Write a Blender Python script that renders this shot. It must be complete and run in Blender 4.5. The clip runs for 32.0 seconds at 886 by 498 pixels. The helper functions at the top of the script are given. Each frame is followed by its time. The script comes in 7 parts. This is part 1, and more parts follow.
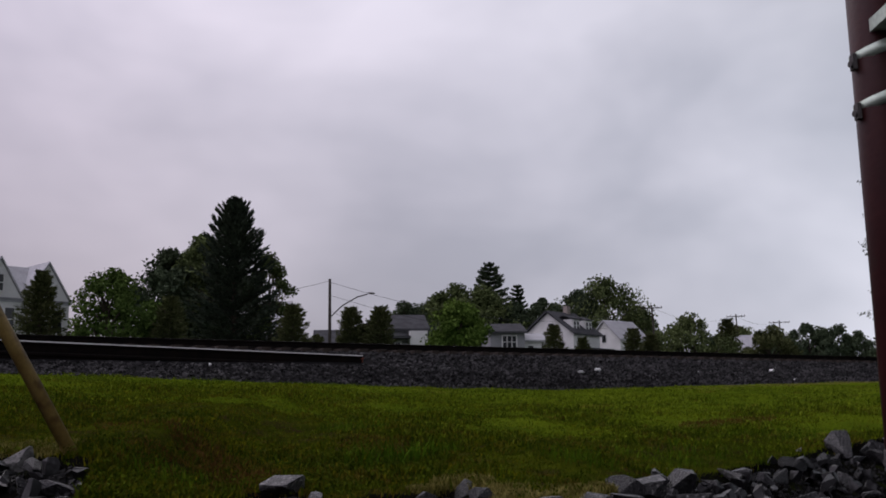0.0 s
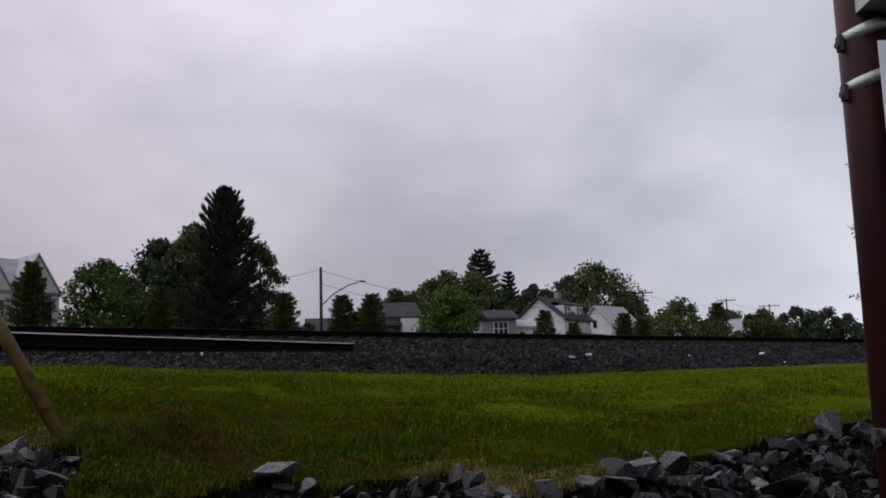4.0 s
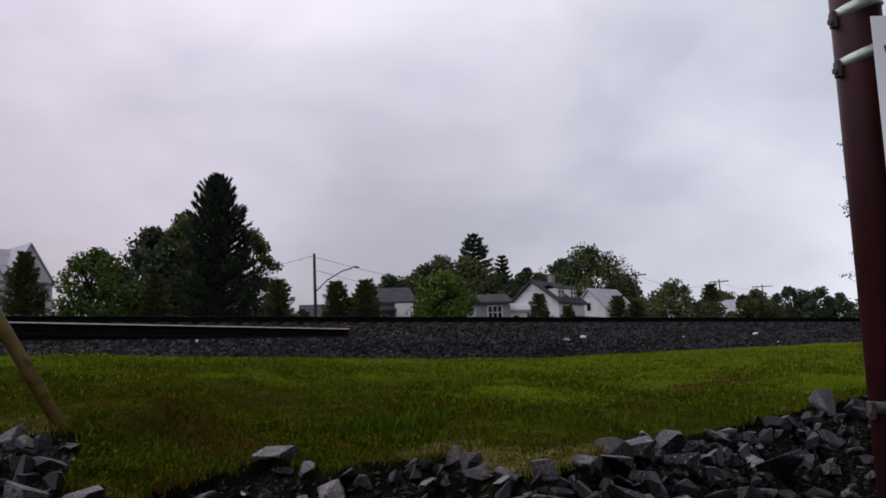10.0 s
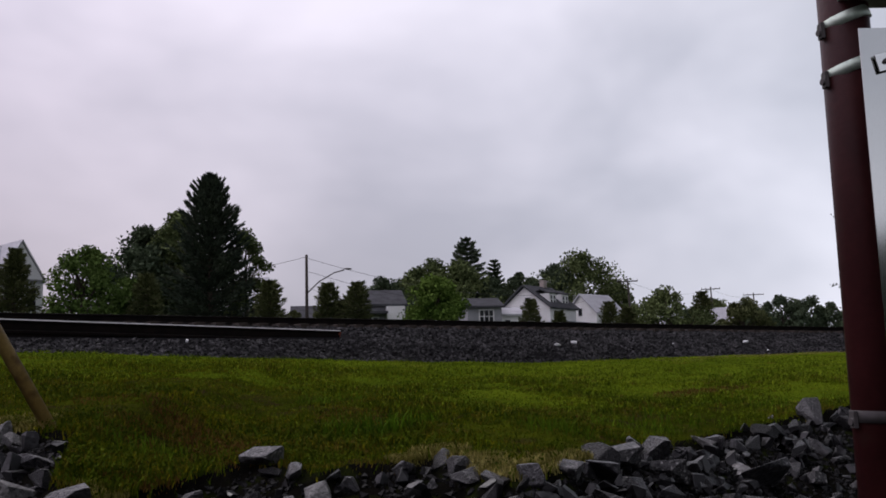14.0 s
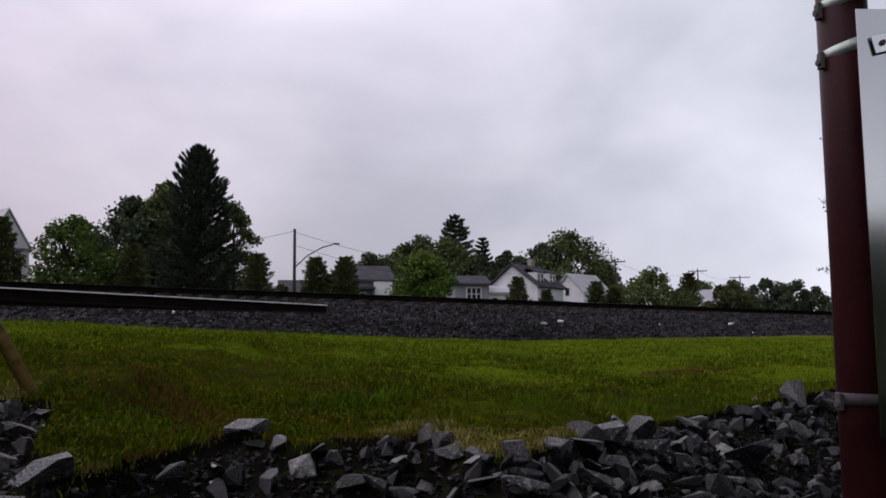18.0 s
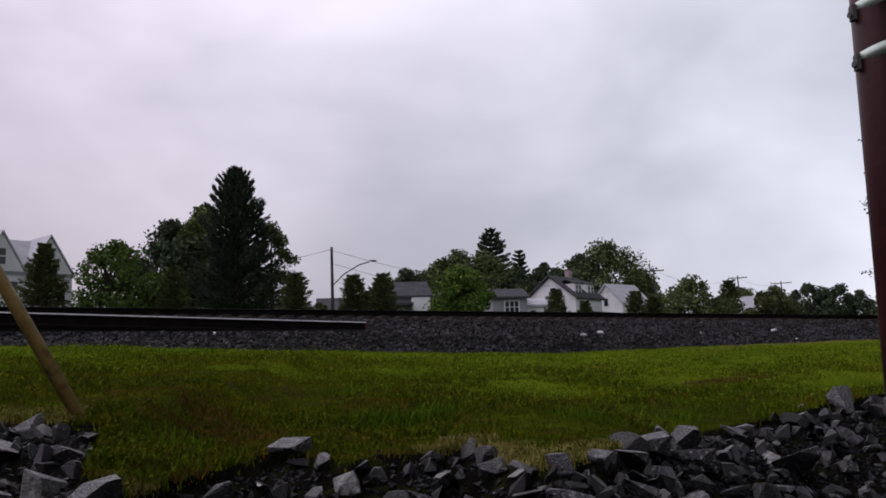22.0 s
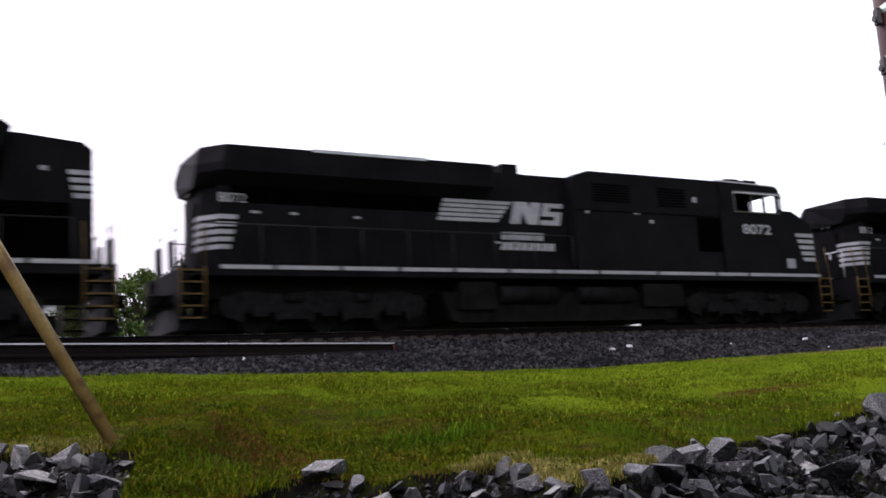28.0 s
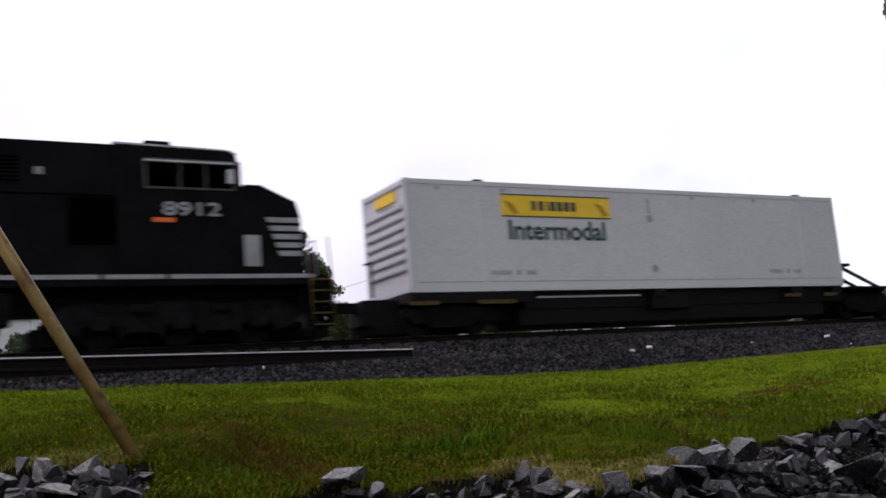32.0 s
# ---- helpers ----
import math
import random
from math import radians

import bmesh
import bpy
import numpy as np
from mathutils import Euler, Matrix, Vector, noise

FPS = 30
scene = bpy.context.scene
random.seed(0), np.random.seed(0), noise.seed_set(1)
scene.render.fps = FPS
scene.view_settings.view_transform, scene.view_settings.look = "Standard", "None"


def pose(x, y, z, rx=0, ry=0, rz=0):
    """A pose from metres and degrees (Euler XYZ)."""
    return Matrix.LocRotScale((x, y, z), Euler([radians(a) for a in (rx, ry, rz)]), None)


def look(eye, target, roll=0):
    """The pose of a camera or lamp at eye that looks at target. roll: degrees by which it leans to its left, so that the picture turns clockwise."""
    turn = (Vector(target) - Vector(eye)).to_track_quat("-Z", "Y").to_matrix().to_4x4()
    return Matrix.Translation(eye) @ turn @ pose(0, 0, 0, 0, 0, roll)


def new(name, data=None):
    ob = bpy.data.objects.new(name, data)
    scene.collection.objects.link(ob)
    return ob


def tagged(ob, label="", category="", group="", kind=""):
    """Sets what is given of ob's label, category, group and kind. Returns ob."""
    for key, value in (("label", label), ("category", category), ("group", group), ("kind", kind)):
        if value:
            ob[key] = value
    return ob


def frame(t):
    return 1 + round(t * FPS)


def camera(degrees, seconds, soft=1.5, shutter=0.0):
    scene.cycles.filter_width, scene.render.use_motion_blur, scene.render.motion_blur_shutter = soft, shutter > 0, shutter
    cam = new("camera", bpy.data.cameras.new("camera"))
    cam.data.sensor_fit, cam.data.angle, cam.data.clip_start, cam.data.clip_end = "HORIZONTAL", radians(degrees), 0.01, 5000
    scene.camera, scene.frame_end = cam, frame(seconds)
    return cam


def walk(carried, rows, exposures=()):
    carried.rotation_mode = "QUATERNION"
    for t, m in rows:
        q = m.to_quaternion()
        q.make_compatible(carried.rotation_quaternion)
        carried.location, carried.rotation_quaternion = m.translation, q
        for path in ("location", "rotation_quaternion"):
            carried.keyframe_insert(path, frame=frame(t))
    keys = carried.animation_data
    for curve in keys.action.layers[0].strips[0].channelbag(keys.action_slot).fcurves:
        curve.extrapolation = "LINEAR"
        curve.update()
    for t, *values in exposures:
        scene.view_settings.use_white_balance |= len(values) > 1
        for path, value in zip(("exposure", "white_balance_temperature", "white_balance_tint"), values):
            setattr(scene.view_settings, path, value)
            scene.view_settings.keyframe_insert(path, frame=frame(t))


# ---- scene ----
cam = camera(48.5, 32.0, soft=1.7, shutter=0.5)
PATH = [
    (0.0, pose(-0.008, -0.023, 1.578, 99.53, 0.94, 0.32)),
    (0.5, pose(-0.010, -0.026, 1.575, 98.94, 2.64, 0.82)),
    (1.0, pose(-0.010, -0.027, 1.573, 98.83, 2.62, 0.70)),
    (1.5, pose(-0.010, -0.025, 1.571, 98.82, 1.91, 0.59)),
    (2.0, pose(-0.010, -0.031, 1.573, 99.22, 1.87, 0.37)),
    (2.5, pose(-0.008, -0.032, 1.572, 99.15, 1.81, 0.17)),
    (4.5, pose(-0.007, -0.035, 1.566, 98.46, 1.63, -0.16)),
    (5.0, pose(-0.006, -0.040, 1.564, 98.06, 1.88, -0.34)),
    (5.5, pose(-0.006, -0.038, 1.563, 97.90, 2.03, -0.59)),
    (6.0, pose(0.009, -0.062, 1.558, 97.70, 3.60, -1.91)),
    (6.5, pose(0.032, -0.073, 1.551, 98.56, 3.91, -3.42)),
    (7.0, pose(0.030, -0.088, 1.541, 96.64, 3.35, -6.03)),
    (7.5, pose(0.008, -0.101, 1.547, 98.39, 1.67, -4.83)),
    (8.0, pose(0.000, -0.062, 1.551, 97.64, 2.71, -2.66)),
    (8.5, pose(-0.008, -0.052, 1.554, 97.81, 1.40, -1.97)),
    (9.0, pose(-0.015, -0.052, 1.554, 97.90, 1.66, -1.34)),
    (9.5, pose(-0.019, -0.048, 1.554, 97.80, 2.11, -0.90)),
    (10.0, pose(-0.021, -0.045, 1.553, 97.89, 2.39, -0.41)),
    (10.5, pose(-0.018, -0.041, 1.552, 97.98, 2.39, -0.63)),
    (11.0, pose(-0.020, -0.047, 1.552, 97.97, 2.20, -0.64)),
    (11.5, pose(-0.017, -0.053, 1.551, 98.06, 2.01, -0.57)),
    (12.0, pose(-0.014, -0.057, 1.552, 98.28, 2.00, -0.74)),
    (12.5, pose(-0.012, -0.056, 1.553, 98.28, 1.79, -1.01)),
    (13.0, pose(-0.011, -0.056, 1.555, 98.29, 1.63, -1.27)),
    (13.5, pose(-0.009, -0.060, 1.551, 98.17, 1.67, -1.01)),
    (15.5, pose(-0.004, -0.056, 1.552, 97.72, 1.21, -1.23)),
    (16.0, pose(-0.005, -0.055, 1.549, 97.42, 1.17, -1.54)),
    (16.5, pose(-0.005, -0.051, 1.547, 97.18, 1.01, -1.71)),
    (17.0, pose(-0.006, -0.048, 1.547, 96.94, 0.95, -1.78)),
    (17.5, pose(-0.009, -0.044, 1.545, 96.71, 0.86, -1.70)),
    (18.0, pose(-0.009, -0.036, 1.546, 96.71, 0.51, -1.77)),
    (18.5, pose(-0.009, -0.038, 1.543, 96.47, 0.86, -1.51)),
    (19.0, pose(-0.012, -0.030, 1.543, 96.40, 1.52, -0.88)),
    (19.5, pose(-0.016, -0.020, 1.540, 97.05, 2.62, 0.45)),
    (20.0, pose(-0.021, -0.024, 1.541, 97.17, 2.46, 0.91)),
    (20.5, pose(-0.019, -0.032, 1.544, 97.38, 2.10, 0.59)),
    (21.0, pose(-0.021, -0.038, 1.544, 97.39, 2.09, 0.77)),
    (21.5, pose(-0.023, -0.049, 1.544, 97.44, 1.67, 0.66)),
    (22.0, pose(-0.015, -0.045, 1.546, 97.60, 1.90, 0.54)),
    (22.5, pose(-0.014, -0.045, 1.544, 97.63, 1.95, 0.40)),
    (23.0, pose(-0.010, -0.048, 1.543, 97.87, 2.49, -0.03)),
    (23.5, pose(-0.009, -0.046, 1.541, 98.07, 3.13, 0.33)),
    (24.0, pose(-0.001, -0.061, 1.543, 98.34, 3.32, 0.04)),
    (24.5, pose(-0.007, -0.067, 1.548, 99.04, 3.56, 0.52)),
    (26.5, pose(-0.036, -0.044, 1.545, 98.74, 3.61, 2.39)),
    (27.0, pose(-0.033, -0.043, 1.542, 98.75, 3.76, 2.24)),
    (27.5, pose(-0.032, -0.047, 1.545, 98.85, 3.45, 2.01)),
    (28.0, pose(-0.033, -0.051, 1.544, 98.78, 3.51, 2.22)),
    (28.5, pose(-0.038, -0.053, 1.543, 98.55, 3.26, 2.48)),
    (29.0, pose(-0.039, -0.051, 1.541, 98.74, 3.52, 2.69)),
    (29.5, pose(-0.039, -0.049, 1.543, 98.70, 3.30, 2.57)),
    (30.0, pose(-0.038, -0.054, 1.546, 98.79, 3.11, 2.30)),
    (30.5, pose(-0.039, -0.062, 1.542, 98.82, 3.14, 2.36)),
    (31.0, pose(-0.056, -0.045, 1.539, 98.64, 4.15, 4.12)),
    (31.5, pose(-0.026, -0.032, 1.541, 98.89, 4.65, 3.10)),
    (32.0, pose(-0.016, -0.041, 1.545, 99.15, 4.62, 3.43)),
]
walk(cam, PATH, exposures=[(0.0, -0.3), (5.0, -0.22), (8.0, -0.12), (13.0, -0.08), (17.0, 0.0), (24.6, 0.0), (26.3, 1.28), (30.3, 1.25), (31.2, 1.0), (32.0, 0.7)])

# ---------- sky and sun ----------
world = bpy.data.worlds.new("overcast_sky")
scene.world = world
world.use_nodes = True
wt = world.node_tree
wt.nodes.clear()
w_out = wt.nodes.new("ShaderNodeOutputWorld")
w_bg = wt.nodes.new("ShaderNodeBackground")
w_sky = wt.nodes.new("ShaderNodeTexSky")
w_sky.sky_type, w_sky.sun_disc = "NISHITA", False
w_sky.sun_elevation, w_sky.sun_rotation = radians(48), radians(-25)
w_sky.air_density, w_sky.dust_density = 1.0, 4.0
w_tc = wt.nodes.new("ShaderNodeTexCoord")
w_map = wt.nodes.new("ShaderNodeMapping")
w_map.inputs["Scale"].default_value = (1.0, 1.0, 1.7)
w_n1 = wt.nodes.new("ShaderNodeTexNoise")
w_n1.inputs["Scale"].default_value, w_n1.inputs["Detail"].default_value = 2.6, 4.0
w_n1.inputs["Roughness"].default_value, w_n1.inputs["Distortion"].default_value = 0.5, 0.15
w_ramp = wt.nodes.new("ShaderNodeValToRGB")
w_ramp.color_ramp.elements[0].position, w_ramp.color_ramp.elements[0].color = 0.36, (5.2, 5.2, 5.8, 1)
w_ramp.color_ramp.elements[1].position, w_ramp.color_ramp.elements[1].color = 0.64, (8.3, 8.0, 8.6, 1)
w_mix = wt.nodes.new("ShaderNodeMix")
w_mix.data_type = "RGBA"
w_mix.inputs["Factor"].default_value = 0.93
w_bg.inputs["Strength"].default_value = 0.1
w_sep = wt.nodes.new("ShaderNodeSeparateXYZ")
w_up = wt.nodes.new("ShaderNodeValToRGB")
for pos, v in ((0.0, 0.76), (0.12, 0.92), (0.25, 1.45), (0.38, 2.05), (1.0, 1.75)):
    e = w_up.color_ramp.elements[0] if pos == 0.0 else w_up.color_ramp.elements[1] if pos == 1.0 else w_up.color_ramp.elements.new(pos)
    e.position, e.color = pos, (v, v, v, 1)
w_side = wt.nodes.new("ShaderNodeMapRange")
w_side.inputs["From Min"].default_value, w_side.inputs["From Max"].default_value = -0.45, 0.4
w_hue = wt.nodes.new("ShaderNodeMix")
w_hue.data_type = "RGBA"
w_hue.inputs["A"].default_value, w_hue.inputs["B"].default_value = (0.93, 0.86, 0.96, 1), (1.06, 1.11, 1.18, 1)
# the cloud deck is brighter high up on one side and low down on the other
w_low, w_mul, w_add = (wt.nodes.new("ShaderNodeMath") for k in range(3))
w_low.operation, w_low.inputs[1].default_value = "SUBTRACT", 0.24
w_mul.operation = "MULTIPLY"
w_add.operation, w_add.inputs[1].default_value, w_add.inputs[2].default_value = "MULTIPLY_ADD", -4.4, 1.0
w_add.use_clamp = False
w_tilt = wt.nodes.new("ShaderNodeMix")
w_tilt.data_type, w_tilt.blend_type = "RGBA", "MULTIPLY"
w_tilt.inputs["Factor"].default_value = 1.0
w_m1, w_m2 = wt.nodes.new("ShaderNodeMix"), wt.nodes.new("ShaderNodeMix")
for q in (w_m1, w_m2):
    q.data_type, q.blend_type = "RGBA", "MULTIPLY"
    q.inputs["Factor"].default_value = 1.0
for a, b in ((w_tc.outputs["Generated"], w_map.inputs["Vector"]), (w_map.outputs["Vector"], w_n1.inputs["Vector"]),
             (w_n1.outputs["Fac"], w_ramp.inputs["Fac"]), (w_sky.outputs["Color"], w_mix.inputs["A"]),
             (w_tc.outputs["Generated"], w_sep.inputs["Vector"]), (w_sep.outputs["Z"], w_up.inputs["Fac"]),
             (w_sep.outputs["X"], w_side.inputs["Value"]), (w_side.outputs["Result"], w_hue.inputs["Factor"]),
             (w_ramp.outputs["Color"], w_m1.inputs["A"]), (w_up.outputs["Color"], w_m1.inputs["B"]),
             (w_m1.outputs["Result"], w_m2.inputs["A"]), (w_hue.outputs["Result"], w_m2.inputs["B"]), (w_sep.outputs["Z"], w_low.inputs[0]), (w_low.outputs[0], w_mul.inputs[0]), (w_sep.outputs["X"], w_mul.inputs[1]),
             (w_mul.outputs[0], w_add.inputs[0]), (w_m2.outputs["Result"], w_tilt.inputs["A"]), (w_add.outputs[0], w_tilt.inputs["B"]),
             (w_tilt.outputs["Result"], w_mix.inputs["B"]), (w_mix.outputs["Result"], w_bg.inputs["Color"]),
             (w_bg.outputs["Background"], w_out.inputs["Surface"])):
    wt.links.new(a, b)
sun = new("sun", bpy.data.lights.new("sun", "SUN"))
sun.data.energy, sun.data.angle, sun.data.color = 0.5, radians(25), (1.0, 0.97, 0.93)
sun.matrix_world = look((-40, 80, 110), (0, 0, 0))


# ---------- materials ----------
def material(name, c1, c2, scale=6.0, rough=0.8, metal=0.0, bump=0.15, fine=60.0, stain_or_glint=None, patch_at=0.62,
             random_amount=0.0, spec=0.14, per_island=0.0, rough_var=0.12, grained=0.3):
    """A node material: two colours mixed by a broad noise, a fine grain, stains or painted highlight patches, and a
    fine relief.
    """
    m = bpy.data.materials.new(name)
    m.use_nodes = True
    nt = m.node_tree
    n, l = nt.nodes, nt.links
    bsdf = n["Principled BSDF"]
    tc = n.new("ShaderNodeTexCoord")
    big, small = n.new("ShaderNodeTexNoise"), n.new("ShaderNodeTexNoise")
    big.inputs["Scale"].default_value, big.inputs["Detail"].default_value = scale, 4
    small.inputs["Scale"].default_value, small.inputs["Detail"].default_value = fine, 3
    for q in (big, small):
        l.new(tc.outputs["Object"], q.inputs["Vector"])
    ramp = n.new("ShaderNodeValToRGB")
    ramp.color_ramp.elements[0].position, ramp.color_ramp.elements[1].position = 0.33, 0.68
    ramp.color_ramp.elements[0].color, ramp.color_ramp.elements[1].color = (*c1, 1), (*c2, 1)
    l.new(big.outputs["Fac"], ramp.inputs["Fac"])
    out = ramp.outputs["Color"]
    grain = n.new("ShaderNodeMapRange")
    grain.inputs["To Min"].default_value, grain.inputs["To Max"].default_value = 1 - grained, 1 + grained
    l.new(small.outputs["Fac"], grain.inputs["Value"])

    def scaled(colour, factor):
        mul = n.new("ShaderNodeMix")
        mul.data_type, mul.blend_type = "RGBA", "MULTIPLY"
        mul.inputs["Factor"].default_value = 1.0
        l.new(colour, mul.inputs["A"])
        l.new(factor, mul.inputs["B"])
        return mul.outputs["Result"]

    out = scaled(out, grain.outputs["Result"])
    for amount, node, socket in ((random_amount, "ShaderNodeObjectInfo", "Random"), (per_island, "ShaderNodeNewGeometry", "Random Per Island")):
        if amount:
            info, rng = n.new(node), n.new("ShaderNodeMapRange")
            rng.inputs["To Min"].default_value, rng.inputs["To Max"].default_value = 1 - amount, 1 + amount
            l.new(info.outputs[socket], rng.inputs["Value"])
            out = scaled(out, rng.outputs["Result"])
    if stain_or_glint:
        st, mask, mix = n.new("ShaderNodeTexNoise"), n.new("ShaderNodeMapRange"), n.new("ShaderNodeMix")
        st.inputs["Scale"].default_value, st.inputs["Detail"].default_value = scale * 2.3, 6
        l.new(tc.outputs["Object"], st.inputs["Vector"])
        mask.inputs["From Min"].default_value, mask.inputs["From Max"].default_value = patch_at - 0.08, patch_at + 0.08
        l.new(st.outputs["Fac"], mask.inputs["Value"])
        mix.data_type = "RGBA"
        mix.inputs["B"].default_value = (*stain_or_glint, 1)
        l.new(out, mix.inputs["A"])
        l.new(mask.outputs["Result"], mix.inputs["Factor"])
        out = mix.outputs["Result"]
    l.new(out, bsdf.inputs["Base Color"])
    rr = n.new("ShaderNodeMapRange")
    rr.inputs["To Min"].default_value, rr.inputs["To Max"].default_value = max(rough - rough_var, 0.02), min(rough + rough_var, 1)
    l.new(big.outputs["Fac"], rr.inputs["Value"])
    l.new(rr.outputs["Result"], bsdf.inputs["Roughness"])
    bsdf.inputs["Metallic"].default_value = metal
    bsdf.inputs["Specular IOR Level"].default_value = spec
    if bump:
        b = n.new("ShaderNodeBump")
        b.inputs["Strength"].default_value, b.inputs["Distance"].default_value = bump, 0.02
        l.new(small.outputs["Fac"], b.inputs["Height"])
        l.new(b.outputs["Normal"], bsdf.inputs["Normal"])
    return m


def glowing(name, colour, strength):
    m = bpy.data.materials.new(name)
    m.use_nodes = True
    b = m.node_tree.nodes["Principled BSDF"]
    b.inputs["Base Color"].default_value = (*colour, 1)
    b.inputs["Emission Color"].default_value = (*colour, 1)
    b.inputs["Emission Strength"].default_value = strength
    return m


def leafy(name, c1, c2, scale=0.8, stain_or_glint=None, patch_at=0.62, vary=0.35):
    m = material(name, c1, c2, scale=scale, stain_or_glint=stain_or_glint, patch_at=patch_at, rough=0.8, bump=0.0, fine=9.0, spec=0.015, per_island=vary)
    b = m.node_tree.nodes["Principled BSDF"]
    b.inputs["Transmission Weight"].default_value = 0.0
    return m


M_SOIL = material("bank_soil", (0.012, 0.017, 0.002), (0.04, 0.05, 0.0035), 1.3, 1.0, bump=0.6, fine=30, stain_or_glint=(0.025, 0.018, 0.007), patch_at=0.58, spec=0.0)
M_TURF = material("far_turf", (0.045, 0.07, 0.004), (0.075, 0.105, 0.006), 0.8, 1.0, bump=0.4, fine=25, spec=0.0)
M_FIELD = material("far_lawn", (0.03, 0.06, 0.016), (0.05, 0.08, 0.02), 0.3, 0.95, bump=0.3, fine=8)
M_BED = material("ballast_bed", (0.008, 0.008, 0.0083), (0.016, 0.0155, 0.016), 3, 0.95, bump=1.0, fine=22, spec=0.02)
M_BALLAST = material("ballast_stone", (0.012, 0.0118, 0.012), (0.042, 0.0403, 0.0412), 2, 0.7, bump=0.3, fine=50, per_island=0.95, spec=0.08)
M_WHITE_STONE = material("white_stone", (0.6, 0.6, 0.6), (0.75, 0.75, 0.75), 8, 0.7)
M_GRASS = leafy("grass_blades", (0.02, 0.038, 0.0013), (0.082, 0.108, 0.0028), 1.6, (0.1, 0.07, 0.012), 0.575)
# blades farther up the bank, a lighter green than the near ones
M_GRASS_FAR = leafy("far_grass_blades", (0.1, 0.15, 0.0085), (0.162, 0.21, 0.0125), 0.5, (0.17, 0.15, 0.02), 0.66, vary=0.14)
M_DRYGRASS = leafy("dry_grass_blades", (0.11, 0.1, 0.02), (0.25, 0.215, 0.07), 5.0, vary=0.6)
M_BROWNGRASS = leafy("brown_dead_leaves", (0.07, 0.035, 0.01), (0.11, 0.06, 0.016), 1.5)
M_OLIVE = leafy("olive_grass_blades", (0.06, 0.058, 0.0022), (0.15, 0.135, 0.006), 2.2, vary=0.4)
M_WEED = leafy("weed_leaves", (0.027, 0.046, 0.0025), (0.056, 0.078, 0.0045), 1.0)
M_TUFT = leafy("tall_tuft_blades", (0.035, 0.075, 0.003), (0.07, 0.12, 0.006), 1.0)
# near-black soil, chips and filler rock: gap shade is part of the colour
M_MUD = material("dark_soil_gap_shade", (0.0025, 0.0024, 0.002), (0.007, 0.0065, 0.005), 3, 1.0, bump=0.9, fine=25, stain_or_glint=(0.01, 0.013, 0.0035), patch_at=0.6, spec=0.0)
M_CHIP = material("stone_chip_gap_shade", (0.0015, 0.0015, 0.0016), (0.009, 0.0087, 0.0087), 3, 0.6, bump=0.3, fine=40, per_island=0.9, spec=0.08)
# the pale patches of riprap_rock stand in for highlights on its faces
M_ROCK = material("riprap_rock", (0.004, 0.004, 0.0045), (0.024, 0.0235, 0.025), 2.4, 0.34, bump=0.9, fine=7, stain_or_glint=(0.14, 0.137, 0.133), patch_at=0.66, random_amount=0.6, spec=0.4)
M_ROCK_DARK = material("wet_rock_gap_shade", (0.003, 0.003, 0.0033), (0.01, 0.0097, 0.01), 1.3, 0.35, bump=0.9, fine=8, random_amount=0.5, spec=0.25)
M_ROCK_GREY = material("split_grey_rock", (0.012, 0.012, 0.013), (0.088, 0.087, 0.086), 2.4, 0.5, bump=0.9, fine=7, stain_or_glint=(0.26, 0.255, 0.245), patch_at=0.62, random_amount=0.35, spec=0.2)
M_ROCK_PALE = material("pale_limestone_rock", (0.07, 0.068, 0.065), (0.24, 0.235, 0.225), 2.4, 0.6, bump=0.9, fine=7, stain_or_glint=(0.03, 0.028, 0.025), patch_at=0.62, random_amount=0.25, spec=0.2)
M_RAIL = material("rusty_rail", (0.004, 0.0032, 0.003), (0.009, 0.0065, 0.0055), 5, 0.8, 0.0, 0.3, 60, spec=0.06)
M_RAILTOP = material("worn_rail_head", (0.45, 0.44, 0.43), (0.6, 0.59, 0.58), 5, 0.25, 0.95, 0.05)
# pale non-metal colour that paints the sky glint on the spare rail
M_RAIL_GLINT = material("pale_rail_glint", (0.3, 0.295, 0.29), (0.4, 0.395, 0.39), 5, 0.4, 0.0, 0.02, spec=0.4)
M_RUST = material("fresh_rust", (0.14, 0.035, 0.02), (0.22, 0.06, 0.035), 9, 0.8)
M_TIE = material("creosote_tie", (0.02, 0.016, 0.013), (0.05, 0.04, 0.033), 6, 0.9, bump=0.6, fine=40)
M_PIPE = material("maroon_pipe", (0.027, 0.0065, 0.0068), (0.04, 0.009, 0.009), 5, 0.45, 0.0, 0.05, 50, stain_or_glint=(0.03, 0.012, 0.01), patch_at=0.7)
M_GALV = material("galvanised_sheet", (0.68, 0.68, 0.665), (0.78, 0.78, 0.76), 3, 0.2, 1.0, 0.008, 30)
M_CHANNEL = material("smooth_galvanised_channel", (0.56, 0.56, 0.545), (0.58, 0.58, 0.565), 2, 0.1, 1.0, 0.0, 30, rough_var=0.01, grained=0.02)
M_BAND = material("steel_band", (0.42, 0.5, 0.42), (0.55, 0.63, 0.54), 9, 0.45, 0.5, 0.05)
M_OLDBAND = material("dull_dark_band", (0.05, 0.045, 0.045), (0.09, 0.085, 0.08), 9, 0.7, 0.2, 0.05)
M_REDBOX = material("red_painted_cabinet", (0.007, 0.0022, 0.0022), (0.015, 0.0038, 0.0036), 5, 0.5, 0, 0.08, 50, spec=0.05)
M_SCRAWL = material("faded_white_scrawl", (0.025, 0.014, 0.013), (0.045, 0.028, 0.026), 12, 0.7)
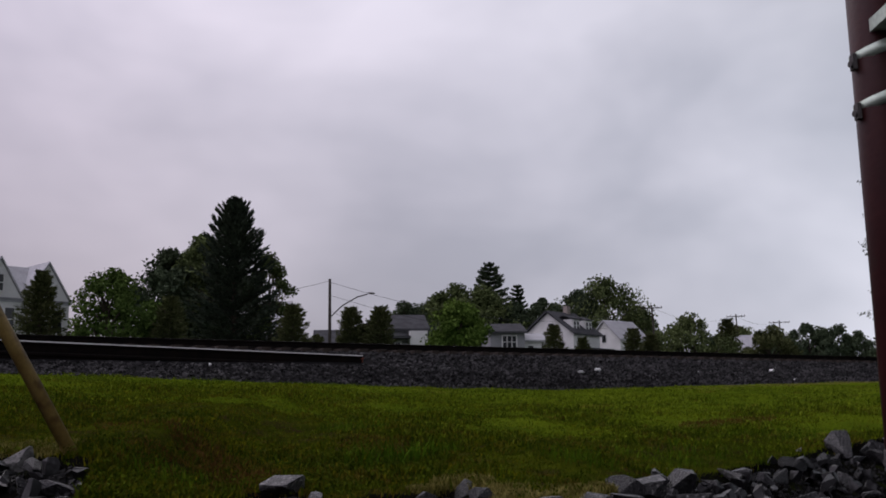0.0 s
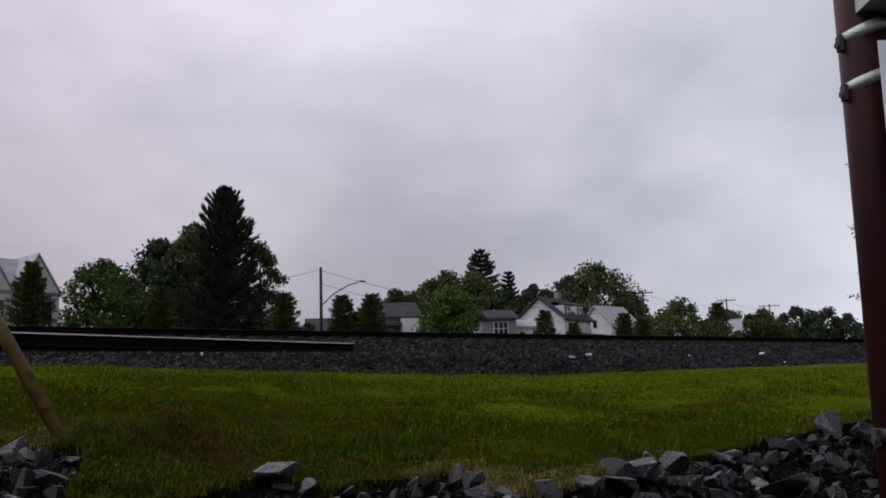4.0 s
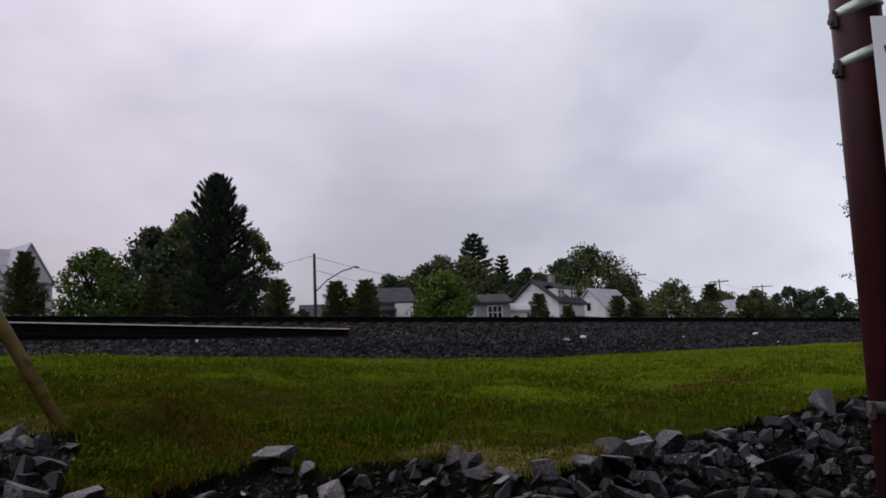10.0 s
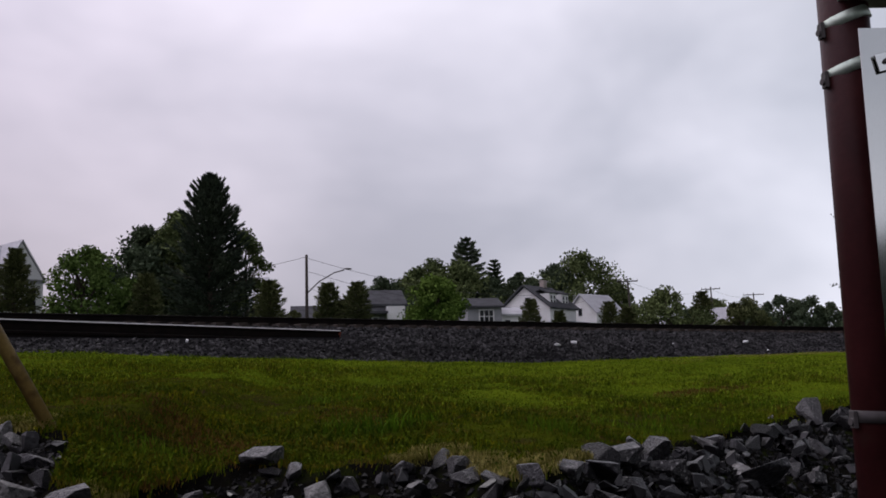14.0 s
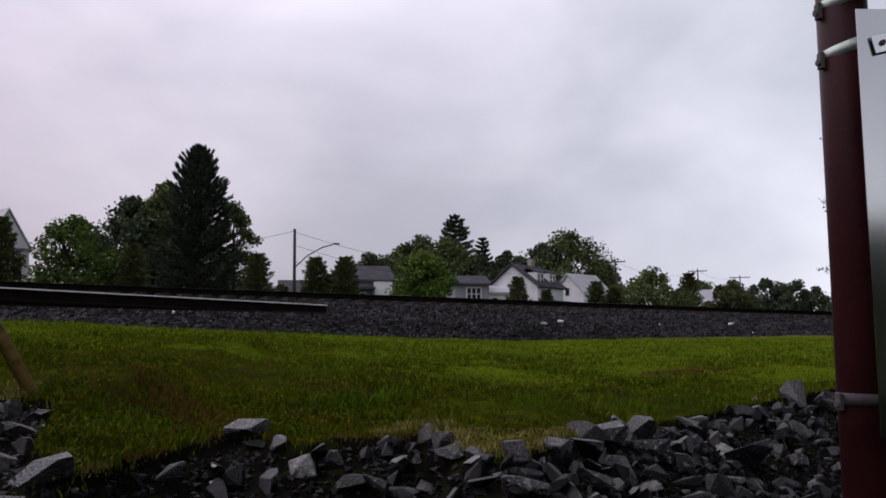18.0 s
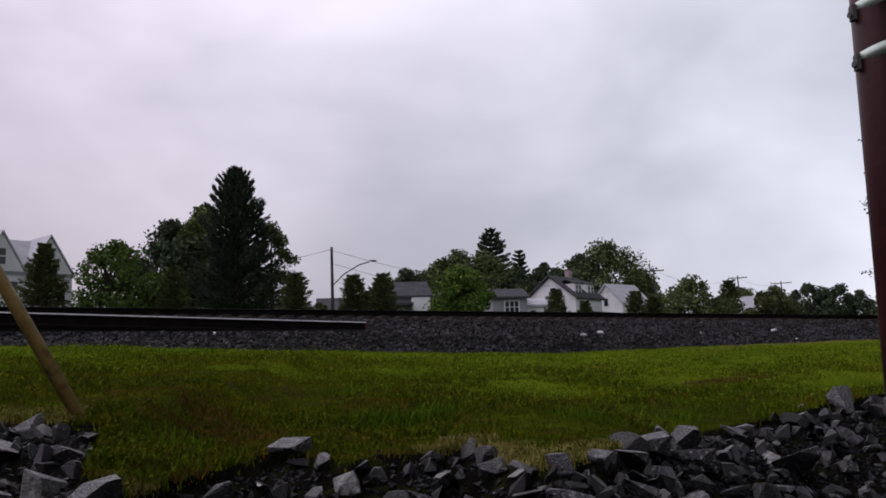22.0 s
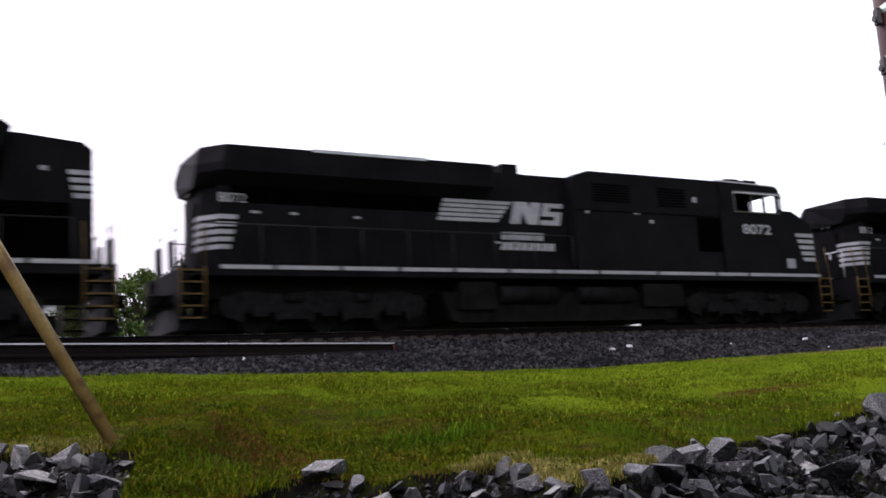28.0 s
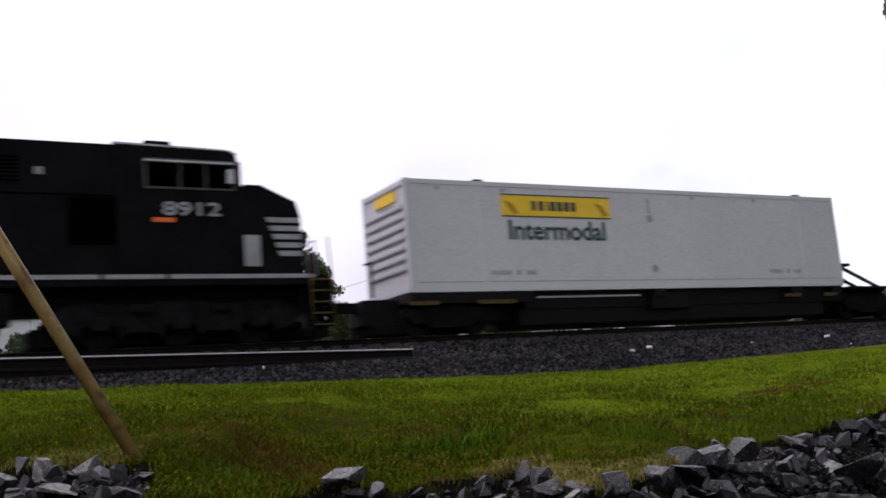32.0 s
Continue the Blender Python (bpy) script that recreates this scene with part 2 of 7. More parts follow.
M_YELLOW = material("yellow_guard", (0.2, 0.125, 0.036), (0.3, 0.205, 0.066), 4, 0.45, 0, 0.1, 40, stain_or_glint=(0.13, 0.075, 0.025), patch_at=0.6, spec=0.35)
M_BARK = material("bark", (0.04, 0.03, 0.024), (0.08, 0.065, 0.05), 5, 0.95, bump=0.8, fine=25)
M_FIR = leafy("fir_needles", (0.028, 0.038, 0.028), (0.052, 0.066, 0.043), 0.5)
M_LEAF = leafy("leaf_green", (0.062, 0.082, 0.034), (0.118, 0.145, 0.056), 0.5)
M_LEAF_LT = leafy("leaf_light", (0.048, 0.082, 0.02), (0.095, 0.138, 0.036), 0.5)
M_LEAF_BRIGHT = leafy("leaf_bright", (0.055, 0.1, 0.018), (0.11, 0.165, 0.034), 0.5)
M_LEAF_DK = leafy("leaf_dark", (0.042, 0.06, 0.037), (0.076, 0.097, 0.053), 0.5)
M_SHRUB = leafy("shrub_leaf", (0.052, 0.062, 0.027), (0.098, 0.108, 0.044), 0.6)
M_SIDING = material("white_siding", (0.58, 0.58, 0.57), (0.68, 0.68, 0.67), 0.8, 0.7, bump=0.05, fine=15)
M_SIDING_GR = material("grey_siding_and_eave_shade", (0.2, 0.205, 0.215), (0.26, 0.265, 0.275), 0.8, 0.75, bump=0.05, fine=15)
M_ROOF = material("grey_shingles", (0.045, 0.046, 0.05), (0.07, 0.071, 0.076), 1.5, 0.95, bump=0.4, fine=12, spec=0.05)
M_ROOF_LT = material("pale_metal_roof", (0.33, 0.33, 0.35), (0.42, 0.42, 0.44), 1.0, 0.6, bump=0.1, fine=12)
M_GLASS = material("window_glass", (0.008, 0.009, 0.011), (0.016, 0.018, 0.02), 2, 0.1, 0, 0.0, spec=0.25)
M_CHIMNEY = material("chimney_brick", (0.25, 0.22, 0.2), (0.33, 0.28, 0.25), 3, 0.9)
M_POLE = material("weathered_pole", (0.035, 0.03, 0.026), (0.06, 0.052, 0.045), 4, 0.9, bump=0.4)
M_WIRE = material("wire_black", (0.03, 0.03, 0.03), (0.05, 0.05, 0.05), 4, 0.6)
M_BLACK = material("locomotive_black", (0.0034, 0.0034, 0.0037), (0.0068, 0.0066, 0.0072), 1.2, 0.5, 0, 0.04, 30, stain_or_glint=(0.007, 0.0063, 0.006), patch_at=0.66, spec=0.018)
M_UNDER = material("grimy_running_gear", (0.0032, 0.0031, 0.003), (0.0085, 0.0082, 0.0078), 3, 0.85, 0, 0.3, 30, spec=0.04)
M_TRUCK = material("dusty_cast_steel", (0.006, 0.0057, 0.0057), (0.012, 0.0113, 0.011), 3, 0.85, 0, 0.3, 30, stain_or_glint=(0.003, 0.003, 0.003), patch_at=0.6, spec=0.03)
# near-black; on opening plates it carries the shade inside the opening
M_DARK = material("black_part_or_opening_shade", (0.0005, 0.0005, 0.0005), (0.001, 0.001, 0.001), 3, 0.9, 0, 0.0, spec=0.0)
M_RAILING = material("worn_black_railing", (0.008, 0.008, 0.0085), (0.014, 0.0138, 0.014), 6, 0.6, 0, 0.05)
M_WHITE = material("white_lettering", (0.22, 0.22, 0.23), (0.29, 0.29, 0.295), 3, 0.55, 0, 0.03, 30, stain_or_glint=(0.15, 0.145, 0.14), patch_at=0.68)
M_GREYROOF = material("silver_roof_paint", (0.3, 0.31, 0.32), (0.42, 0.43, 0.44), 2, 0.45, 0.2, 0.05)
M_STEPYEL = material("yellow_handrail", (0.045, 0.028, 0.008), (0.085, 0.055, 0.016), 6, 0.7)
M_CONT = material("off_white_container", (0.42, 0.42, 0.42), (0.46, 0.46, 0.455), 0.35, 0.55, 0, 0.03, 20, stain_or_glint=(0.39, 0.38, 0.365), patch_at=0.72)
M_CYEL = material("yellow_panel", (0.62, 0.4, 0.02), (0.7, 0.47, 0.04), 3, 0.5, 0, 0.02)
M_SCROLL = material("amber_scroll", (0.3, 0.17, 0.015), (0.36, 0.21, 0.02), 3, 0.5, 0, 0.02)
M_CGREEN = material("dark_green_lettering", (0.02, 0.045, 0.035), (0.035, 0.06, 0.05), 5, 0.6, 0, 0.02)
M_CGREY = material("grey_print_and_shade", (0.2, 0.2, 0.2), (0.26, 0.26, 0.26), 5, 0.6, 0, 0.02)
M_ORANGE = material("orange_stencil", (0.6, 0.1, 0.03), (0.7, 0.14, 0.04), 5, 0.6, 0, 0.02)
M_CARSTEEL = material("brown_car_steel", (0.002, 0.0017, 0.0016), (0.005, 0.004, 0.0036), 3, 0.8, 0, 0.2, spec=0.15)
M_HEADLAMP = glowing("headlamp_glow", (1.0, 0.93, 0.8), 9.0)
M_MARKER = glowing("warm_lamp_glow", (1.0, 0.8, 0.6), 9.0)


# ---------- mesh helpers ----------
def box(bm, x0, x1, y0, y1, z0, z1, bevel=0.0):
    b2 = bm if not bevel else bmesh.new()
    v = [b2.verts.new((x, y, z)) for x in (x0, x1) for y in (y0, y1) for z in (z0, z1)]
    for f in ((0, 1, 3, 2), (4, 6, 7, 5), (0, 4, 5, 1), (2, 3, 7, 6), (0, 2, 6, 4), (1, 5, 7, 3)):
        b2.faces.new([v[i] for i in f])
    if bevel:
        bmesh.ops.bevel(b2, geom=b2.edges[:], offset=bevel, segments=2, affect="EDGES", profile=0.6)
        me = bpy.data.meshes.new("tmp")
        b2.to_mesh(me)
        b2.free()
        bm.from_mesh(me)
        bpy.data.meshes.remove(me)
    return bm


def tube(bm, p0, p1, r0, r1=None, seg=10, caps=True):
    p0, p1 = Vector(p0), Vector(p1)
    r1 = r0 if r1 is None else r1
    d = (p1 - p0).normalized()
    a = d.orthogonal().normalized()
    b = d.cross(a)
    rings = []
    for p, r in ((p0, r0), (p1, r1)):
        rings.append([bm.verts.new(p + (a * math.cos(k) + b * math.sin(k)) * r) for k in (2 * math.pi * i / seg for i in range(seg))])
    for i in range(seg):
        j = (i + 1) % seg
        bm.faces.new((rings[0][i], rings[0][j], rings[1][j], rings[1][i])).smooth = True
    if caps:
        bm.faces.new(rings[0][::-1])
        bm.faces.new(rings[1])
    return bm


def polyline(bm, pts, r, seg=6):
    for a, b in zip(pts, pts[1:]):
        tube(bm, a, b, r, r, seg)
    return bm


def prism(bm, outline, y0, y1):
    """A side outline in (x, z), drawn out from y0 to y1."""
    a = [bm.verts.new((x, y0, z)) for x, z in outline]
    b = [bm.verts.new((x, y1, z)) for x, z in outline]
    bm.faces.new(a)
    bm.faces.new(b[::-1])
    n = len(a)
    for i in range(n):
        bm.faces.new((a[(i + 1) % n], a[i], b[i], b[(i + 1) % n]))
    return bm


def mesh_of(name, bm, mat):
    bmesh.ops.recalc_face_normals(bm, faces=bm.faces)
    me = bpy.data.meshes.new(name)
    bm.to_mesh(me)
    bm.free()
    me.materials.append(mat)
    return me


def part(name, bm, mat, parent=None, label="", at=None):
    ob = new(name, mesh_of(name, bm, mat))
    if parent is not None:
        ob.parent = parent
    if at is not None:
        ob.matrix_basis = at
    if label:
        tagged(ob, label)
    return ob


def boxed(name, dims, mat, parent, label="", bevel=0.0):
    return part(name, box(bmesh.new(), *dims, bevel=bevel), mat, parent, label)


def bars(name, blocks, mat, parent, label=""):
    bm = bmesh.new()
    for d in blocks:
        box(bm, *d)
    return part(name, bm, mat, parent, label)


def from_arrays(name, verts, faces, mat, parent=None, smooth=False):
    me = bpy.data.meshes.new(name)
    me.from_pydata(verts.tolist() if hasattr(verts, "tolist") else verts, [], faces.tolist() if hasattr(faces, "tolist") else faces)
    me.materials.append(mat)
    if smooth:
        me.polygons.foreach_set("use_smooth", [True] * len(me.polygons))
    ob = new(name, me)
    ob.parent = parent
    return ob


def empty(name, m, label, category, group="", kind=""):
    ob = new(name)
    ob.matrix_basis = m
    return tagged(ob, label, category, group, kind)


# ---------- the lie of the land ----------
ANG, DIST, RAIL_Z = radians(32.2), 23.16, 3.39
ALONG, ACROSS = np.array([math.cos(ANG), math.sin(ANG)]), np.array([-math.sin(ANG), math.cos(ANG)])
TRACK = pose(ACROSS[0] * DIST, ACROSS[1] * DIST, RAIL_Z, 0, 0, 32.2)


def track_point(s, u, z=0.0):
    p = ALONG * s + ACROSS * (DIST + u)
    return (p[0], p[1], RAIL_Z + z)


EDGE_X = [-12, -4, -2.6, -2.05, -1.85, -1.6, -1.45, -1.3, -1.12, -0.85, -0.62, -0.5, -0.25, 0.07, 0.21, 0.35, 0.55, 0.75, 1.0, 1.25, 1.9, 2.8, 3.6, 6, 14]
EDGE_Y = [7.5, 6.4, 6.05, 5.75, 4.9, 4.75, 5.3, 5.6, 6.05, 5.85, 5.6, 5.8, 5.86, 6.1, 5.6, 5.34, 5.31, 5.65, 6.1, 6.7, 7.55, 8.65, 9.4, 10.9, 15.2]
EDGE_Z = [1.45, 1.38, 1.37, 1.36, 1.15, 1.05, 1.07, 1.1, 1.14, 1.12, 1.09, 1.11, 1.12, 1.14, 1.09, 1.07, 1.07, 1.1, 1.11, 1.12, 1.08, 1.12, 1.2, 1.43, 1.8]
TOE_S, TOE_Z = [-60, 0, 3, 6, 9.5, 14, 17, 22, 27, 40, 200], [-0.78, -0.83, -0.9, -1.0, -1.12, -1.21, -1.2, -1.08, -1.0, -0.98, -0.98]


def bump_noise(x, y):
    return (np.sin(x * 1.7 + 0.6 * np.sin(y * 1.3)) * np.sin(y * 1.1 + 0.4) * 0.05 + np.sin(x * 4.1 + y * 2.7) * np.sin(y * 3.7 - x * 1.2) * 0.02)


def hummocks(x, y):
    """Small mounds and hollows a hand or two across in the rough grass."""
    a = np.sin(x * 9.3 + 1.7 * np.sin(y * 5.1)) * np.sin(y * 7.7 + 1.3 * np.sin(x * 6.3))
    b = np.sin(x * 21.0 + 2.0 * np.sin(y * 11.0)) * np.sin(y * 17.0 + 1.5 * np.sin(x * 13.0))
    return 0.022 * a + 0.012 * b


def ground(x, y):
    """Height of the land before the track: rock slope, grass bank, up to the foot of the ballast."""
    x, y = np.asarray(x, float), np.asarray(y, float)
    n = x * ACROSS[0] + y * ACROSS[1]
    s = x * ALONG[0] + y * ALONG[1]
    ye, ze = np.interp(x, EDGE_X, EDGE_Y), np.interp(x, EDGE_X, EDGE_Z)
    ne = x * ACROSS[0] + ye * ACROSS[1]
    toe = RAIL_Z + np.interp(s, TOE_S, TOE_Z) - 0.03
    f = np.clip((n - ne) / np.maximum(DIST - 3.5 - ne, 0.5), 0, 1)
    bank = ze + (toe - ze) * f ** 0.93 + bump_noise(x, y) * np.clip(1.6 - 1.4 * f, 0.1, 1) * np.clip(f * 12, 0, 1)
    bank = bank + hummocks(x, y) * np.clip(1.0 - 1.6 * f, 0, 1) * np.clip(f * 16, 0, 1)
    drop = np.maximum(ye - y, 0)
    slope = np.maximum(ze - np.minimum(drop * 0.7, 0.05) - 0.36 * drop, 0.12 + 0.03 * np.sin(x * 2 + y))
    return np.where(n > ne, bank, slope)


def grid_mesh(name, xs, ys, height, mat):
    X, Y = np.meshgrid(xs, ys)
    Zv = height(X, Y)
    v = np.stack([X, Y, Zv], -1).reshape(-1, 3)
    w = len(xs)
    i = np.arange(len(ys) - 1)[:, None] * w + np.arange(w - 1)[None]
    f = np.stack([i, i + 1, i + w + 1, i + w], -1).reshape(-1, 4)
    return from_arrays(name, v, f, mat, smooth=True)


def land(X, Y):
    n = X * ACROSS[0] + Y * ACROSS[1]
    s = X * ALONG[0] + Y * ALONG[1]
    u = n - DIST
    near = ground(X, Y)
    toe = RAIL_Z + np.interp(s, TOE_S, TOE_Z) - 0.03
    return np.where(u < -3.5, near, np.where(u < 4, toe - 0.05, 2.6 + 0.0 * u))


def spread(a, b, fine0, fine1, step, coarse):
    """Grid lines from a to b, fine between fine0 and fine1 and ever wider outside."""
    mid = list(np.arange(fine0, fine1, step))
    lo, hi, k = [], [], coarse
    p = fine0 - k
    while p > a:
        lo.append(p)
        k *= 1.5
        p -= k
    p, k = mid[-1] + coarse, coarse
    while p < b:
        hi.append(p)
        k *= 1.5
        p += k
    return np.array([a] + lo[::-1] + mid + hi + [b])


def with_fine(lines, a, b, step):
    """The same grid lines, with closer ones between a and b."""
    return np.concatenate([lines[lines < a], np.arange(a, b, step), lines[lines >= b]])


GROUND = tagged(grid_mesh("ground", with_fine(spread(-1500, 1500, -14, 34, 0.25, 1.0), -5.0, 6.5, 0.07), with_fine(spread(-400, 2500, 2.0, 46, 0.25, 1.0), 3.4, 11.5, 0.07), land, M_SOIL),
       "grassy bank and level land reaching to the horizon", "ground", kind="structure")

GROUND.data.materials.append(M_MUD)
GROUND.data.materials.append(M_FIELD)
fc = np.empty(len(GROUND.data.polygons) * 3)
GROUND.data.polygons.foreach_get("center", fc)
fc = fc.reshape(-1, 3)
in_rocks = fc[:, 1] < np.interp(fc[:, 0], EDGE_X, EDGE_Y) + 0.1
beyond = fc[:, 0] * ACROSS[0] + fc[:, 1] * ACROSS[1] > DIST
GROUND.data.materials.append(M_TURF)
# the lighter turf begins about ten metres out
farther = np.hypot(fc[:, 0], fc[:, 1]) + 0.9 * np.sin(fc[:, 0] * 0.9 + 1.0) > 10.5
GROUND.data.polygons.foreach_set("material_index", np.where(in_rocks, 1, np.where(beyond, 2, np.where(farther, 3, 0))).astype(np.int32))

# ---------- track and ballast ----------
rng = np.random.default_rng(7)


def profile_sheet(name, profile, s0, s1, mat, step=2.0):
    """A sheet that follows a cross-section (u, z) along the track."""
    ss = np.arange(s0, s1 + 0.01, step)
    v, f, k = [], [], len(profile)
    for s in ss:
        for u, z in profile:
            toe = float(np.interp(s, TOE_S, TOE_Z))
            v.append(track_point(s, u, toe - 0.08 if z is None else z))
    for i in range(len(ss) - 1):
        for j in range(k - 1):
            a = i * k + j
            f.append((a, a + k, a + k + 1, a + 1))
    return from_arrays(name, v, f, mat)


tagged(profile_sheet("ballast_bed", [(-3.75, None), (-2.9, -0.8), (-2.2, -0.58), (-1.6, -0.36), (-1.2, -0.27), (1.2, -0.27), (3.6, -1.2)], -120, 320, M_BED),
       "dark grey crushed stone bed under the railway track", "ballast", kind="structure")


def stones(count, s0, s1, u0, u1, size, seed):
    """Loose crushed stones on the ballast shoulder, each a squashed six-cornered lump."""
    g = np.random.default_rng(seed)
    s = s0 + (s1 - s0) * g.random(count)
    q = g.random(count)
    u = u0 + (u1 - u0) * q
    clear = (s < 11.1) & (u > -2.5) & (u < -1.95)
    s, u = s[~clear], u[~clear]
    count = len(s)
    toe = np.interp(s, TOE_S, TOE_Z)
    z = np.stack([np.interp(u[i], [-3.75, -2.9, -2.2, -1.6, -1.2, -0.9], [toe[i] - 0.08, -0.8, -0.58, -0.36, -0.27, -0.27]) for i in range(count)])
    base = ALONG[None] * s[:, None] + ACROSS[None] * (DIST + u)[:, None]
    c = np.column_stack([base, RAIL_Z + z + size * 0.25])
    octa = np.array([[1, 0, 0], [0, 1, 0], [-1, 0, 0], [0, -1, 0], [0.2, 0.1, 0.8], [-0.1, 0.2, -0.8]])
    r = size * (0.5 + 0.9 * g.random((count, 1, 1)))
    turn = g.normal(size=(count, 3, 3))
    qm = np.linalg.qr(turn)[0]
    pts = np.einsum("nij,kj->nki", qm, octa) * (0.75 + 0.5 * g.random((count, 6, 1))) * r + c[:, None]
    f = np.array([[0, 1, 4], [1, 2, 4], [2, 3, 4], [3, 0, 4], [1, 0, 5], [2, 1, 5], [3, 2, 5], [0, 3, 5]])
    return pts.reshape(-1, 3), (f[None] + np.arange(count)[:, None, None] * 6).reshape(-1, 3)


sv, sf = stones(31000, -4, 52, -3.9, -1.1, 0.047, 3)
tagged(from_arrays("ballast_stones", sv, sf, M_BALLAST), "crushed grey ballast stones on the track shoulder", "ballast", kind="stuff")
wv, wf = stones(12, 2, 40, -3.6, -1.8, 0.05, 11)
tagged(from_arrays("pale_ballast_stones", wv, wf, M_WHITE_STONE), "scattered pale stones among the ballast", "ballast", kind="stuff")


def rail_section(bm, s0, s1, u, base_z, h=0.18):
    k = h / 0.18
    outline = [(-0.075, 0), (0.075, 0), (0.07, 0.014), (0.012, 0.035), (0.009, 0.128), (0.036, 0.145), (0.036, 0.172), (0.026, 0.18),
               (-0.026, 0.18), (-0.036, 0.172), (-0.036, 0.145), (-0.009, 0.128), (-0.012, 0.035), (-0.07, 0.014)]
    a = [bm.verts.new((s0, u + x * k, base_z + z * k)) for x, z in outline]
    b = [bm.verts.new((s1, u + x * k, base_z + z * k)) for x, z in outline]
    n = len(a)
    bm.faces.new(a)
    bm.faces.new(b[::-1])
    for i in range(n):
        bm.faces.new((a[i], b[i], b[(i + 1) % n], a[(i + 1) % n]))
    return bm


track = empty("railway_track", TRACK, "single railway track with dark rusty rails on wooden ties", "railway track", kind="structure")
for u in (-0.7525, 0.7525):
    r = part("rail", rail_section(bmesh.new(), -120, 320, u, -0.18), M_RAIL, track)
    boxed("rail_head", (-120, 320, u - 0.02, u + 0.02, -0.004, 0.0008), M_RAILTOP, track, "polished running surface of the rail")
tie_mesh = mesh_of("tie", box(bmesh.new(), -0.115, 0.115, -1.3, 1.3, -0.36, -0.182, bevel=0.012), M_TIE)
plate_mesh = mesh_of("tie_plate", box(bmesh.new(), -0.1, 0.1, -0.17, 0.17, -0.183, -0.168), M_RAIL)
for i in range(120):
    tie = new("tie", tie_mesh)
    tie.parent = track
    tie.matrix_basis = pose(-10 + i * 0.52, rng.normal() * 0.03, 0, 0, 0, rng.normal() * 0.6)
    plate = new("tie_plate", plate_mesh)
    plate.parent = track
    plate.matrix_basis = pose(-10 + i * 0.52, -0.7525, 0)

# spare rails lying on the shoulder, one on another, with the far end lifted
spare = empty("spare_rail", TRACK @ pose(10.8, -2.15, -0.66, 0, 1.27, 0), "rusty spare rails stacked on the ballast beside the track", "rail")
part("rail_bar", rail_section(bmesh.new(), -15, 0, 0, 0, 0.25), M_RAIL, spare)
# thin strip whose pale colour stands in for reflected sky
bm = bmesh.new()
strip = [bm.verts.new((x, u, z)) for x in (-15, 0) for u, z in ((-0.064, 0.236), (-0.04, 0.262), (0.03, 0.262), (-0.02, 0.235))]
for q in ((0, 1, 2, 3), (7, 6, 5, 4), (0, 4, 5, 1), (1, 5, 6, 2), (2, 6, 7, 3), (3, 7, 4, 0)):
    bm.faces.new([strip[i] for i in q])
bmesh.ops.recalc_face_normals(bm, faces=bm.faces[:])
bmesh.ops.split_edges(bm, edges=bm.edges[:])
part("head_strip", bm, M_RAIL_GLINT, spare, "pale strip on the rail head, its sky glint put into the colour")
part("lower_rail", rail_section(bmesh.new(), -15, -0.2, -0.1, -0.22, 0.24), M_RAIL, spare)
part("base_rail", rail_section(bmesh.new(), -15, -0.4, 0.06, -0.25, 0.25), M_RAIL, spare)
part("cut_end", rail_section(bmesh.new(), -0.03, 0.02, 0, -0.002, 0.22), M_RUST, spare, "bright red rust on the sawn end")


def lump(bm, seed, r, squash=(1, 1, 1), points=15):
    """An angular broken stone: the hull of scattered points."""
    g = random.Random(seed)
    vs = []
    cube = [Vector((a, b, c)) for a in (-1, 1) for b in (-1, 1) for c in (-1, 1)]
    for k in range(points):
        d = cube[k] * 0.62 if k < 8 else Vector((g.gauss(0, 1), g.gauss(0, 1), g.gauss(0, 1))).normalized() * 0.95
        d = (d + Vector((g.uniform(-1, 1), g.uniform(-1, 1), g.uniform(-1, 1))) * 0.3) * r
        vs.append(bm.verts.new((d.x * squash[0], d.y * squash[1], d.z * squash[2])))
    hull = bmesh.ops.convex_hull(bm, input=vs)
    bmesh.ops.delete(bm, geom=[e for e in hull["geom_interior"] if isinstance(e, bmesh.types.BMVert)], context="VERTS")
    return bm


for name, s, u, z, r in (("stone", 16.85, -2.95, -0.83, 0.075), ("stone", 17.6, -2.75, -0.76, 0.09), ("stone", 24.75, -2.6, -0.71, 0.08)):
    st = part(name, lump(bmesh.new(), int(s * 10), r, (1.4, 1, 0.6)), M_WHITE_STONE)
    st.matrix_basis = TRACK @ pose(s, u, z + 0.06)
    tagged(st, "white stone lying on the grey ballast", "stone")

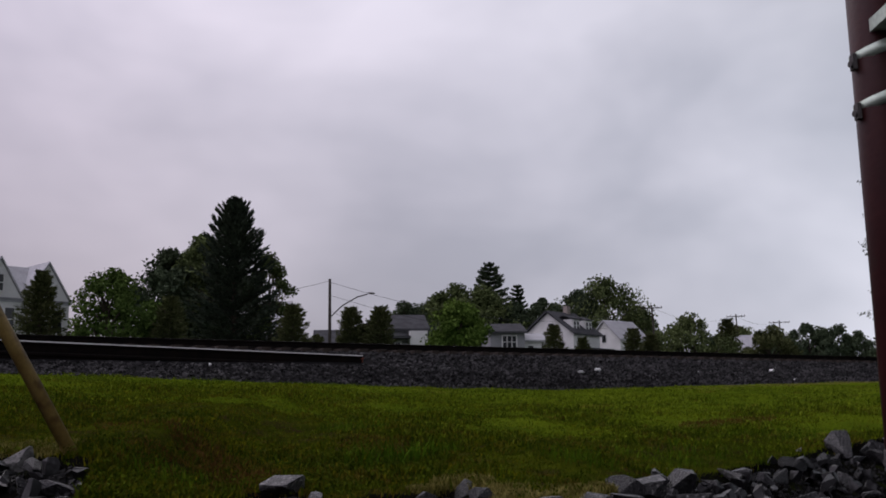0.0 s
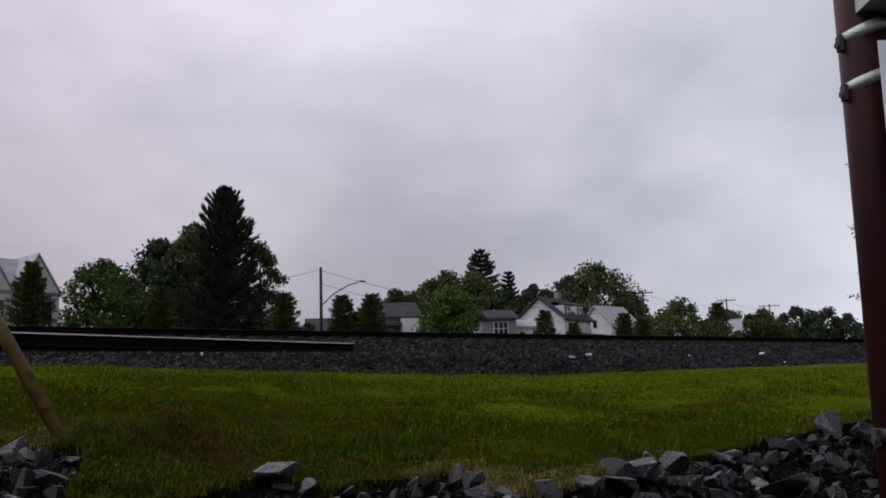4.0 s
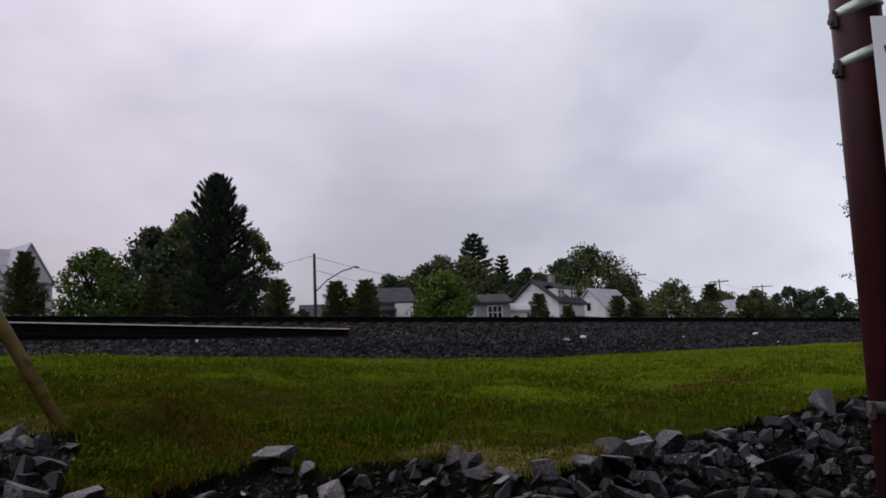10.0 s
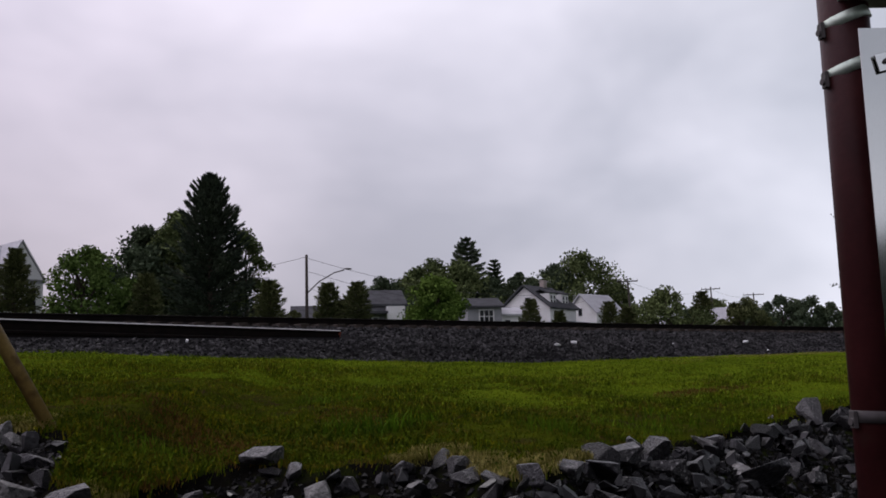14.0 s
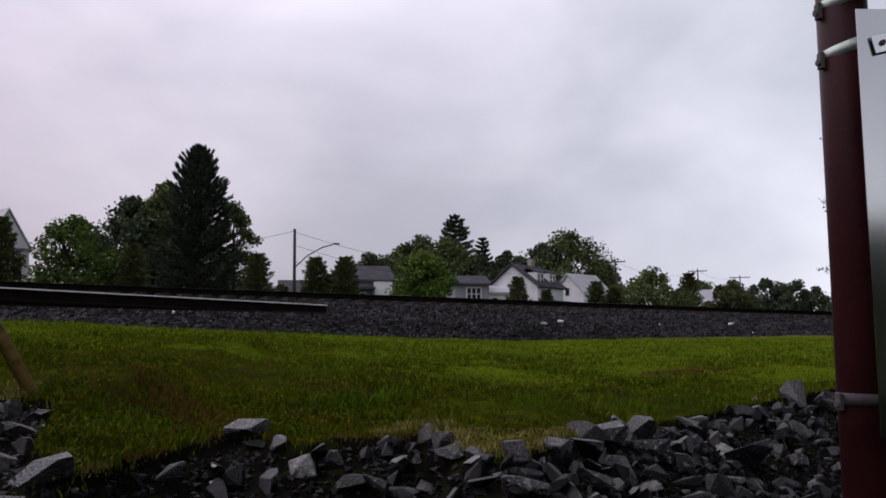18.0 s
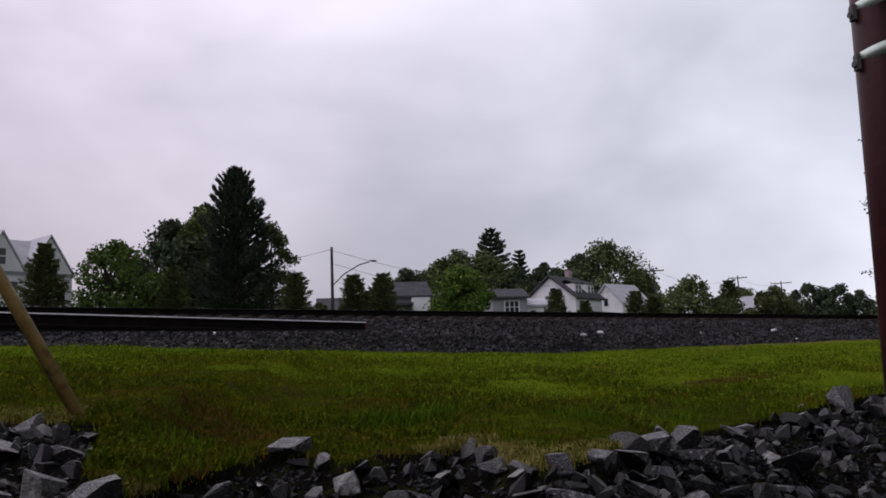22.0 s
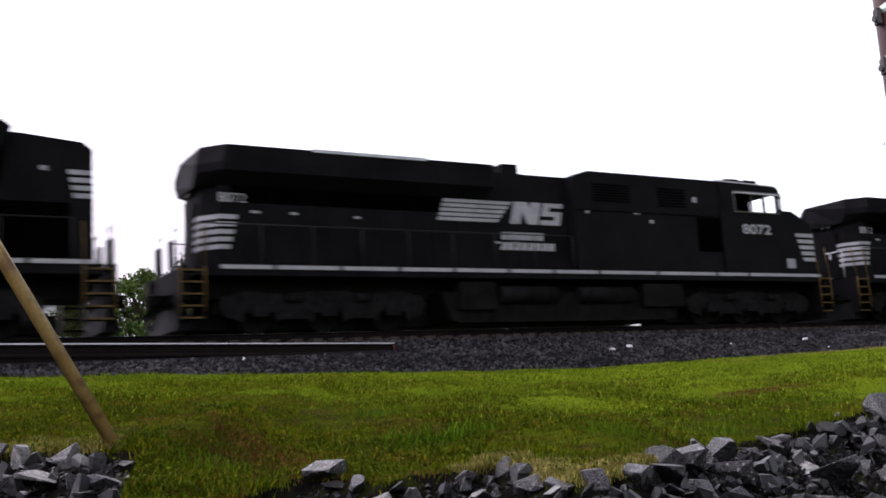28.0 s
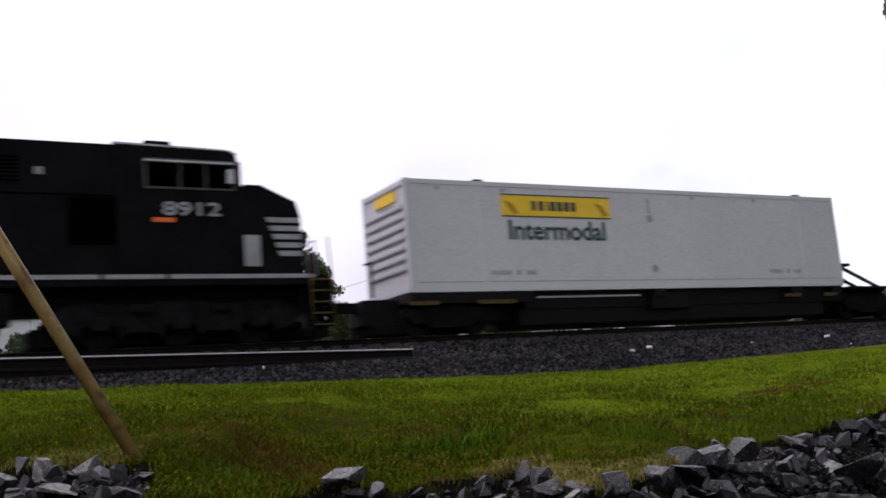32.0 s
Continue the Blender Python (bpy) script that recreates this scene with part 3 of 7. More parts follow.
# ---------- riprap rocks ----------
def broken_rock(seed):
    """A quarried block: a box with corners and faces split off along random planes."""
    g = random.Random(seed)
    bm = bmesh.new()
    ex, ey, ez = 1.0, g.uniform(0.7, 1.0), g.uniform(0.55, 0.9)
    box(bm, -ex, ex, -ey, ey, -ez, ez)
    for k in range(11):
        n = Vector((g.gauss(0, 1) / ex, g.gauss(0, 1) / ey, g.gauss(0, 1) / ez)).normalized()
        d = g.uniform(0.6, 0.9) * math.sqrt((n.x * ex) ** 2 + (n.y * ey) ** 2 + (n.z * ez) ** 2)
        bmesh.ops.bisect_plane(bm, geom=bm.verts[:] + bm.edges[:] + bm.faces[:], plane_co=n * d, plane_no=n, clear_outer=True)
    pts = [v.co.copy() for v in bm.verts]
    bm.free()
    bm = bmesh.new()
    hull = bmesh.ops.convex_hull(bm, input=[bm.verts.new(p) for p in pts])
    bmesh.ops.delete(bm, geom=[e for e in hull["geom_interior"] if isinstance(e, bmesh.types.BMVert)], context="VERTS")
    bmesh.ops.remove_doubles(bm, verts=bm.verts[:], dist=0.06)
    bmesh.ops.dissolve_limit(bm, angle_limit=0.06, verts=bm.verts[:], edges=bm.edges[:])
    # unit size: two across, two deep, two high
    reach = [max(abs(v.co[i]) for v in bm.verts) for i in range(3)]
    for v in bm.verts:
        v.co = Vector([v.co[i] / reach[i] for i in range(3)])
    bmesh.ops.bevel(bm, geom=bm.edges[:], offset=0.03, segments=1, affect="EDGES")
    return bm


rock_meshes = [mesh_of("rock", broken_rock(100 + k), M_ROCK) for k in range(16)]
dark_meshes = [mesh_of("rock", broken_rock(120 + k), M_ROCK_DARK) for k in range(8)]
grey_meshes = [mesh_of("rock", broken_rock(160 + k), M_ROCK_GREY) for k in range(8)]
pale_meshes = [mesh_of("rock", broken_rock(140 + k), M_ROCK_PALE) for k in range(6)]
taken = []


def rock(x, y, half, tall, tone=0):
    """One block of riprap, half its width and height in metres; tone runs from -1 (dark) to 2 (pale)."""
    k = len(taken)
    meshes = pale_meshes if tone == 2 else grey_meshes if tone == 1 else rock_meshes if tone == 0 else dark_meshes
    g = random.Random(k * 7 + 1)
    ob = new("riprap_rock", meshes[k % len(meshes)])
    big = max(half, tall)
    size = Matrix.Diagonal((half, (half + tall) * 0.52, tall * 1.15, 1))
    ob.matrix_basis = pose(x, y, float(ground(x, y)) + tall * 0.3, g.uniform(-18, 10), g.uniform(-20, 20), g.uniform(-35, 35)) @ size @ pose(0, 0, 0, 0, 0, 180 * g.randrange(2))
    taken.append((x, y, big))
    label = ("pale grey broken limestone rock in the riprap" if tone == 2 else "light grey angular riprap rock with split faces" if tone == 1
             else "large angular dark grey riprap rock" if big > 0.14 else "angular dark wet riprap rock on the bank")
    return tagged(ob, label, "rock", "riprap rocks on the bank")


# the larger blocks, stretch by stretch: x, y, half width, half height, tone
BY_GUARD = [(-3.11, 6.14, 0.07, 0.08, 0), (-2.93, 6.09, 0.09, 0.07, 2), (-2.79, 6.01, 0.09, 0.07, -1), (-2.63, 5.97, 0.11, 0.08, 2), (-2.61, 5.63, 0.11, 0.09, 2), (-2.43, 5.57, 0.07, 0.06, 0), (-2.13, 5.5, 0.12, 0.06, 0), (-2.91, 5.8, 0.08, 0.05, -1), (-2.4, 5.85, 0.08, 0.05, -1), (-2.02, 4.97, 0.12, 0.09, 2), (-1.91, 5.02, 0.09, 0.06, -1), (-1.75, 4.72, 0.14, 0.07, 0)]
MIDDLE = [(-1.63, 4.66, 0.06, 0.03, 0), (-1.01, 5.96, 0.13, 0.08, 1), (-0.93, 5.86, 0.07, 0.03, -1), (-0.75, 5.71, 0.08, 0.04, 0), (-1.41, 5.15, 0.07, 0.04, 0), (-1.29, 5.29, 0.09, 0.07, 0), (-0.97, 5.43, 0.07, 0.08, -1), (-0.58, 5.64, 0.08, 0.02, -1), (-0.6, 5.46, 0.1, 0.05, 2), (-0.73, 5.31, 0.07, 0.07, 0), (-0.35, 5.32, 0.08, 0.06, -1), (-0.17, 5.86, 0.07, 0.05, 0), (-0.05, 5.92, 0.06, 0.08, 0), (-0.11, 5.58, 0.05, 0.04, 0)]
SLOPE_FOOT = [(0.06, 6.04, 0.1, 0.08, -1), (0.19, 5.64, 0.07, 0.07, 0), (0.09, 5.7, 0.11, 0.09, 1), (0.22, 5.53, 0.1, 0.05, 0), (0.35, 5.33, 0.08, 0.03, 0), (0.32, 5.21, 0.06, 0.06, -1), (0.38, 5.02, 0.11, 0.05, 0), (0.2, 5.32, 0.06, 0.02, 0), (0.56, 5.01, 0.11, 0.08, 1), (0.46, 5.27, 0.06, 0.06, -1), (0.57, 5.3, 0.07, 0.08, 0), (0.78, 5.63, 0.08, 0.08, 1), (0.94, 5.92, 0.07, 0.09, 0), (-0.05, 5.37, 0.1, 0.04, -1), (0.75, 5.22, 0.06, 0.05, -1)]
SLOPE = [(1.27, 6.53, 0.12, 0.1, 1), (1.43, 6.93, 0.07, 0.05, 0), (1.57, 6.98, 0.1, 0.12, 0), (1.84, 7.38, 0.08, 0.08, -1), (2.14, 7.82, 0.11, 0.05, 2), (2.04, 7.52, 0.11, 0.08, 1), (2.28, 7.59, 0.15, 0.14, 2), (2.53, 8.24, 0.08, 0.04, -1), (2.71, 8.37, 0.13, 0.06, -1), (2.25, 6.79, 0.07, 0.05, -1), (2.05, 7.06, 0.09, 0.09, -1), (1.82, 6.8, 0.07, 0.05, -1), (3.05, 7.81, 0.09, 0.06, 1), (3.11, 7.7, 0.09, 0.04, 1), (3.04, 7.48, 0.08, 0.05, 1), (2.84, 7.4, 0.07, 0.06, -1), (2.68, 7.32, 0.07, 0.07, -1), (1.39, 6.7, 0.1, 0.04, 0)]
SLOPE_MORE = [(3.56, 8.87, 0.09, 0.06, -1)]
BY_MAST = [(3.13, 9.2, 0.09, 0.04, 1), (2.51, 7.41, 0.22, 0.12, 0), (2.81, 7.99, 0.1, 0.09, 1), (2.95, 7.95, 0.07, 0.07, 0), (3.11, 8.4, 0.09, 0.08, -1), (3.4, 8.64, 0.09, 0.06, 0), (3.5, 8.47, 0.11, 0.05, 1), (3.64, 9.4, 0.12, 0.13, 0), (3.94, 9.57, 0.14, 0.07, 1), (3.88, 9.29, 0.12, 0.08, -1), (3.73, 9.31, 0.15, 0.06, 0), (1.29, 6.16, 0.1, 0.08, 0), (1.0, 5.54, 0.1, 0.06, 1), (1.62, 6.71, 0.12, 0.09, 1), (1.51, 6.36, 0.12, 0.05, 0), (1.88, 7.17, 0.09, 0.05, 0), (1.31, 6.41, 0.06, 0.04, -1), (1.02, 5.89, 0.11, 0.09, 0)]
BY_MAST_MORE = [(1.19, 6.34, 0.04, 0.05, 1), (0.84, 5.4, 0.05, 0.03, 0), (1.38, 6.01, 0.12, 0.04, 1), (1.77, 6.51, 0.12, 0.05, 0), (2.08, 6.73, 0.11, 0.07, 0)]
BEHIND_MAST = [(4.29, 8.61, 0.12, 0.08, 0), (4.44, 8.44, 0.14, 0.12, 0), (4.17, 8.07, 0.12, 0.08, 1), (4.01, 8.15, 0.08, 0.08, -1), (4.93, 8.75, 0.18, 0.1, 0), (4.52, 8.24, 0.11, 0.08, -1), (3.73, 7.35, 0.1, 0.08, 0), (4.07, 7.55, 0.16, 0.09, -1), (4.41, 7.84, 0.14, 0.11, -1), (3.53, 7.36, 0.09, 0.07, 0)]
for x, y, half, tall, tone in BY_GUARD + MIDDLE + SLOPE_FOOT + SLOPE + SLOPE_MORE + BY_MAST + BY_MAST_MORE + BEHIND_MAST:
    rock(x, y, half, tall, tone)
g = random.Random(5)
for k in range(36):
    x = 0.95 + 0.1 * k + g.uniform(-0.04, 0.04)
    half = g.choice((0.06, 0.08, 0.1)) * g.uniform(0.9, 1.2)
    y = float(np.interp(x, EDGE_X, EDGE_Y)) - g.uniform(0.05, 0.2)
    if all((x - a) ** 2 + (y - b) ** 2 > (0.6 * (half + c)) ** 2 for a, b, c in taken):
        rock(x, y, half, half * g.uniform(0.6, 0.9), g.choice((-1, -1, 0, 0, 1)))
tries = 0
while len(taken) < 298 and tries < 60000:
    tries += 1
    x = g.uniform(-4.5, 6.5)
    ye = float(np.interp(x, EDGE_X, EDGE_Y))
    y = ye - 0.12 - abs(g.gauss(0, 1.2))
    share = 0.12 if -1.9 < x < -0.3 else 0.3 if x < 0.2 else 0.3 if (x > 2.4 and y > 7.2) else 1.0
    if y < 3.2 or (-1.95 < x < -1.2 and y > 4.5) or (0.9 < x < 1.75 and y < 3.5) or g.random() > share:
        continue
    r = g.choice((0.04, 0.05, 0.05, 0.06, 0.07, 0.08, 0.1)) * g.uniform(0.85, 1.15)
    if any((x - a) ** 2 + (y - b) ** 2 < (0.8 * (r + c)) ** 2 for a, b, c in taken):
        continue
    rock(x, y, r, r * g.uniform(0.55, 0.9), g.choice((-1, -1, 0, 0, 1)))
# further rocks under and between the countable ones, near-black for the shade there
rv, rf, base_i = [], [], 0
rock_data = [(np.array([v.co[:] for v in m.vertices]), [tuple(p.vertices) for p in m.polygons]) for m in rock_meshes]
for k in range(1500):
    x = g.uniform(-5.0, 6.5)
    y = float(np.interp(x, EDGE_X, EDGE_Y)) - 0.08 - g.random() * 2.4
    if y < 2.6 or -1.95 < x < -1.2 or (-2.6 < x < 0.0 and g.random() > 0.3) or (x > 2.4 and y > 7.2 and g.random() > 0.35):
        continue
    r = g.uniform(0.03, 0.1)
    co, pf = rock_data[k % len(rock_data)]
    m = pose(x, y, float(ground(x, y)) + r * 0.1, g.uniform(-40, 40), g.uniform(-40, 40), g.uniform(0, 360))
    q = np.array(m.to_3x3())
    rv.append(co * r * 0.75 @ q.T + np.array(m.translation))
    rf += [tuple(i + base_i for i in p) for p in pf]
    base_i += len(co)
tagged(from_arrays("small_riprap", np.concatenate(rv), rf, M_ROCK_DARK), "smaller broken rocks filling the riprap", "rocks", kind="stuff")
# small chips that fill the gaps, their near-black colour holding the gap shade
cv, cf = [], []
g2 = np.random.default_rng(21)
octa = np.array([[1, 0, 0], [0, 1, 0], [-1, 0, 0], [0, -1, 0], [0.2, 0.1, 0.8], [-0.1, 0.2, -0.8]])
octf = np.array([[0, 1, 4], [1, 2, 4], [2, 3, 4], [3, 0, 4], [1, 0, 5], [2, 1, 5], [3, 2, 5], [0, 3, 5]])
cx = g2.uniform(-5, 7, 11000)
cy = np.interp(cx, EDGE_X, EDGE_Y) - np.abs(g2.normal(0, 1.3, 11000)) - 0.05
cz = ground(cx, cy)
qm = np.linalg.qr(g2.normal(size=(11000, 3, 3)))[0]
cp = np.einsum("nij,kj->nki", qm, octa) * (0.6 + 0.6 * g2.random((11000, 6, 1))) * (0.012 + 0.028 * g2.random((11000, 1, 1))) + np.column_stack([cx, cy, cz])[:, None]
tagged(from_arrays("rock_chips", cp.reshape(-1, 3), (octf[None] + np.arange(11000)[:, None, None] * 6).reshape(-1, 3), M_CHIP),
       "small stone chips between the riprap rocks, gap shade in their colour", "stones", kind="stuff")


# ---------- grass ----------
def blades(name, count, seed, mat, where, tall, wide, label):
    """Curved two-segment grass blades; where(g, count) gives x, y and a size factor."""
    g = np.random.default_rng(seed)
    x, y, k = where(g, count)
    n = len(x)
    z = ground(x, y) - 0.01
    az = g.random(n) * 2 * np.pi
    h = tall * k * (0.5 + g.random(n))
    w = wide * (0.6 + 0.8 * g.random(n)) * np.clip(k, 0.7, 2)
    lean = h * (0.15 + 0.65 * g.random(n))
    side = np.column_stack([np.cos(az), np.sin(az), 0 * az])
    la = az + 1.57 + g.normal(0, 0.6, n)
    fwd = np.column_stack([np.cos(la), np.sin(la), 0 * az])
    p = np.column_stack([x, y, z])
    up = np.array([0, 0, 1.0])
    a, b = p - side * w[:, None], p + side * w[:, None]
    m = p + up * (h * 0.6)[:, None] + fwd * (lean * 0.35)[:, None]
    c, d = m + side * (w * 0.75)[:, None], m - side * (w * 0.75)[:, None]
    t = p + up * h[:, None] + fwd * lean[:, None]
    v = np.stack([a, b, c, d, t], 1).reshape(-1, 3)
    i = np.arange(n)[:, None] * 5
    faces = np.concatenate([np.concatenate([i, i + 1, i + 2], 1), np.concatenate([i, i + 2, i + 3], 1), np.concatenate([i + 3, i + 2, i + 4], 1)])
    return tagged(from_arrays(name, v, faces, mat), label, "grass", kind="stuff")


def patchy(x, y):
    return 0.5 + 0.5 * np.sin(x * 1.9 + 1.3 * np.sin(y * 0.9)) * np.sin(y * 1.6 + 0.8 * np.sin(x * 1.1))


STRAW = [(0.07, 6.2, 0.2), (-0.15, 6.05, 0.14), (0.24, 5.85, 0.22), (0.38, 5.55, 0.22), (0.56, 5.5, 0.2), (0.75, 5.8, 0.18), (0.95, 6.05, 0.15),
         (-2.85, 6.3, 0.25), (-3.2, 6.5, 0.3), (-2.45, 6.15, 0.16), (-1.62, 4.95, 0.15), (-1.72, 7.2, 0.25), (-1.44, 6.8, 0.22)]


def on_bank(far_power, nearest=0.0, farthest=99.0, soft=1.5):
    def where(g, count):
        f = g.random(count * 4) ** far_power
        ang = np.radians(g.uniform(-33, 29, count * 4))
        near, far = 4.6, 27.0
        r = near + (far - near) * f
        x, y = r * np.sin(ang), r * np.cos(ang)
        ye = np.interp(x, EDGE_X, EDGE_Y)
        u = x * ACROSS[0] + y * ACROSS[1] - DIST
        blur = r + soft * g.normal(size=len(x)) + 0.9 * np.sin(x * 0.9 + 1.0) + 0.4 * np.sin(x * 2.3)
        ok = (y > ye + 0.08 * g.normal(size=len(x)) + 0.05) & (u < -3.45) & (blur > nearest) & (blur < farthest)
        for a, b, q in STRAW:
            ok &= ((x - a) ** 2 + (y - b) ** 2 > q * q * (0.5 + g.random(len(x)))) | (g.random(len(x)) < 0.5)
        ok &= g.random(len(x)) < np.where(r < 10.5, 0.5 + 0.7 * patchy(x * 1.3 + 2.0, y * 1.3), 1.0)
        x, y = x[ok][:count], y[ok][:count]
        return x, y, (0.6 + 0.9 * patchy(x, y)) * np.clip(1.0 + 12 * hummocks(x * 1.13 + 0.4, y * 1.13), 0.6, 1.35)
    return where


blades("bank_grass", 160000, 1, M_GRASS, on_bank(1.5, 0, 15), 0.03, 0.0031, "short green grass covering the bank")
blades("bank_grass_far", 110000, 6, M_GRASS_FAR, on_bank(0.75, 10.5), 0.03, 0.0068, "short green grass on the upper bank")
def yellowing(g, count):
    """The dry end of the bank: more olive grass towards the guy guard, less towards the mast."""
    x, y, k = on_bank(1.3, 0, 17)(g, count)
    keep = g.random(len(x)) < np.clip(0.62 - 0.2 * (x + 0.5) + 0.5 * (patchy(x * 2.3, y * 2.3 + 1) - 0.5), 0.06, 0.95)
    return x[keep], y[keep], k[keep]


blades("olive_grass", 165000, 12, M_OLIVE, yellowing, 0.028, 0.003, "yellowing olive grass on the dry end of the bank")
blades("bank_grass_long", 30000, 2, M_WEED, on_bank(2.2), 0.045, 0.0045, "longer green weeds in the grass of the bank")


def tufts(spots):
    def where(g, count):
        per = count // len(spots)
        xs, ys, ks = [], [], []
        for x, y, r, k in spots:
            a, q = g.random(per) * 6.283, np.sqrt(g.random(per)) * r
            xs.append(x + q * np.cos(a))
            ys.append(y + q * np.sin(a))
            ks.append(np.full(per, k))
        xs, ys, ks = np.concatenate(xs), np.concatenate(ys), np.concatenate(ks)
        on = ys > np.interp(xs, EDGE_X, EDGE_Y) - 0.05 * g.random(len(xs))
        return xs[on], ys[on], ks[on]
    return where


blades("dry_grass", 30000, 4, M_DRYGRASS, tufts([(0.07, 6.18, 0.2, 0.9), (-0.15, 6.0, 0.12, 0.7), (0.24, 5.82, 0.22, 1.0), (0.38, 5.52, 0.22, 1.0), (0.56, 5.48, 0.2, 1.0), (0.75, 5.78, 0.17, 0.9), (0.95, 6.02, 0.13, 0.8), (0.5, 5.75, 0.3, 0.7),
                                                 (-2.85, 6.3, 0.3, 0.7), (-3.2, 6.5, 0.3, 0.7), (-2.45, 6.12, 0.15, 0.8), (-2.6, 6.4, 0.25, 0.6), (-1.62, 4.95, 0.15, 0.8), (9.8, 27.35, 1.2, 0.9), (12.4, 29.3, 1.2, 0.9), (8.2, 26.4, 1.0, 0.8), (3.5, 12.6, 0.6, 0.6), (6.5, 25.2, 0.8, 0.7)]),
       0.042, 0.0026, "pale dry grass over the rocks and on the bank")
blades("dead_leaves", 12000, 14, M_BROWNGRASS, tufts([(-1.72, 7.2, 0.3, 0.8), (-1.44, 6.8, 0.28, 0.8), (-1.9, 6.55, 0.3, 0.6), (-1.2, 6.2, 0.3, 0.6), (-2.2, 7.6, 0.5, 0.6), (3.5, 12.6, 0.6, 0.9), (-0.6, 8.2, 0.4, 0.6), (1.0, 8.6, 0.5, 0.6), (-1.6, 5.4, 0.25, 0.7)]),
       0.05, 0.004, "patches of brown dead leaves in the bank grass")
blades("grass_tufts", 1300, 5, M_TUFT, tufts([(-0.5, 7.4, 0.3, 1.5), (-0.2, 7.7, 0.35, 1.3), (1.7, 8.2, 0.4, 1.0), (0.9, 7.0, 0.3, 1.0), (2.3, 9.0, 0.5, 1.1), (-0.9, 9.2, 0.35, 1.0), (3.4, 10.4, 0.6, 1.0), (-1.8, 6.2, 0.3, 0.9)]),
       0.085, 0.0035, "tall bright green grass tufts on the bank")


def weed_leaves(count, seed):
    """Low broad leaves of clover and weeds in clumps over the near bank."""
    g = np.random.default_rng(seed)
    x, y, k = on_bank(2.4)(g, count)
    keep = g.random(len(x)) < 0.25 + 0.75 * patchy(x * 1.7 + 3, y * 1.7)
    x, y, k = x[keep], y[keep], k[keep]
    n = len(x)
    z = ground(x, y) + 0.015 + 0.05 * g.random(n) * k
    q = np.linalg.qr(g.normal(size=(n, 3, 3)) * np.array([1, 1, 0.35]))[0]
    sz = (0.003 + 0.0055 * g.random((n, 1))) * (1 + 0.5 * (k[:, None] > 1))
    c = np.column_stack([x, y, z])
    a, b = q[:, :, 0] * sz, q[:, :, 1] * sz * 0.7
    v = np.stack([c - a, c - b, c + a, c + b], 1).reshape(-1, 3)
    i = np.arange(n)[:, None] * 4
    f = np.concatenate([np.concatenate([i, i + 1, i + 2], 1), np.concatenate([i, i + 2, i + 3], 1)])
    return tagged(from_arrays("bank_weeds", v, f, M_WEED), "low clover and weed leaves among the grass", "weeds", kind="stuff")


weed_leaves(70000, 8)

# ---------- trees ----------
def leaf_cards(centres, size, g):
    """Two-triangle leaf clumps at the given points, turned at random."""
    n = len(centres)
    q = np.linalg.qr(g.normal(size=(n, 3, 3)))[0]
    s = size * (0.55 + 0.9 * g.random((n, 1)))
    a, b = q[:, :, 0] * s, q[:, :, 1] * s * 0.6
    bend = q[:, :, 2] * s * 0.25
    v = np.stack([centres - a, centres - b + bend, centres + a, centres + b + bend], 1).reshape(-1, 3)
    i = np.arange(n)[:, None] * 4
    return v, np.concatenate([np.concatenate([i, i + 1, i + 2], 1), np.concatenate([i, i + 2, i + 3], 1)])


def needle_sprays(centres, along, size, g):
    """Narrow pointed sprays that lie along their boughs, tips turned up a little."""
    n = len(centres)
    d = along + g.normal(0, 0.28, (n, 3)) + np.array([0, 0, 0.12])
    d /= np.linalg.norm(d, axis=1, keepdims=True)
    side = np.cross(d, g.normal(size=(n, 3)))
    side /= np.linalg.norm(side, axis=1, keepdims=True)
    s = size * (0.6 + 0.9 * g.random((n, 1)))
    v = np.stack([centres - d * s * 0.7, centres - side * s * 0.3, centres + d * s * 1.5, centres + side * s * 0.3], 1).reshape(-1, 3)
    i = np.arange(n)[:, None] * 4
    return v, np.concatenate([np.concatenate([i, i + 1, i + 2], 1), np.concatenate([i, i + 2, i + 3], 1)])


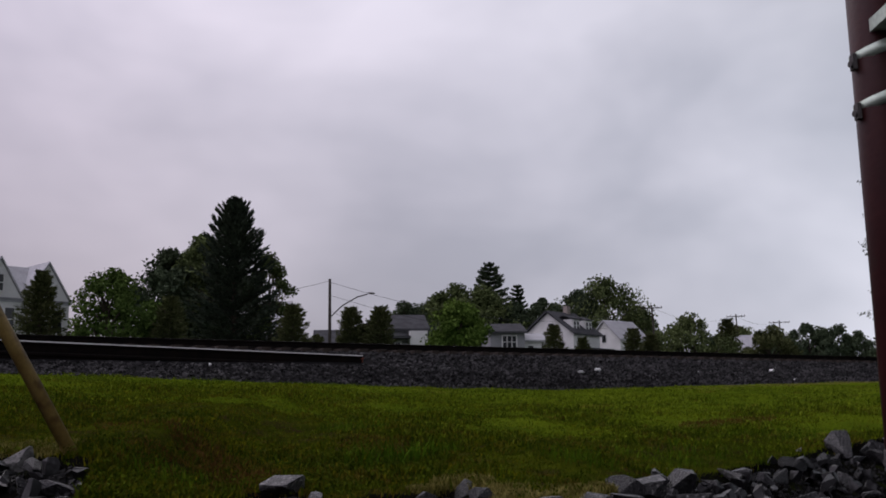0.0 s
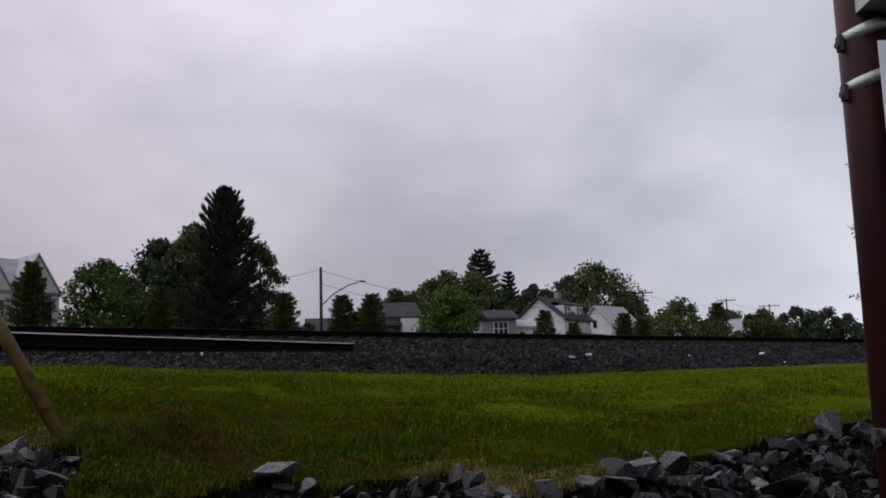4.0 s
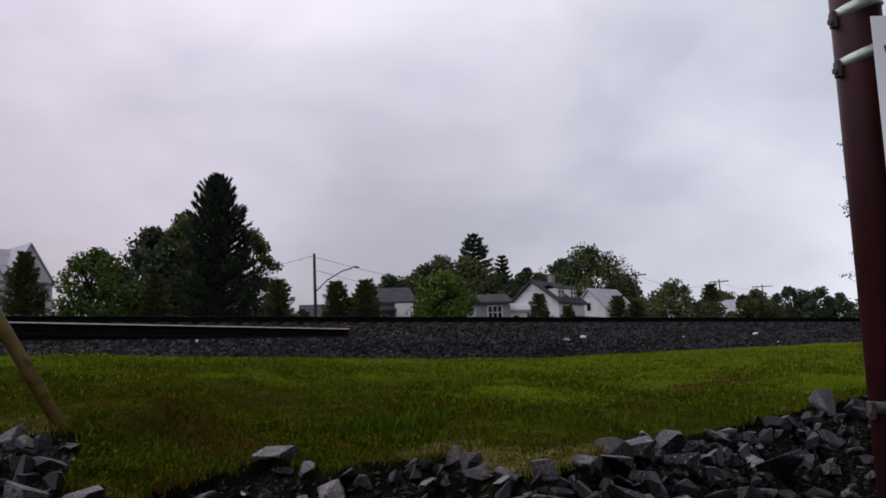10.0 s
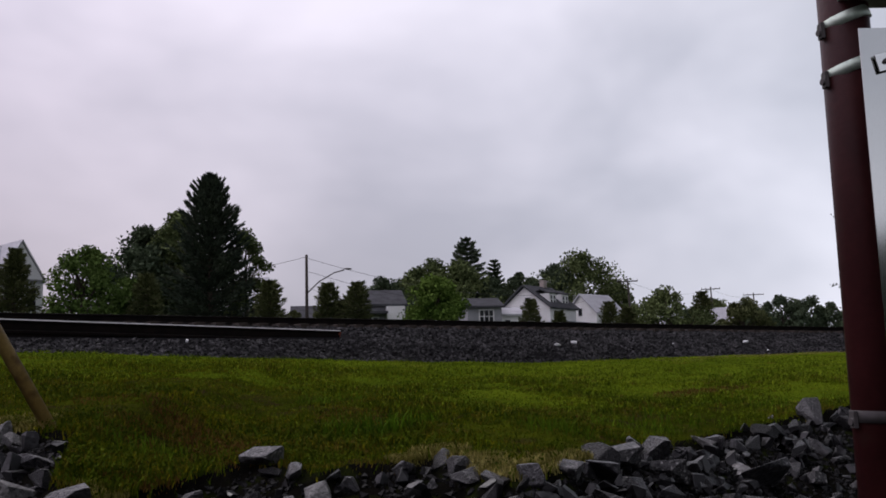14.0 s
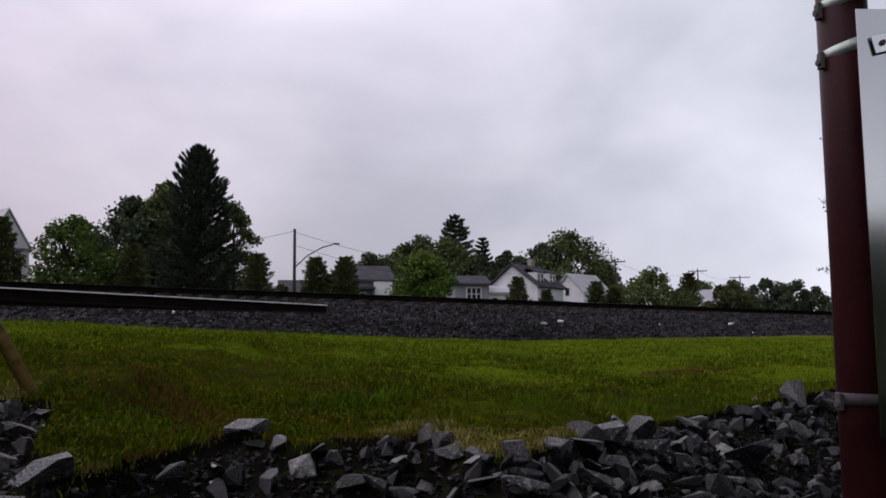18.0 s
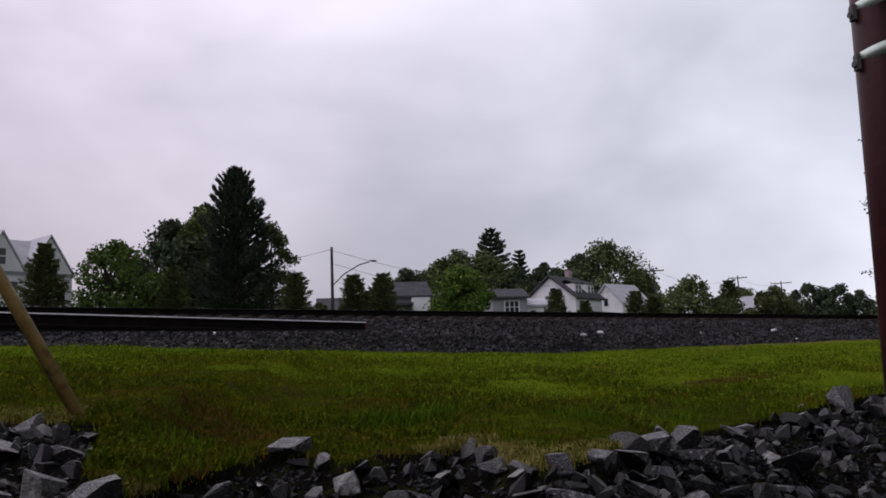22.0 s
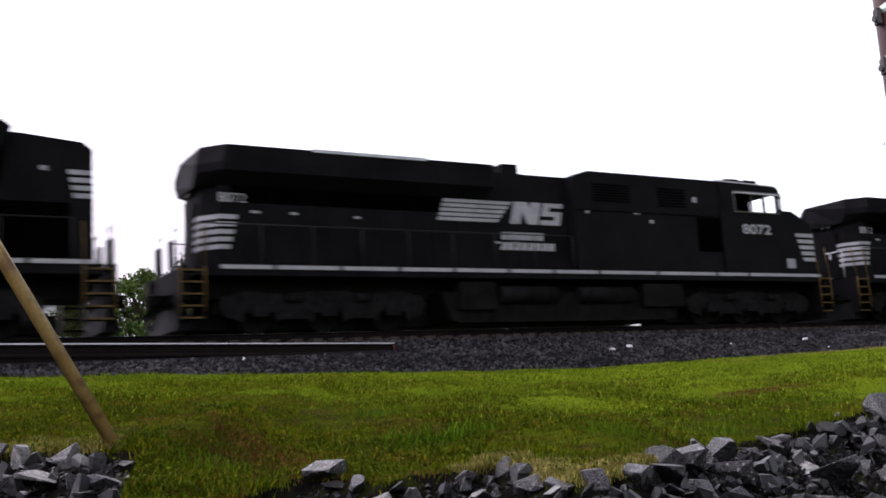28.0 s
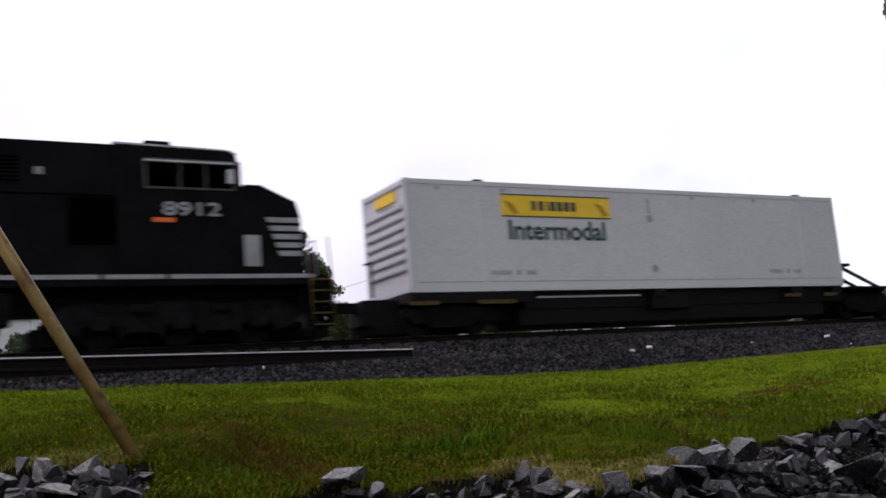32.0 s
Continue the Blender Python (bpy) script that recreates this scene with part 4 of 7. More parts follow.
def broadleaf(x, y, base, height, radius, mat, seed, label, trunk=0.25, lobes=26, leaves=9000, leaf=0.16, low=0.25, category="tree", narrow=1.0):
    """Tapered trunk with limbs, and a crown of leaf clumps round many lobes, with gaps."""
    leaves, leaf, lobes = int(leaves * 1.45), leaf * 0.72, int(lobes * 1.5)
    g = np.random.default_rng(seed)
    ob = empty("tree", pose(x, y, base), label, category)
    bm = bmesh.new()
    top = height * 0.72
    tube(bm, (0, 0, -0.3), (0.1, 0, height * 0.4), radius * 0.09 + trunk * 0.4, radius * 0.05 + 0.05, 8)
    tube(bm, (0.1, 0, height * 0.4), (0, 0.1, top), radius * 0.05 + 0.05, 0.04, 7)
    centres = []
    for k in range(lobes):
        a = g.random() * 6.283
        h = low + (1 - low) * (k + 0.5) / lobes
        env = math.sin(min(max((h - low + 0.12) / (1 - low + 0.12), 0.02), 0.98) * math.pi) ** 0.6
        rr = radius * env * (0.35 + 0.55 * math.sqrt(g.random())) * narrow
        c = np.array([rr * math.cos(a), rr * math.sin(a), h * height * 0.93])
        lr = radius * (0.16 + 0.2 * g.random()) * (0.7 + 0.4 * env)
        centres.append((c, lr))
        if k % 2 == 0:
            tube(bm, (0, 0, max(c[2] - height * 0.22, height * 0.12)), c, 0.035 + radius * 0.015, 0.015, 5)
    part("trunk", bm, M_BARK, ob)
    pts = []
    per = leaves // lobes
    for c, lr in centres:
        d = g.normal(size=(per, 3))
        d /= np.linalg.norm(d, axis=1, keepdims=True)
        pts.append(c + d * lr * (0.2 + 1.1 * g.random((per, 1)) ** 0.8) * np.array([1, 1, 0.8]))
    v, f = leaf_cards(np.concatenate(pts), leaf, g)
    crown = from_arrays("crown", v, f, mat, ob)
    return ob


def conifer(x, y, base, height, radius, mat, seed, label, tiers=34, leaf=0.2, per_branch=22, low=0.06, droop=0.18, power=0.8, arms=9, fluff=1.0, lift=0.6):
    """Straight trunk and whorls of boughs, upturned at the top and drooping below, hung with needle clumps."""
    g = np.random.default_rng(seed)
    ob = empty("conifer", pose(x, y, base), label, "tree")
    bm = bmesh.new()
    tube(bm, (0, 0, -0.3), (0, 0, height * 0.98), radius * 0.07 + 0.05, 0.025, 8)
    pts, ways = [], []
    for k in range(tiers):
        f = (k + 0.5) / tiers
        h = height * (low + (1 - low) * f)
        reach = radius * (1 - f) ** power + 0.1
        for j in range(arms):
            a = j * 6.283 / arms + k * 0.77 + g.normal() * 0.2
            r = reach * (0.6 + 0.55 * g.random())
            rise = (lift * f ** 1.5 - droop) * r
            root = np.array([0, 0, h])
            tip = np.array([r * math.cos(a), r * math.sin(a), h + rise])
            if j % 2 == 0:
                tube(bm, root, tip, 0.025, 0.006, 4)
            t = g.random(per_branch) ** 0.6
            p = root + (tip - root) * t[:, None]
            p[:, 2] += -0.1 * r * np.sin(t * 3.14)
            side = np.array([-math.sin(a), math.cos(a), 0.0])
            spread_w = (0.04 + 0.2 * r * (1 - t) * t * 2) * fluff
            p = p + side[None] * (g.normal(0, 1, per_branch) * spread_w)[:, None]
            p[:, 2] -= np.abs(g.normal(0, 0.05 + 0.05 * r, per_branch)) * fluff
            pts.append(p + g.normal(0, 0.02, (per_branch, 3)))
            ways.append(np.tile((tip - root) / np.linalg.norm(tip - root), (per_branch, 1)))
    part("trunk", bm, M_BARK, ob)
    v, f = needle_sprays(np.concatenate(pts), np.concatenate(ways), leaf, g)
    from_arrays("crown", v, f, mat, ob)
    return ob


conifer(-13.05, 60, 2.6, 12.15, 3.8, M_FIR, 31, "tall dark fir tree among the gardens", tiers=34, leaf=0.12, per_branch=150, power=0.66, droop=0.1, arms=11, fluff=0.7, lift=1.35)
broadleaf(-18.5, 66, 2.6, 10.6, 3.7, M_LEAF_DK, 32, "large green maple beside the dark fir", lobes=34, leaves=12000, leaf=0.2)
broadleaf(-16.4, 66.5, 2.6, 12.0, 2.6, M_LEAF, 132, "tall green maple close behind the fir", lobes=30, leaves=9000, leaf=0.2)
broadleaf(-11.2, 61.5, 2.6, 9.7, 1.65, M_LEAF, 33, "sparse green tree half behind the fir", lobes=30, leaves=6500, leaf=0.15, low=0.12)
broadleaf(-14.6, 42, 2.6, 5.6, 1.7, M_LEAF_LT, 34, "young light green maple in a garden", lobes=30, leaves=5200, leaf=0.12, narrow=1.1)
broadleaf(-13.2, 44, 2.6, 4.3, 1.3, M_LEAF_LT, 57, "light green garden shrub", lobes=20, leaves=3200, leaf=0.12, low=0.1)
conifer(-18.3, 44, 2.6, 5.7, 1.9, M_SHRUB, 35, "broad dark evergreen in a garden", tiers=22, leaf=0.08, per_branch=90, power=0.72, fluff=1.4)
conifer(-12.0, 42.5, 2.6, 4.2, 1.15, M_SHRUB, 36, "dark green conical garden evergreen", tiers=18, leaf=0.075, per_branch=70, power=0.5, fluff=1.5)
for x, y, h, r, sd in ((-10.2, 63, 4.7, 1.2, 91), (-8.4, 63, 4.3, 1.3, 92), (-6.6, 63, 4.3, 1.2, 93)):
    broadleaf(x, y, 2.6, h, r, M_SHRUB, sd, "low dark green garden shrub", lobes=16, leaves=2600, leaf=0.13, low=0.05, category="shrub")
ROW = [(-7.25, 46, 4.2, 0.85, 37), (-4.5, 46, 4.0, 0.8, 38), (-3.15, 46, 4.0, 0.82, 39), (-3.8, 47, 3.3, 0.8, 49), (6.7, 62, 4.4, 0.85, 40), (8.5, 62, 3.6, 0.6, 41),
       (11.7, 62, 4.1, 0.8, 42), (13.0, 63, 3.8, 0.8, 43), (18.2, 64, 4.8, 0.95, 44)]
for x, y, h, r, sd in ROW:
    tagged(conifer(x, y, 2.6, h, r * 1.3, M_SHRUB, sd, "dark green clipped conical evergreen in the garden row", tiers=18, leaf=0.075, per_branch=60, power=0.47, fluff=1.4), group="evergreens in the garden row")
broadleaf(0.55, 50, 2.6, 4.7, 1.9, M_LEAF_BRIGHT, 45, "round bright green garden tree", lobes=34, leaves=8000, leaf=0.13, low=0.12)
broadleaf(15.5, 62, 2.6, 4.9, 2.5, M_LEAF, 46, "round dark green garden bush", lobes=28, leaves=6000, leaf=0.14, low=0.1)
broadleaf(22.8, 70, 2.6, 4.7, 2.0, M_SHRUB, 47, "broad dark green bush", lobes=24, leaves=5000, leaf=0.16, low=0.1)
for x, y, h, r, sd in ((29.3, 80, 6.0, 2.4, 50), (32.0, 81, 5.8, 2.0, 51), (34.4, 82, 5.4, 2.2, 52), (37.5, 84, 5.4, 2.2, 53), (41.0, 86, 5.4, 2.2, 54), (26.4, 78, 4.8, 2.2, 55), (20.4, 74, 4.6, 1.9, 59), (-24.5, 50, 4.5, 2.2, 56), (48, 92, 6.0, 3.0, 58)):
    broadleaf(x, y, 2.6, h, r, M_LEAF_DK, sd, "dark green bushy tree beyond the track", lobes=22, leaves=4500, leaf=0.17, low=0.1)
conifer(5.6, 125, 2.6, 18.0, 5.6, M_LEAF_DK, 60, "tall dark spruce behind the houses", tiers=30, leaf=0.17, per_branch=130, power=0.6, arms=9)
conifer(9.8, 135, 2.6, 16.4, 3.4, M_LEAF_DK, 61, "narrow dark spruce behind the houses", tiers=28, leaf=0.17, per_branch=100, power=0.6, arms=8)
for x, y, h, r, sd, mt in ((0.7, 125, 15.6, 4.6, 62, M_LEAF), (-4.9, 122, 13.2, 4.2, 63, M_LEAF_DK), (4.6, 120, 14.6, 5.0, 64, M_LEAF), (12.8, 130, 14.6, 3.2, 65, M_LEAF_DK),
                           (17.0, 130, 15.4, 5.2, 66, M_LEAF_DK), (20.8, 128, 16.6, 6.0, 67, M_LEAF), (25.0, 129, 12.6, 3.4, 68, M_LEAF), (8.6, 127, 13.6, 3.4, 69, M_LEAF_DK),
                           (28.5, 135, 10.2, 3.0, 70, M_LEAF), (47, 160, 12.8, 4.2, 71, M_LEAF), (56, 168, 12.4, 4.0, 72, M_LEAF_DK), (-1.8, 128, 14.4, 4.0, 74, M_LEAF), (14.6, 136, 14.2, 3.6, 75, M_LEAF)):
    broadleaf(x, y, 2.6, h, r, mt, sd, "full green tree rising behind the houses", lobes=34, leaves=9000, leaf=0.28, low=0.2)
broadleaf(22.3, 36, 2.3, 11.2, 5.0, M_LEAF, 73, "large leafy green tree beside the line", lobes=40, leaves=16000, leaf=0.11, low=0.12)


def side_twigs():
    """Thin leafy branches that reach out from the tree beside the line."""
    g = np.random.default_rng(90)
    ob = empty("tree", pose(16.2, 34.2, 2.3), "slender tree with thin level twigs beside the line", "tree")
    bm = bmesh.new()
    tube(bm, (0.5, 0, -0.2), (0.3, 0, 9.0), 0.14, 0.04, 8)
    pts = []
    for z in (7.3, 6.9, 5.1, 4.8, 3.2, 2.75, 2.6, 2.1, 6.0, 8.4, 1.6):
        for k in range(4):
            reach = 1.55 + 0.5 * g.random()
            a = 3.14 + g.normal() * 0.5 if k < 2 else g.random() * 6.283
            tip = np.array([0.4 + reach * math.cos(a), reach * math.sin(a), z + 0.15 * g.normal()])
            root = np.array([0.4, 0, z - 0.3])
            tube(bm, root, tip, 0.022, 0.006, 4)
            t = 0.35 + 0.65 * g.random(70)
            pts.append(root + (tip - root) * t[:, None] + g.normal(0, 0.055, (70, 3)))
    part("trunk", bm, M_BARK, ob)
    v, f = leaf_cards(np.concatenate(pts), 0.05, g)
    from_arrays("crown", v, f, M_LEAF_DK, ob)


side_twigs()


# ---------- houses ----------
def window(parent, x0, x1, z0, z1, y, depth=0.12, mat=None):
    w = boxed("window", (x0 - 0.1, x1 + 0.1, y - 0.05, y, z0 - 0.1, z1 + 0.1), mat or M_SIDING, parent)
    boxed("pane", (x0, x1, y - 0.062, y - 0.05, z0, z1), M_GLASS, w)
    zm = (z0 + z1) / 2
    boxed("glazing_bar", (x0, x1, y - 0.075, y - 0.062, zm - 0.03, zm + 0.03), M_SIDING, w)
    return w


def gable_roof(parent, x0, x1, y0, y1, eave, ridge, mat, along="x", over=0.35, thick=0.18, name="roof"):
    bm = bmesh.new()
    if along == "x":
        ym = (y0 + y1) / 2
        k = (ridge - eave) / (ym - y0)
        prof = [(y0 - over, eave - over * k), (ym, ridge), (y1 + over, eave - over * k), (y1 + over, eave - over * k + thick), (ym, ridge + thick), (y0 - over, eave - over * k + thick)]
        a = [bm.verts.new((x0 - over, y, z)) for y, z in prof]
        b = [bm.verts.new((x1 + over, y, z)) for y, z in prof]
    else:
        xm = (x0 + x1) / 2
        k = (ridge - eave) / (xm - x0)
        prof = [(x0 - over, eave - over * k), (xm, ridge), (x1 + over, eave - over * k), (x1 + over, eave - over * k + thick), (xm, ridge + thick), (x0 - over, eave - over * k + thick)]
        a = [bm.verts.new((x, y0 - over, z)) for x, z in prof]
        b = [bm.verts.new((x, y1 + over, z)) for x, z in prof]
    bm.faces.new((a[0], a[1], a[4], a[5]))
    bm.faces.new((a[1], a[2], a[3], a[4]))
    bm.faces.new((b[0], b[5], b[4], b[1]))
    bm.faces.new((b[1], b[4], b[3], b[2]))
    for i in range(6):
        j = (i + 1) % 6
        bm.faces.new((a[i], b[i], b[j], a[j]))
    return part(name, bm, mat, parent)


def gable_walls(parent, x0, x1, y0, y1, eave, ridge, mat, along="x", name="wall_shell"):
    bm = bmesh.new()
    if along == "x":
        ym = (y0 + y1) / 2
        out = [(y0, 0), (y1, 0), (y1, eave), (ym, ridge), (y0, eave)]
        a = [bm.verts.new((x0, y, z)) for y, z in out]
        b = [bm.verts.new((x1, y, z)) for y, z in out]
    else:
        xm = (x0 + x1) / 2
        out = [(x0, 0), (x1, 0), (x1, eave), (xm, ridge), (x0, eave)]
        a = [bm.verts.new((x, y0, z)) for x, z in out]
        b = [bm.verts.new((x, y1, z)) for x, z in out]
    bm.faces.new(a)
    bm.faces.new(b[::-1])
    for i in range(5):
        bm.faces.new((a[i], a[(i + 1) % 5], b[(i + 1) % 5], b[i]))
    return part(name, bm, mat, parent)


def house_main():
    h = empty("house", pose(12.5, 97.5, 2.6, 0, 0, 50), "white house with grey roof, two dormers and chimney", "house")
    L, D, e, r = 4.9, 6.0, 6.7, 8.9
    gable_walls(h, 0, L, 0, D, e, r, M_SIDING, "x")
    gable_roof(h, 0, L, 0, D, e + 0.06, r + 0.08, M_ROOF, "x", 0.35)
    for x in (1.3, 3.6):
        d = boxed("dormer", (x - 0.62, x + 0.62, 0.5, 2.4, e + 0.2, e + 1.45), M_SIDING, h)
        gable_roof(d, x - 0.66, x + 0.66, 0.4, 2.7, e + 1.45, e + 1.85, M_ROOF, "x", 0.08, 0.1)
        for q in (-0.29, 0.29):
            window(d, x + q - 0.18, x + q + 0.18, e + 0.42, e + 1.25, 0.5)
    boxed("chimney", (3.3, 3.9, 2.8, 3.3, r - 0.3, r + 0.95), M_CHIMNEY, h)
    boxed("porch_roof", (0.3, L + 0.4, -1.5, 0.0, 5.0, 5.2), M_ROOF, h)
    for x in (0.5, 2.8, 5.1):
        boxed("porch_post", (x - 0.07, x + 0.07, -1.45, -1.3, 0, 5.0), M_SIDING, h)
    for x in (1.4, 4.0):
        window(h, x - 0.4, x + 0.4, 3.2, 4.6, 0.0)
    for y, z0, z1 in ((2.6, 6.9, 7.8), (1.5, 4.6, 5.9), (4.3, 4.6, 5.9)):
        w = boxed("window", (-0.06, 0.0, y - 0.42, y + 0.42, z0 - 0.08, z1 + 0.08), M_SIDING, h)
        boxed("pane", (-0.075, -0.06, y - 0.34, y + 0.34, z0, z1), M_GLASS, w)
        boxed("glazing_bar", (-0.085, -0.075, y - 0.34, y + 0.34, (z0 + z1) / 2 - 0.03, (z0 + z1) / 2 + 0.03), M_SIDING, w)
    return h


house_main()
h = empty("house", pose(18.6, 106, 2.6, 0, 0, 40), "white gabled house with pale roof", "house")
gable_walls(h, 0, 4.6, 0, 4.4, 6.6, 8.6, M_SIDING, "x")
gable_roof(h, 0, 4.6, 0, 4.4, 6.66, 8.68, M_ROOF_LT, "x", 0.25)
w = boxed("window", (-0.06, 0.0, 1.9, 2.6, 6.3, 7.3), M_SIDING, h)
boxed("pane", (-0.075, -0.06, 1.98, 2.52, 6.38, 7.22), M_GLASS, w)
window(h, 1.6, 2.3, 4.6, 5.8, 0.0)
h = empty("house", pose(-5.8, 84, 2.6, 0, 0, 10), "grey house with low dark roof and white gable", "house")
gable_walls(h, 0, 4.2, 0, 6, 6.2, 7.5, M_SIDING_GR, "x")
gable_roof(h, 0, 3.9, 0, 6, 6.26, 7.58, M_ROOF, "x", 0.45)
boxed("gable_wing", (2.5, 4.0, -1.0, 0.0, 0, 6.0), M_SIDING, h)
boxed("porch_roof", (0.0, 2.5, -1.6, 0.0, 5.35, 5.55), M_ROOF, h)
for x in (0.5, 1.05, 1.6):
    window(h, x - 0.2, x + 0.2, 4.0, 5.1, 0.0)
h = empty("house", pose(4.0, 91, 2.6, 0, 0, 6), "low grey bungalow with dark roof and white windows", "house")
gable_walls(h, 0, 3.2, 0, 6, 6.3, 7.1, M_SIDING_GR, "x")
gable_roof(h, 0, 3.0, 0, 6, 6.36, 7.25, M_ROOF, "x", 0.4)
for x in (1.3, 1.75, 2.2):
    window(h, x - 0.17, x + 0.17, 4.9, 6.0, 0.0)
h = empty("garage", pose(7.0, 93, 2.6, 0, 0, 6), "low white garage with pale roof", "garage")
gable_walls(h, 0, 3.0, 0, 5, 5.6, 6.3, M_SIDING, "x")
gable_roof(h, 0, 3.0, 0, 5, 5.66, 6.42, M_ROOF_LT, "x", 0.3)
window(h, 0.6, 1.1, 4.3, 5.2, 0.0)
window(h, 1.9, 2.3, 4.3, 5.2, 0.0)
h = empty("house", pose(-27.57, 60.0, 2.6, 0, 0, 47), "large old white house with two steep gables", "house")
gable_walls(h, -3.4, 4.6, 0.15, 5.2, 6.4, 8.75, M_SIDING, "x")
gable_roof(h, -3.4, 4.4, 0.15, 5.2, 6.46, 8.82, M_ROOF_LT, "x", 0.2, 0.12)
for xm, half, top in ((0.0, 1.4, 8.9), (3.06, 1.45, 8.85)):
    gable_walls(h, xm - half, xm + half, 0.0, 3.0, 6.55, top, M_SIDING, "y", "front_gable")
    gable_roof(h, xm - half, xm + half, 0.0, 3.2, 6.6, top + 0.06, M_ROOF_LT, "y", 0.16, 0.14, "gable_roof")
    # grey band that paints the shadow under the eave
    boxed("eave_board", (xm - half, xm + half, -0.09, -0.002, 6.38, 6.54), M_SIDING_GR, h)
    window(h, xm - 0.26, xm + 0.2, 6.95, 7.95, 0.0)
    for q in (-0.75, 0.7):
        window(h, xm + q - 0.28, xm + q + 0.28, 4.5, 5.9, 0.0)
    window(h, xm - 0.4, xm + 0.4, 1.2, 2.9, 0.0)
h = empty("house", pose(-19.0, 70, 2.6, 0, 0, -8), "pale house with gabled roof among the trees", "house")
gable_walls(h, 0, 7, 0, 6, 4.6, 6.9, M_SIDING_GR, "x")
gable_roof(h, 0, 7, 0, 6, 4.7, 7.2, M_ROOF_LT, "x", 0.3)
boxed("chimney", (0.6, 1.2, 2.6, 3.2, 6.4, 8.2), M_CHIMNEY, h)
h = empty("house", pose(-11.5, 86, 2.6, 0, 0, 6), "low pale house with grey roof", "house")
gable_walls(h, 0, 6.0, 0, 6, 5.0, 6.4, M_SIDING_GR, "x")
gable_roof(h, 0, 6.0, 0, 6, 5.06, 6.5, M_ROOF, "x", 0.3)
for x0, y0, w, hh, lab in ((33.5, 118, 7, 7.6, "pale house roof beyond the bushes"), (46, 140, 8, 8.0, "white house beyond the bushes"), (27.0, 120, 5, 6.5, "small white house beyond the bushes")):
    h = empty("house", pose(x0, y0, 2.6, 0, 0, -10), lab, "house")
    gable_walls(h, 0, w, 0, 7, hh * 0.62, hh, M_SIDING, "x")
    gable_roof(h, 0, w, 0, 7, hh * 0.63, hh + 0.15, M_ROOF_LT, "x", 0.3)
    window(h, w * 0.3, w * 0.3 + 0.8, 2.5, 4, 0.0)


# ---------- poles and wires ----------
def utility_pole(x, y, top, lean, arm, label, arm_yaw=0.0, lamp=False):
    p = empty("utility_pole", pose(x, y, 2.6), label, "utility pole")
    h = top - 2.6
    tip = (lean[0], lean[1], h)
    part("shaft", tube(bmesh.new(), (0, 0, -0.3), tip, 0.15, 0.1, 10), M_POLE, p)
    if arm:
        c, sn = math.cos(radians(arm_yaw)), math.sin(radians(arm_yaw))
        bm = bmesh.new()
        for side in (-1, 1):
            tube(bm, (tip[0], tip[1], h - 0.35), (tip[0] + side * arm * c, tip[1] + side * arm * sn, h - 0.35 + side * 0.05), 0.07, 0.07, 6)
        part("crossarm", bm, M_POLE, p)
        for k in (-0.95, -0.55, 0.55, 0.95):
            part("insulator", tube(bmesh.new(), (tip[0] + k * arm * c, tip[1] + k * arm * sn, h - 0.3), (tip[0] + k * arm * c, tip[1] + k * arm * sn, h - 0.05), 0.05, 0.035, 6), M_GALV, p)
    if lamp:
        pts = [(0, 0, h * 0.68), (1.0, -0.6, h * 0.77), (2.2, -1.3, h * 0.83), (3.0, -1.8, h * 0.845)]
        part("lamp_arm", polyline(bmesh.new(), pts, 0.045), M_OLDBAND, p)
        bm = bmesh.new()
        bmesh.ops.create_uvsphere(bm, u_segments=10, v_segments=6, radius=1.0, matrix=pose(3.3, -1.95, h * 0.85, 0, 8, -30) @ Matrix.Diagonal((0.34, 0.13, 0.07, 1)))
        part("lamp_head", bm, M_OLDBAND, p, "street lamp head")
    return p


utility_pole(-8.85, 74, 11.85, (0.0, 0, 0), 0, "grey wooden utility pole with a street lamp arm", lamp=True)
utility_pole(24.5, 115, 13.8, (-0.5, 0, 0), 1.3, "leaning wooden utility pole with a crossarm", 10)
utility_pole(44.5, 150, 15.9, (-0.4, 0, 0), 1.5, "wooden utility pole with a crossarm", 6)
utility_pole(57.9, 170, 16.6, (-0.5, 0, 0), 1.9, "wooden utility pole with a crossarm", 6)


def wire(p0, p1, sag, r=0.018, label="thin black overhead wire between poles"):
    bm = bmesh.new()
    p0, p1 = Vector(p0), Vector(p1)
    pts = [p0.lerp(p1, k / 12) - Vector((0, 0, sag * 4 * (k / 12) * (1 - k / 12))) for k in range(13)]
    rings = [[bm.verts.new(p + Vector((0, r * math.cos(a), r * math.sin(a)))) for a in (0.8, 2.37, 3.94, 5.5)] for p in pts]
    for ra, rb in zip(rings, rings[1:]):
        for i in range(4):
            bm.faces.new((ra[i], rb[i], rb[(i + 1) % 4], ra[(i + 1) % 4]))
    ob = part("overhead_wire", bm, M_WIRE)
    return tagged(ob, label, "wire")


wire((-8.85, 74, 11.7), (-24, 78, 10.6), 0.5)
wire((-8.85, 74, 11.6), (24.0, 115, 13.4), 2.2)
wire((-8.85, 74, 10.6), (24.0, 115, 12.4), 2.4)
wire((-8.85, 74, 9.4), (-3.5, 84, 8.6), 0.3)
wire((24.0, 115, 13.5), (44.1, 150, 15.6), 1.2)
wire((44.1, 150, 15.6), (57.4, 170, 16.3), 0.8)


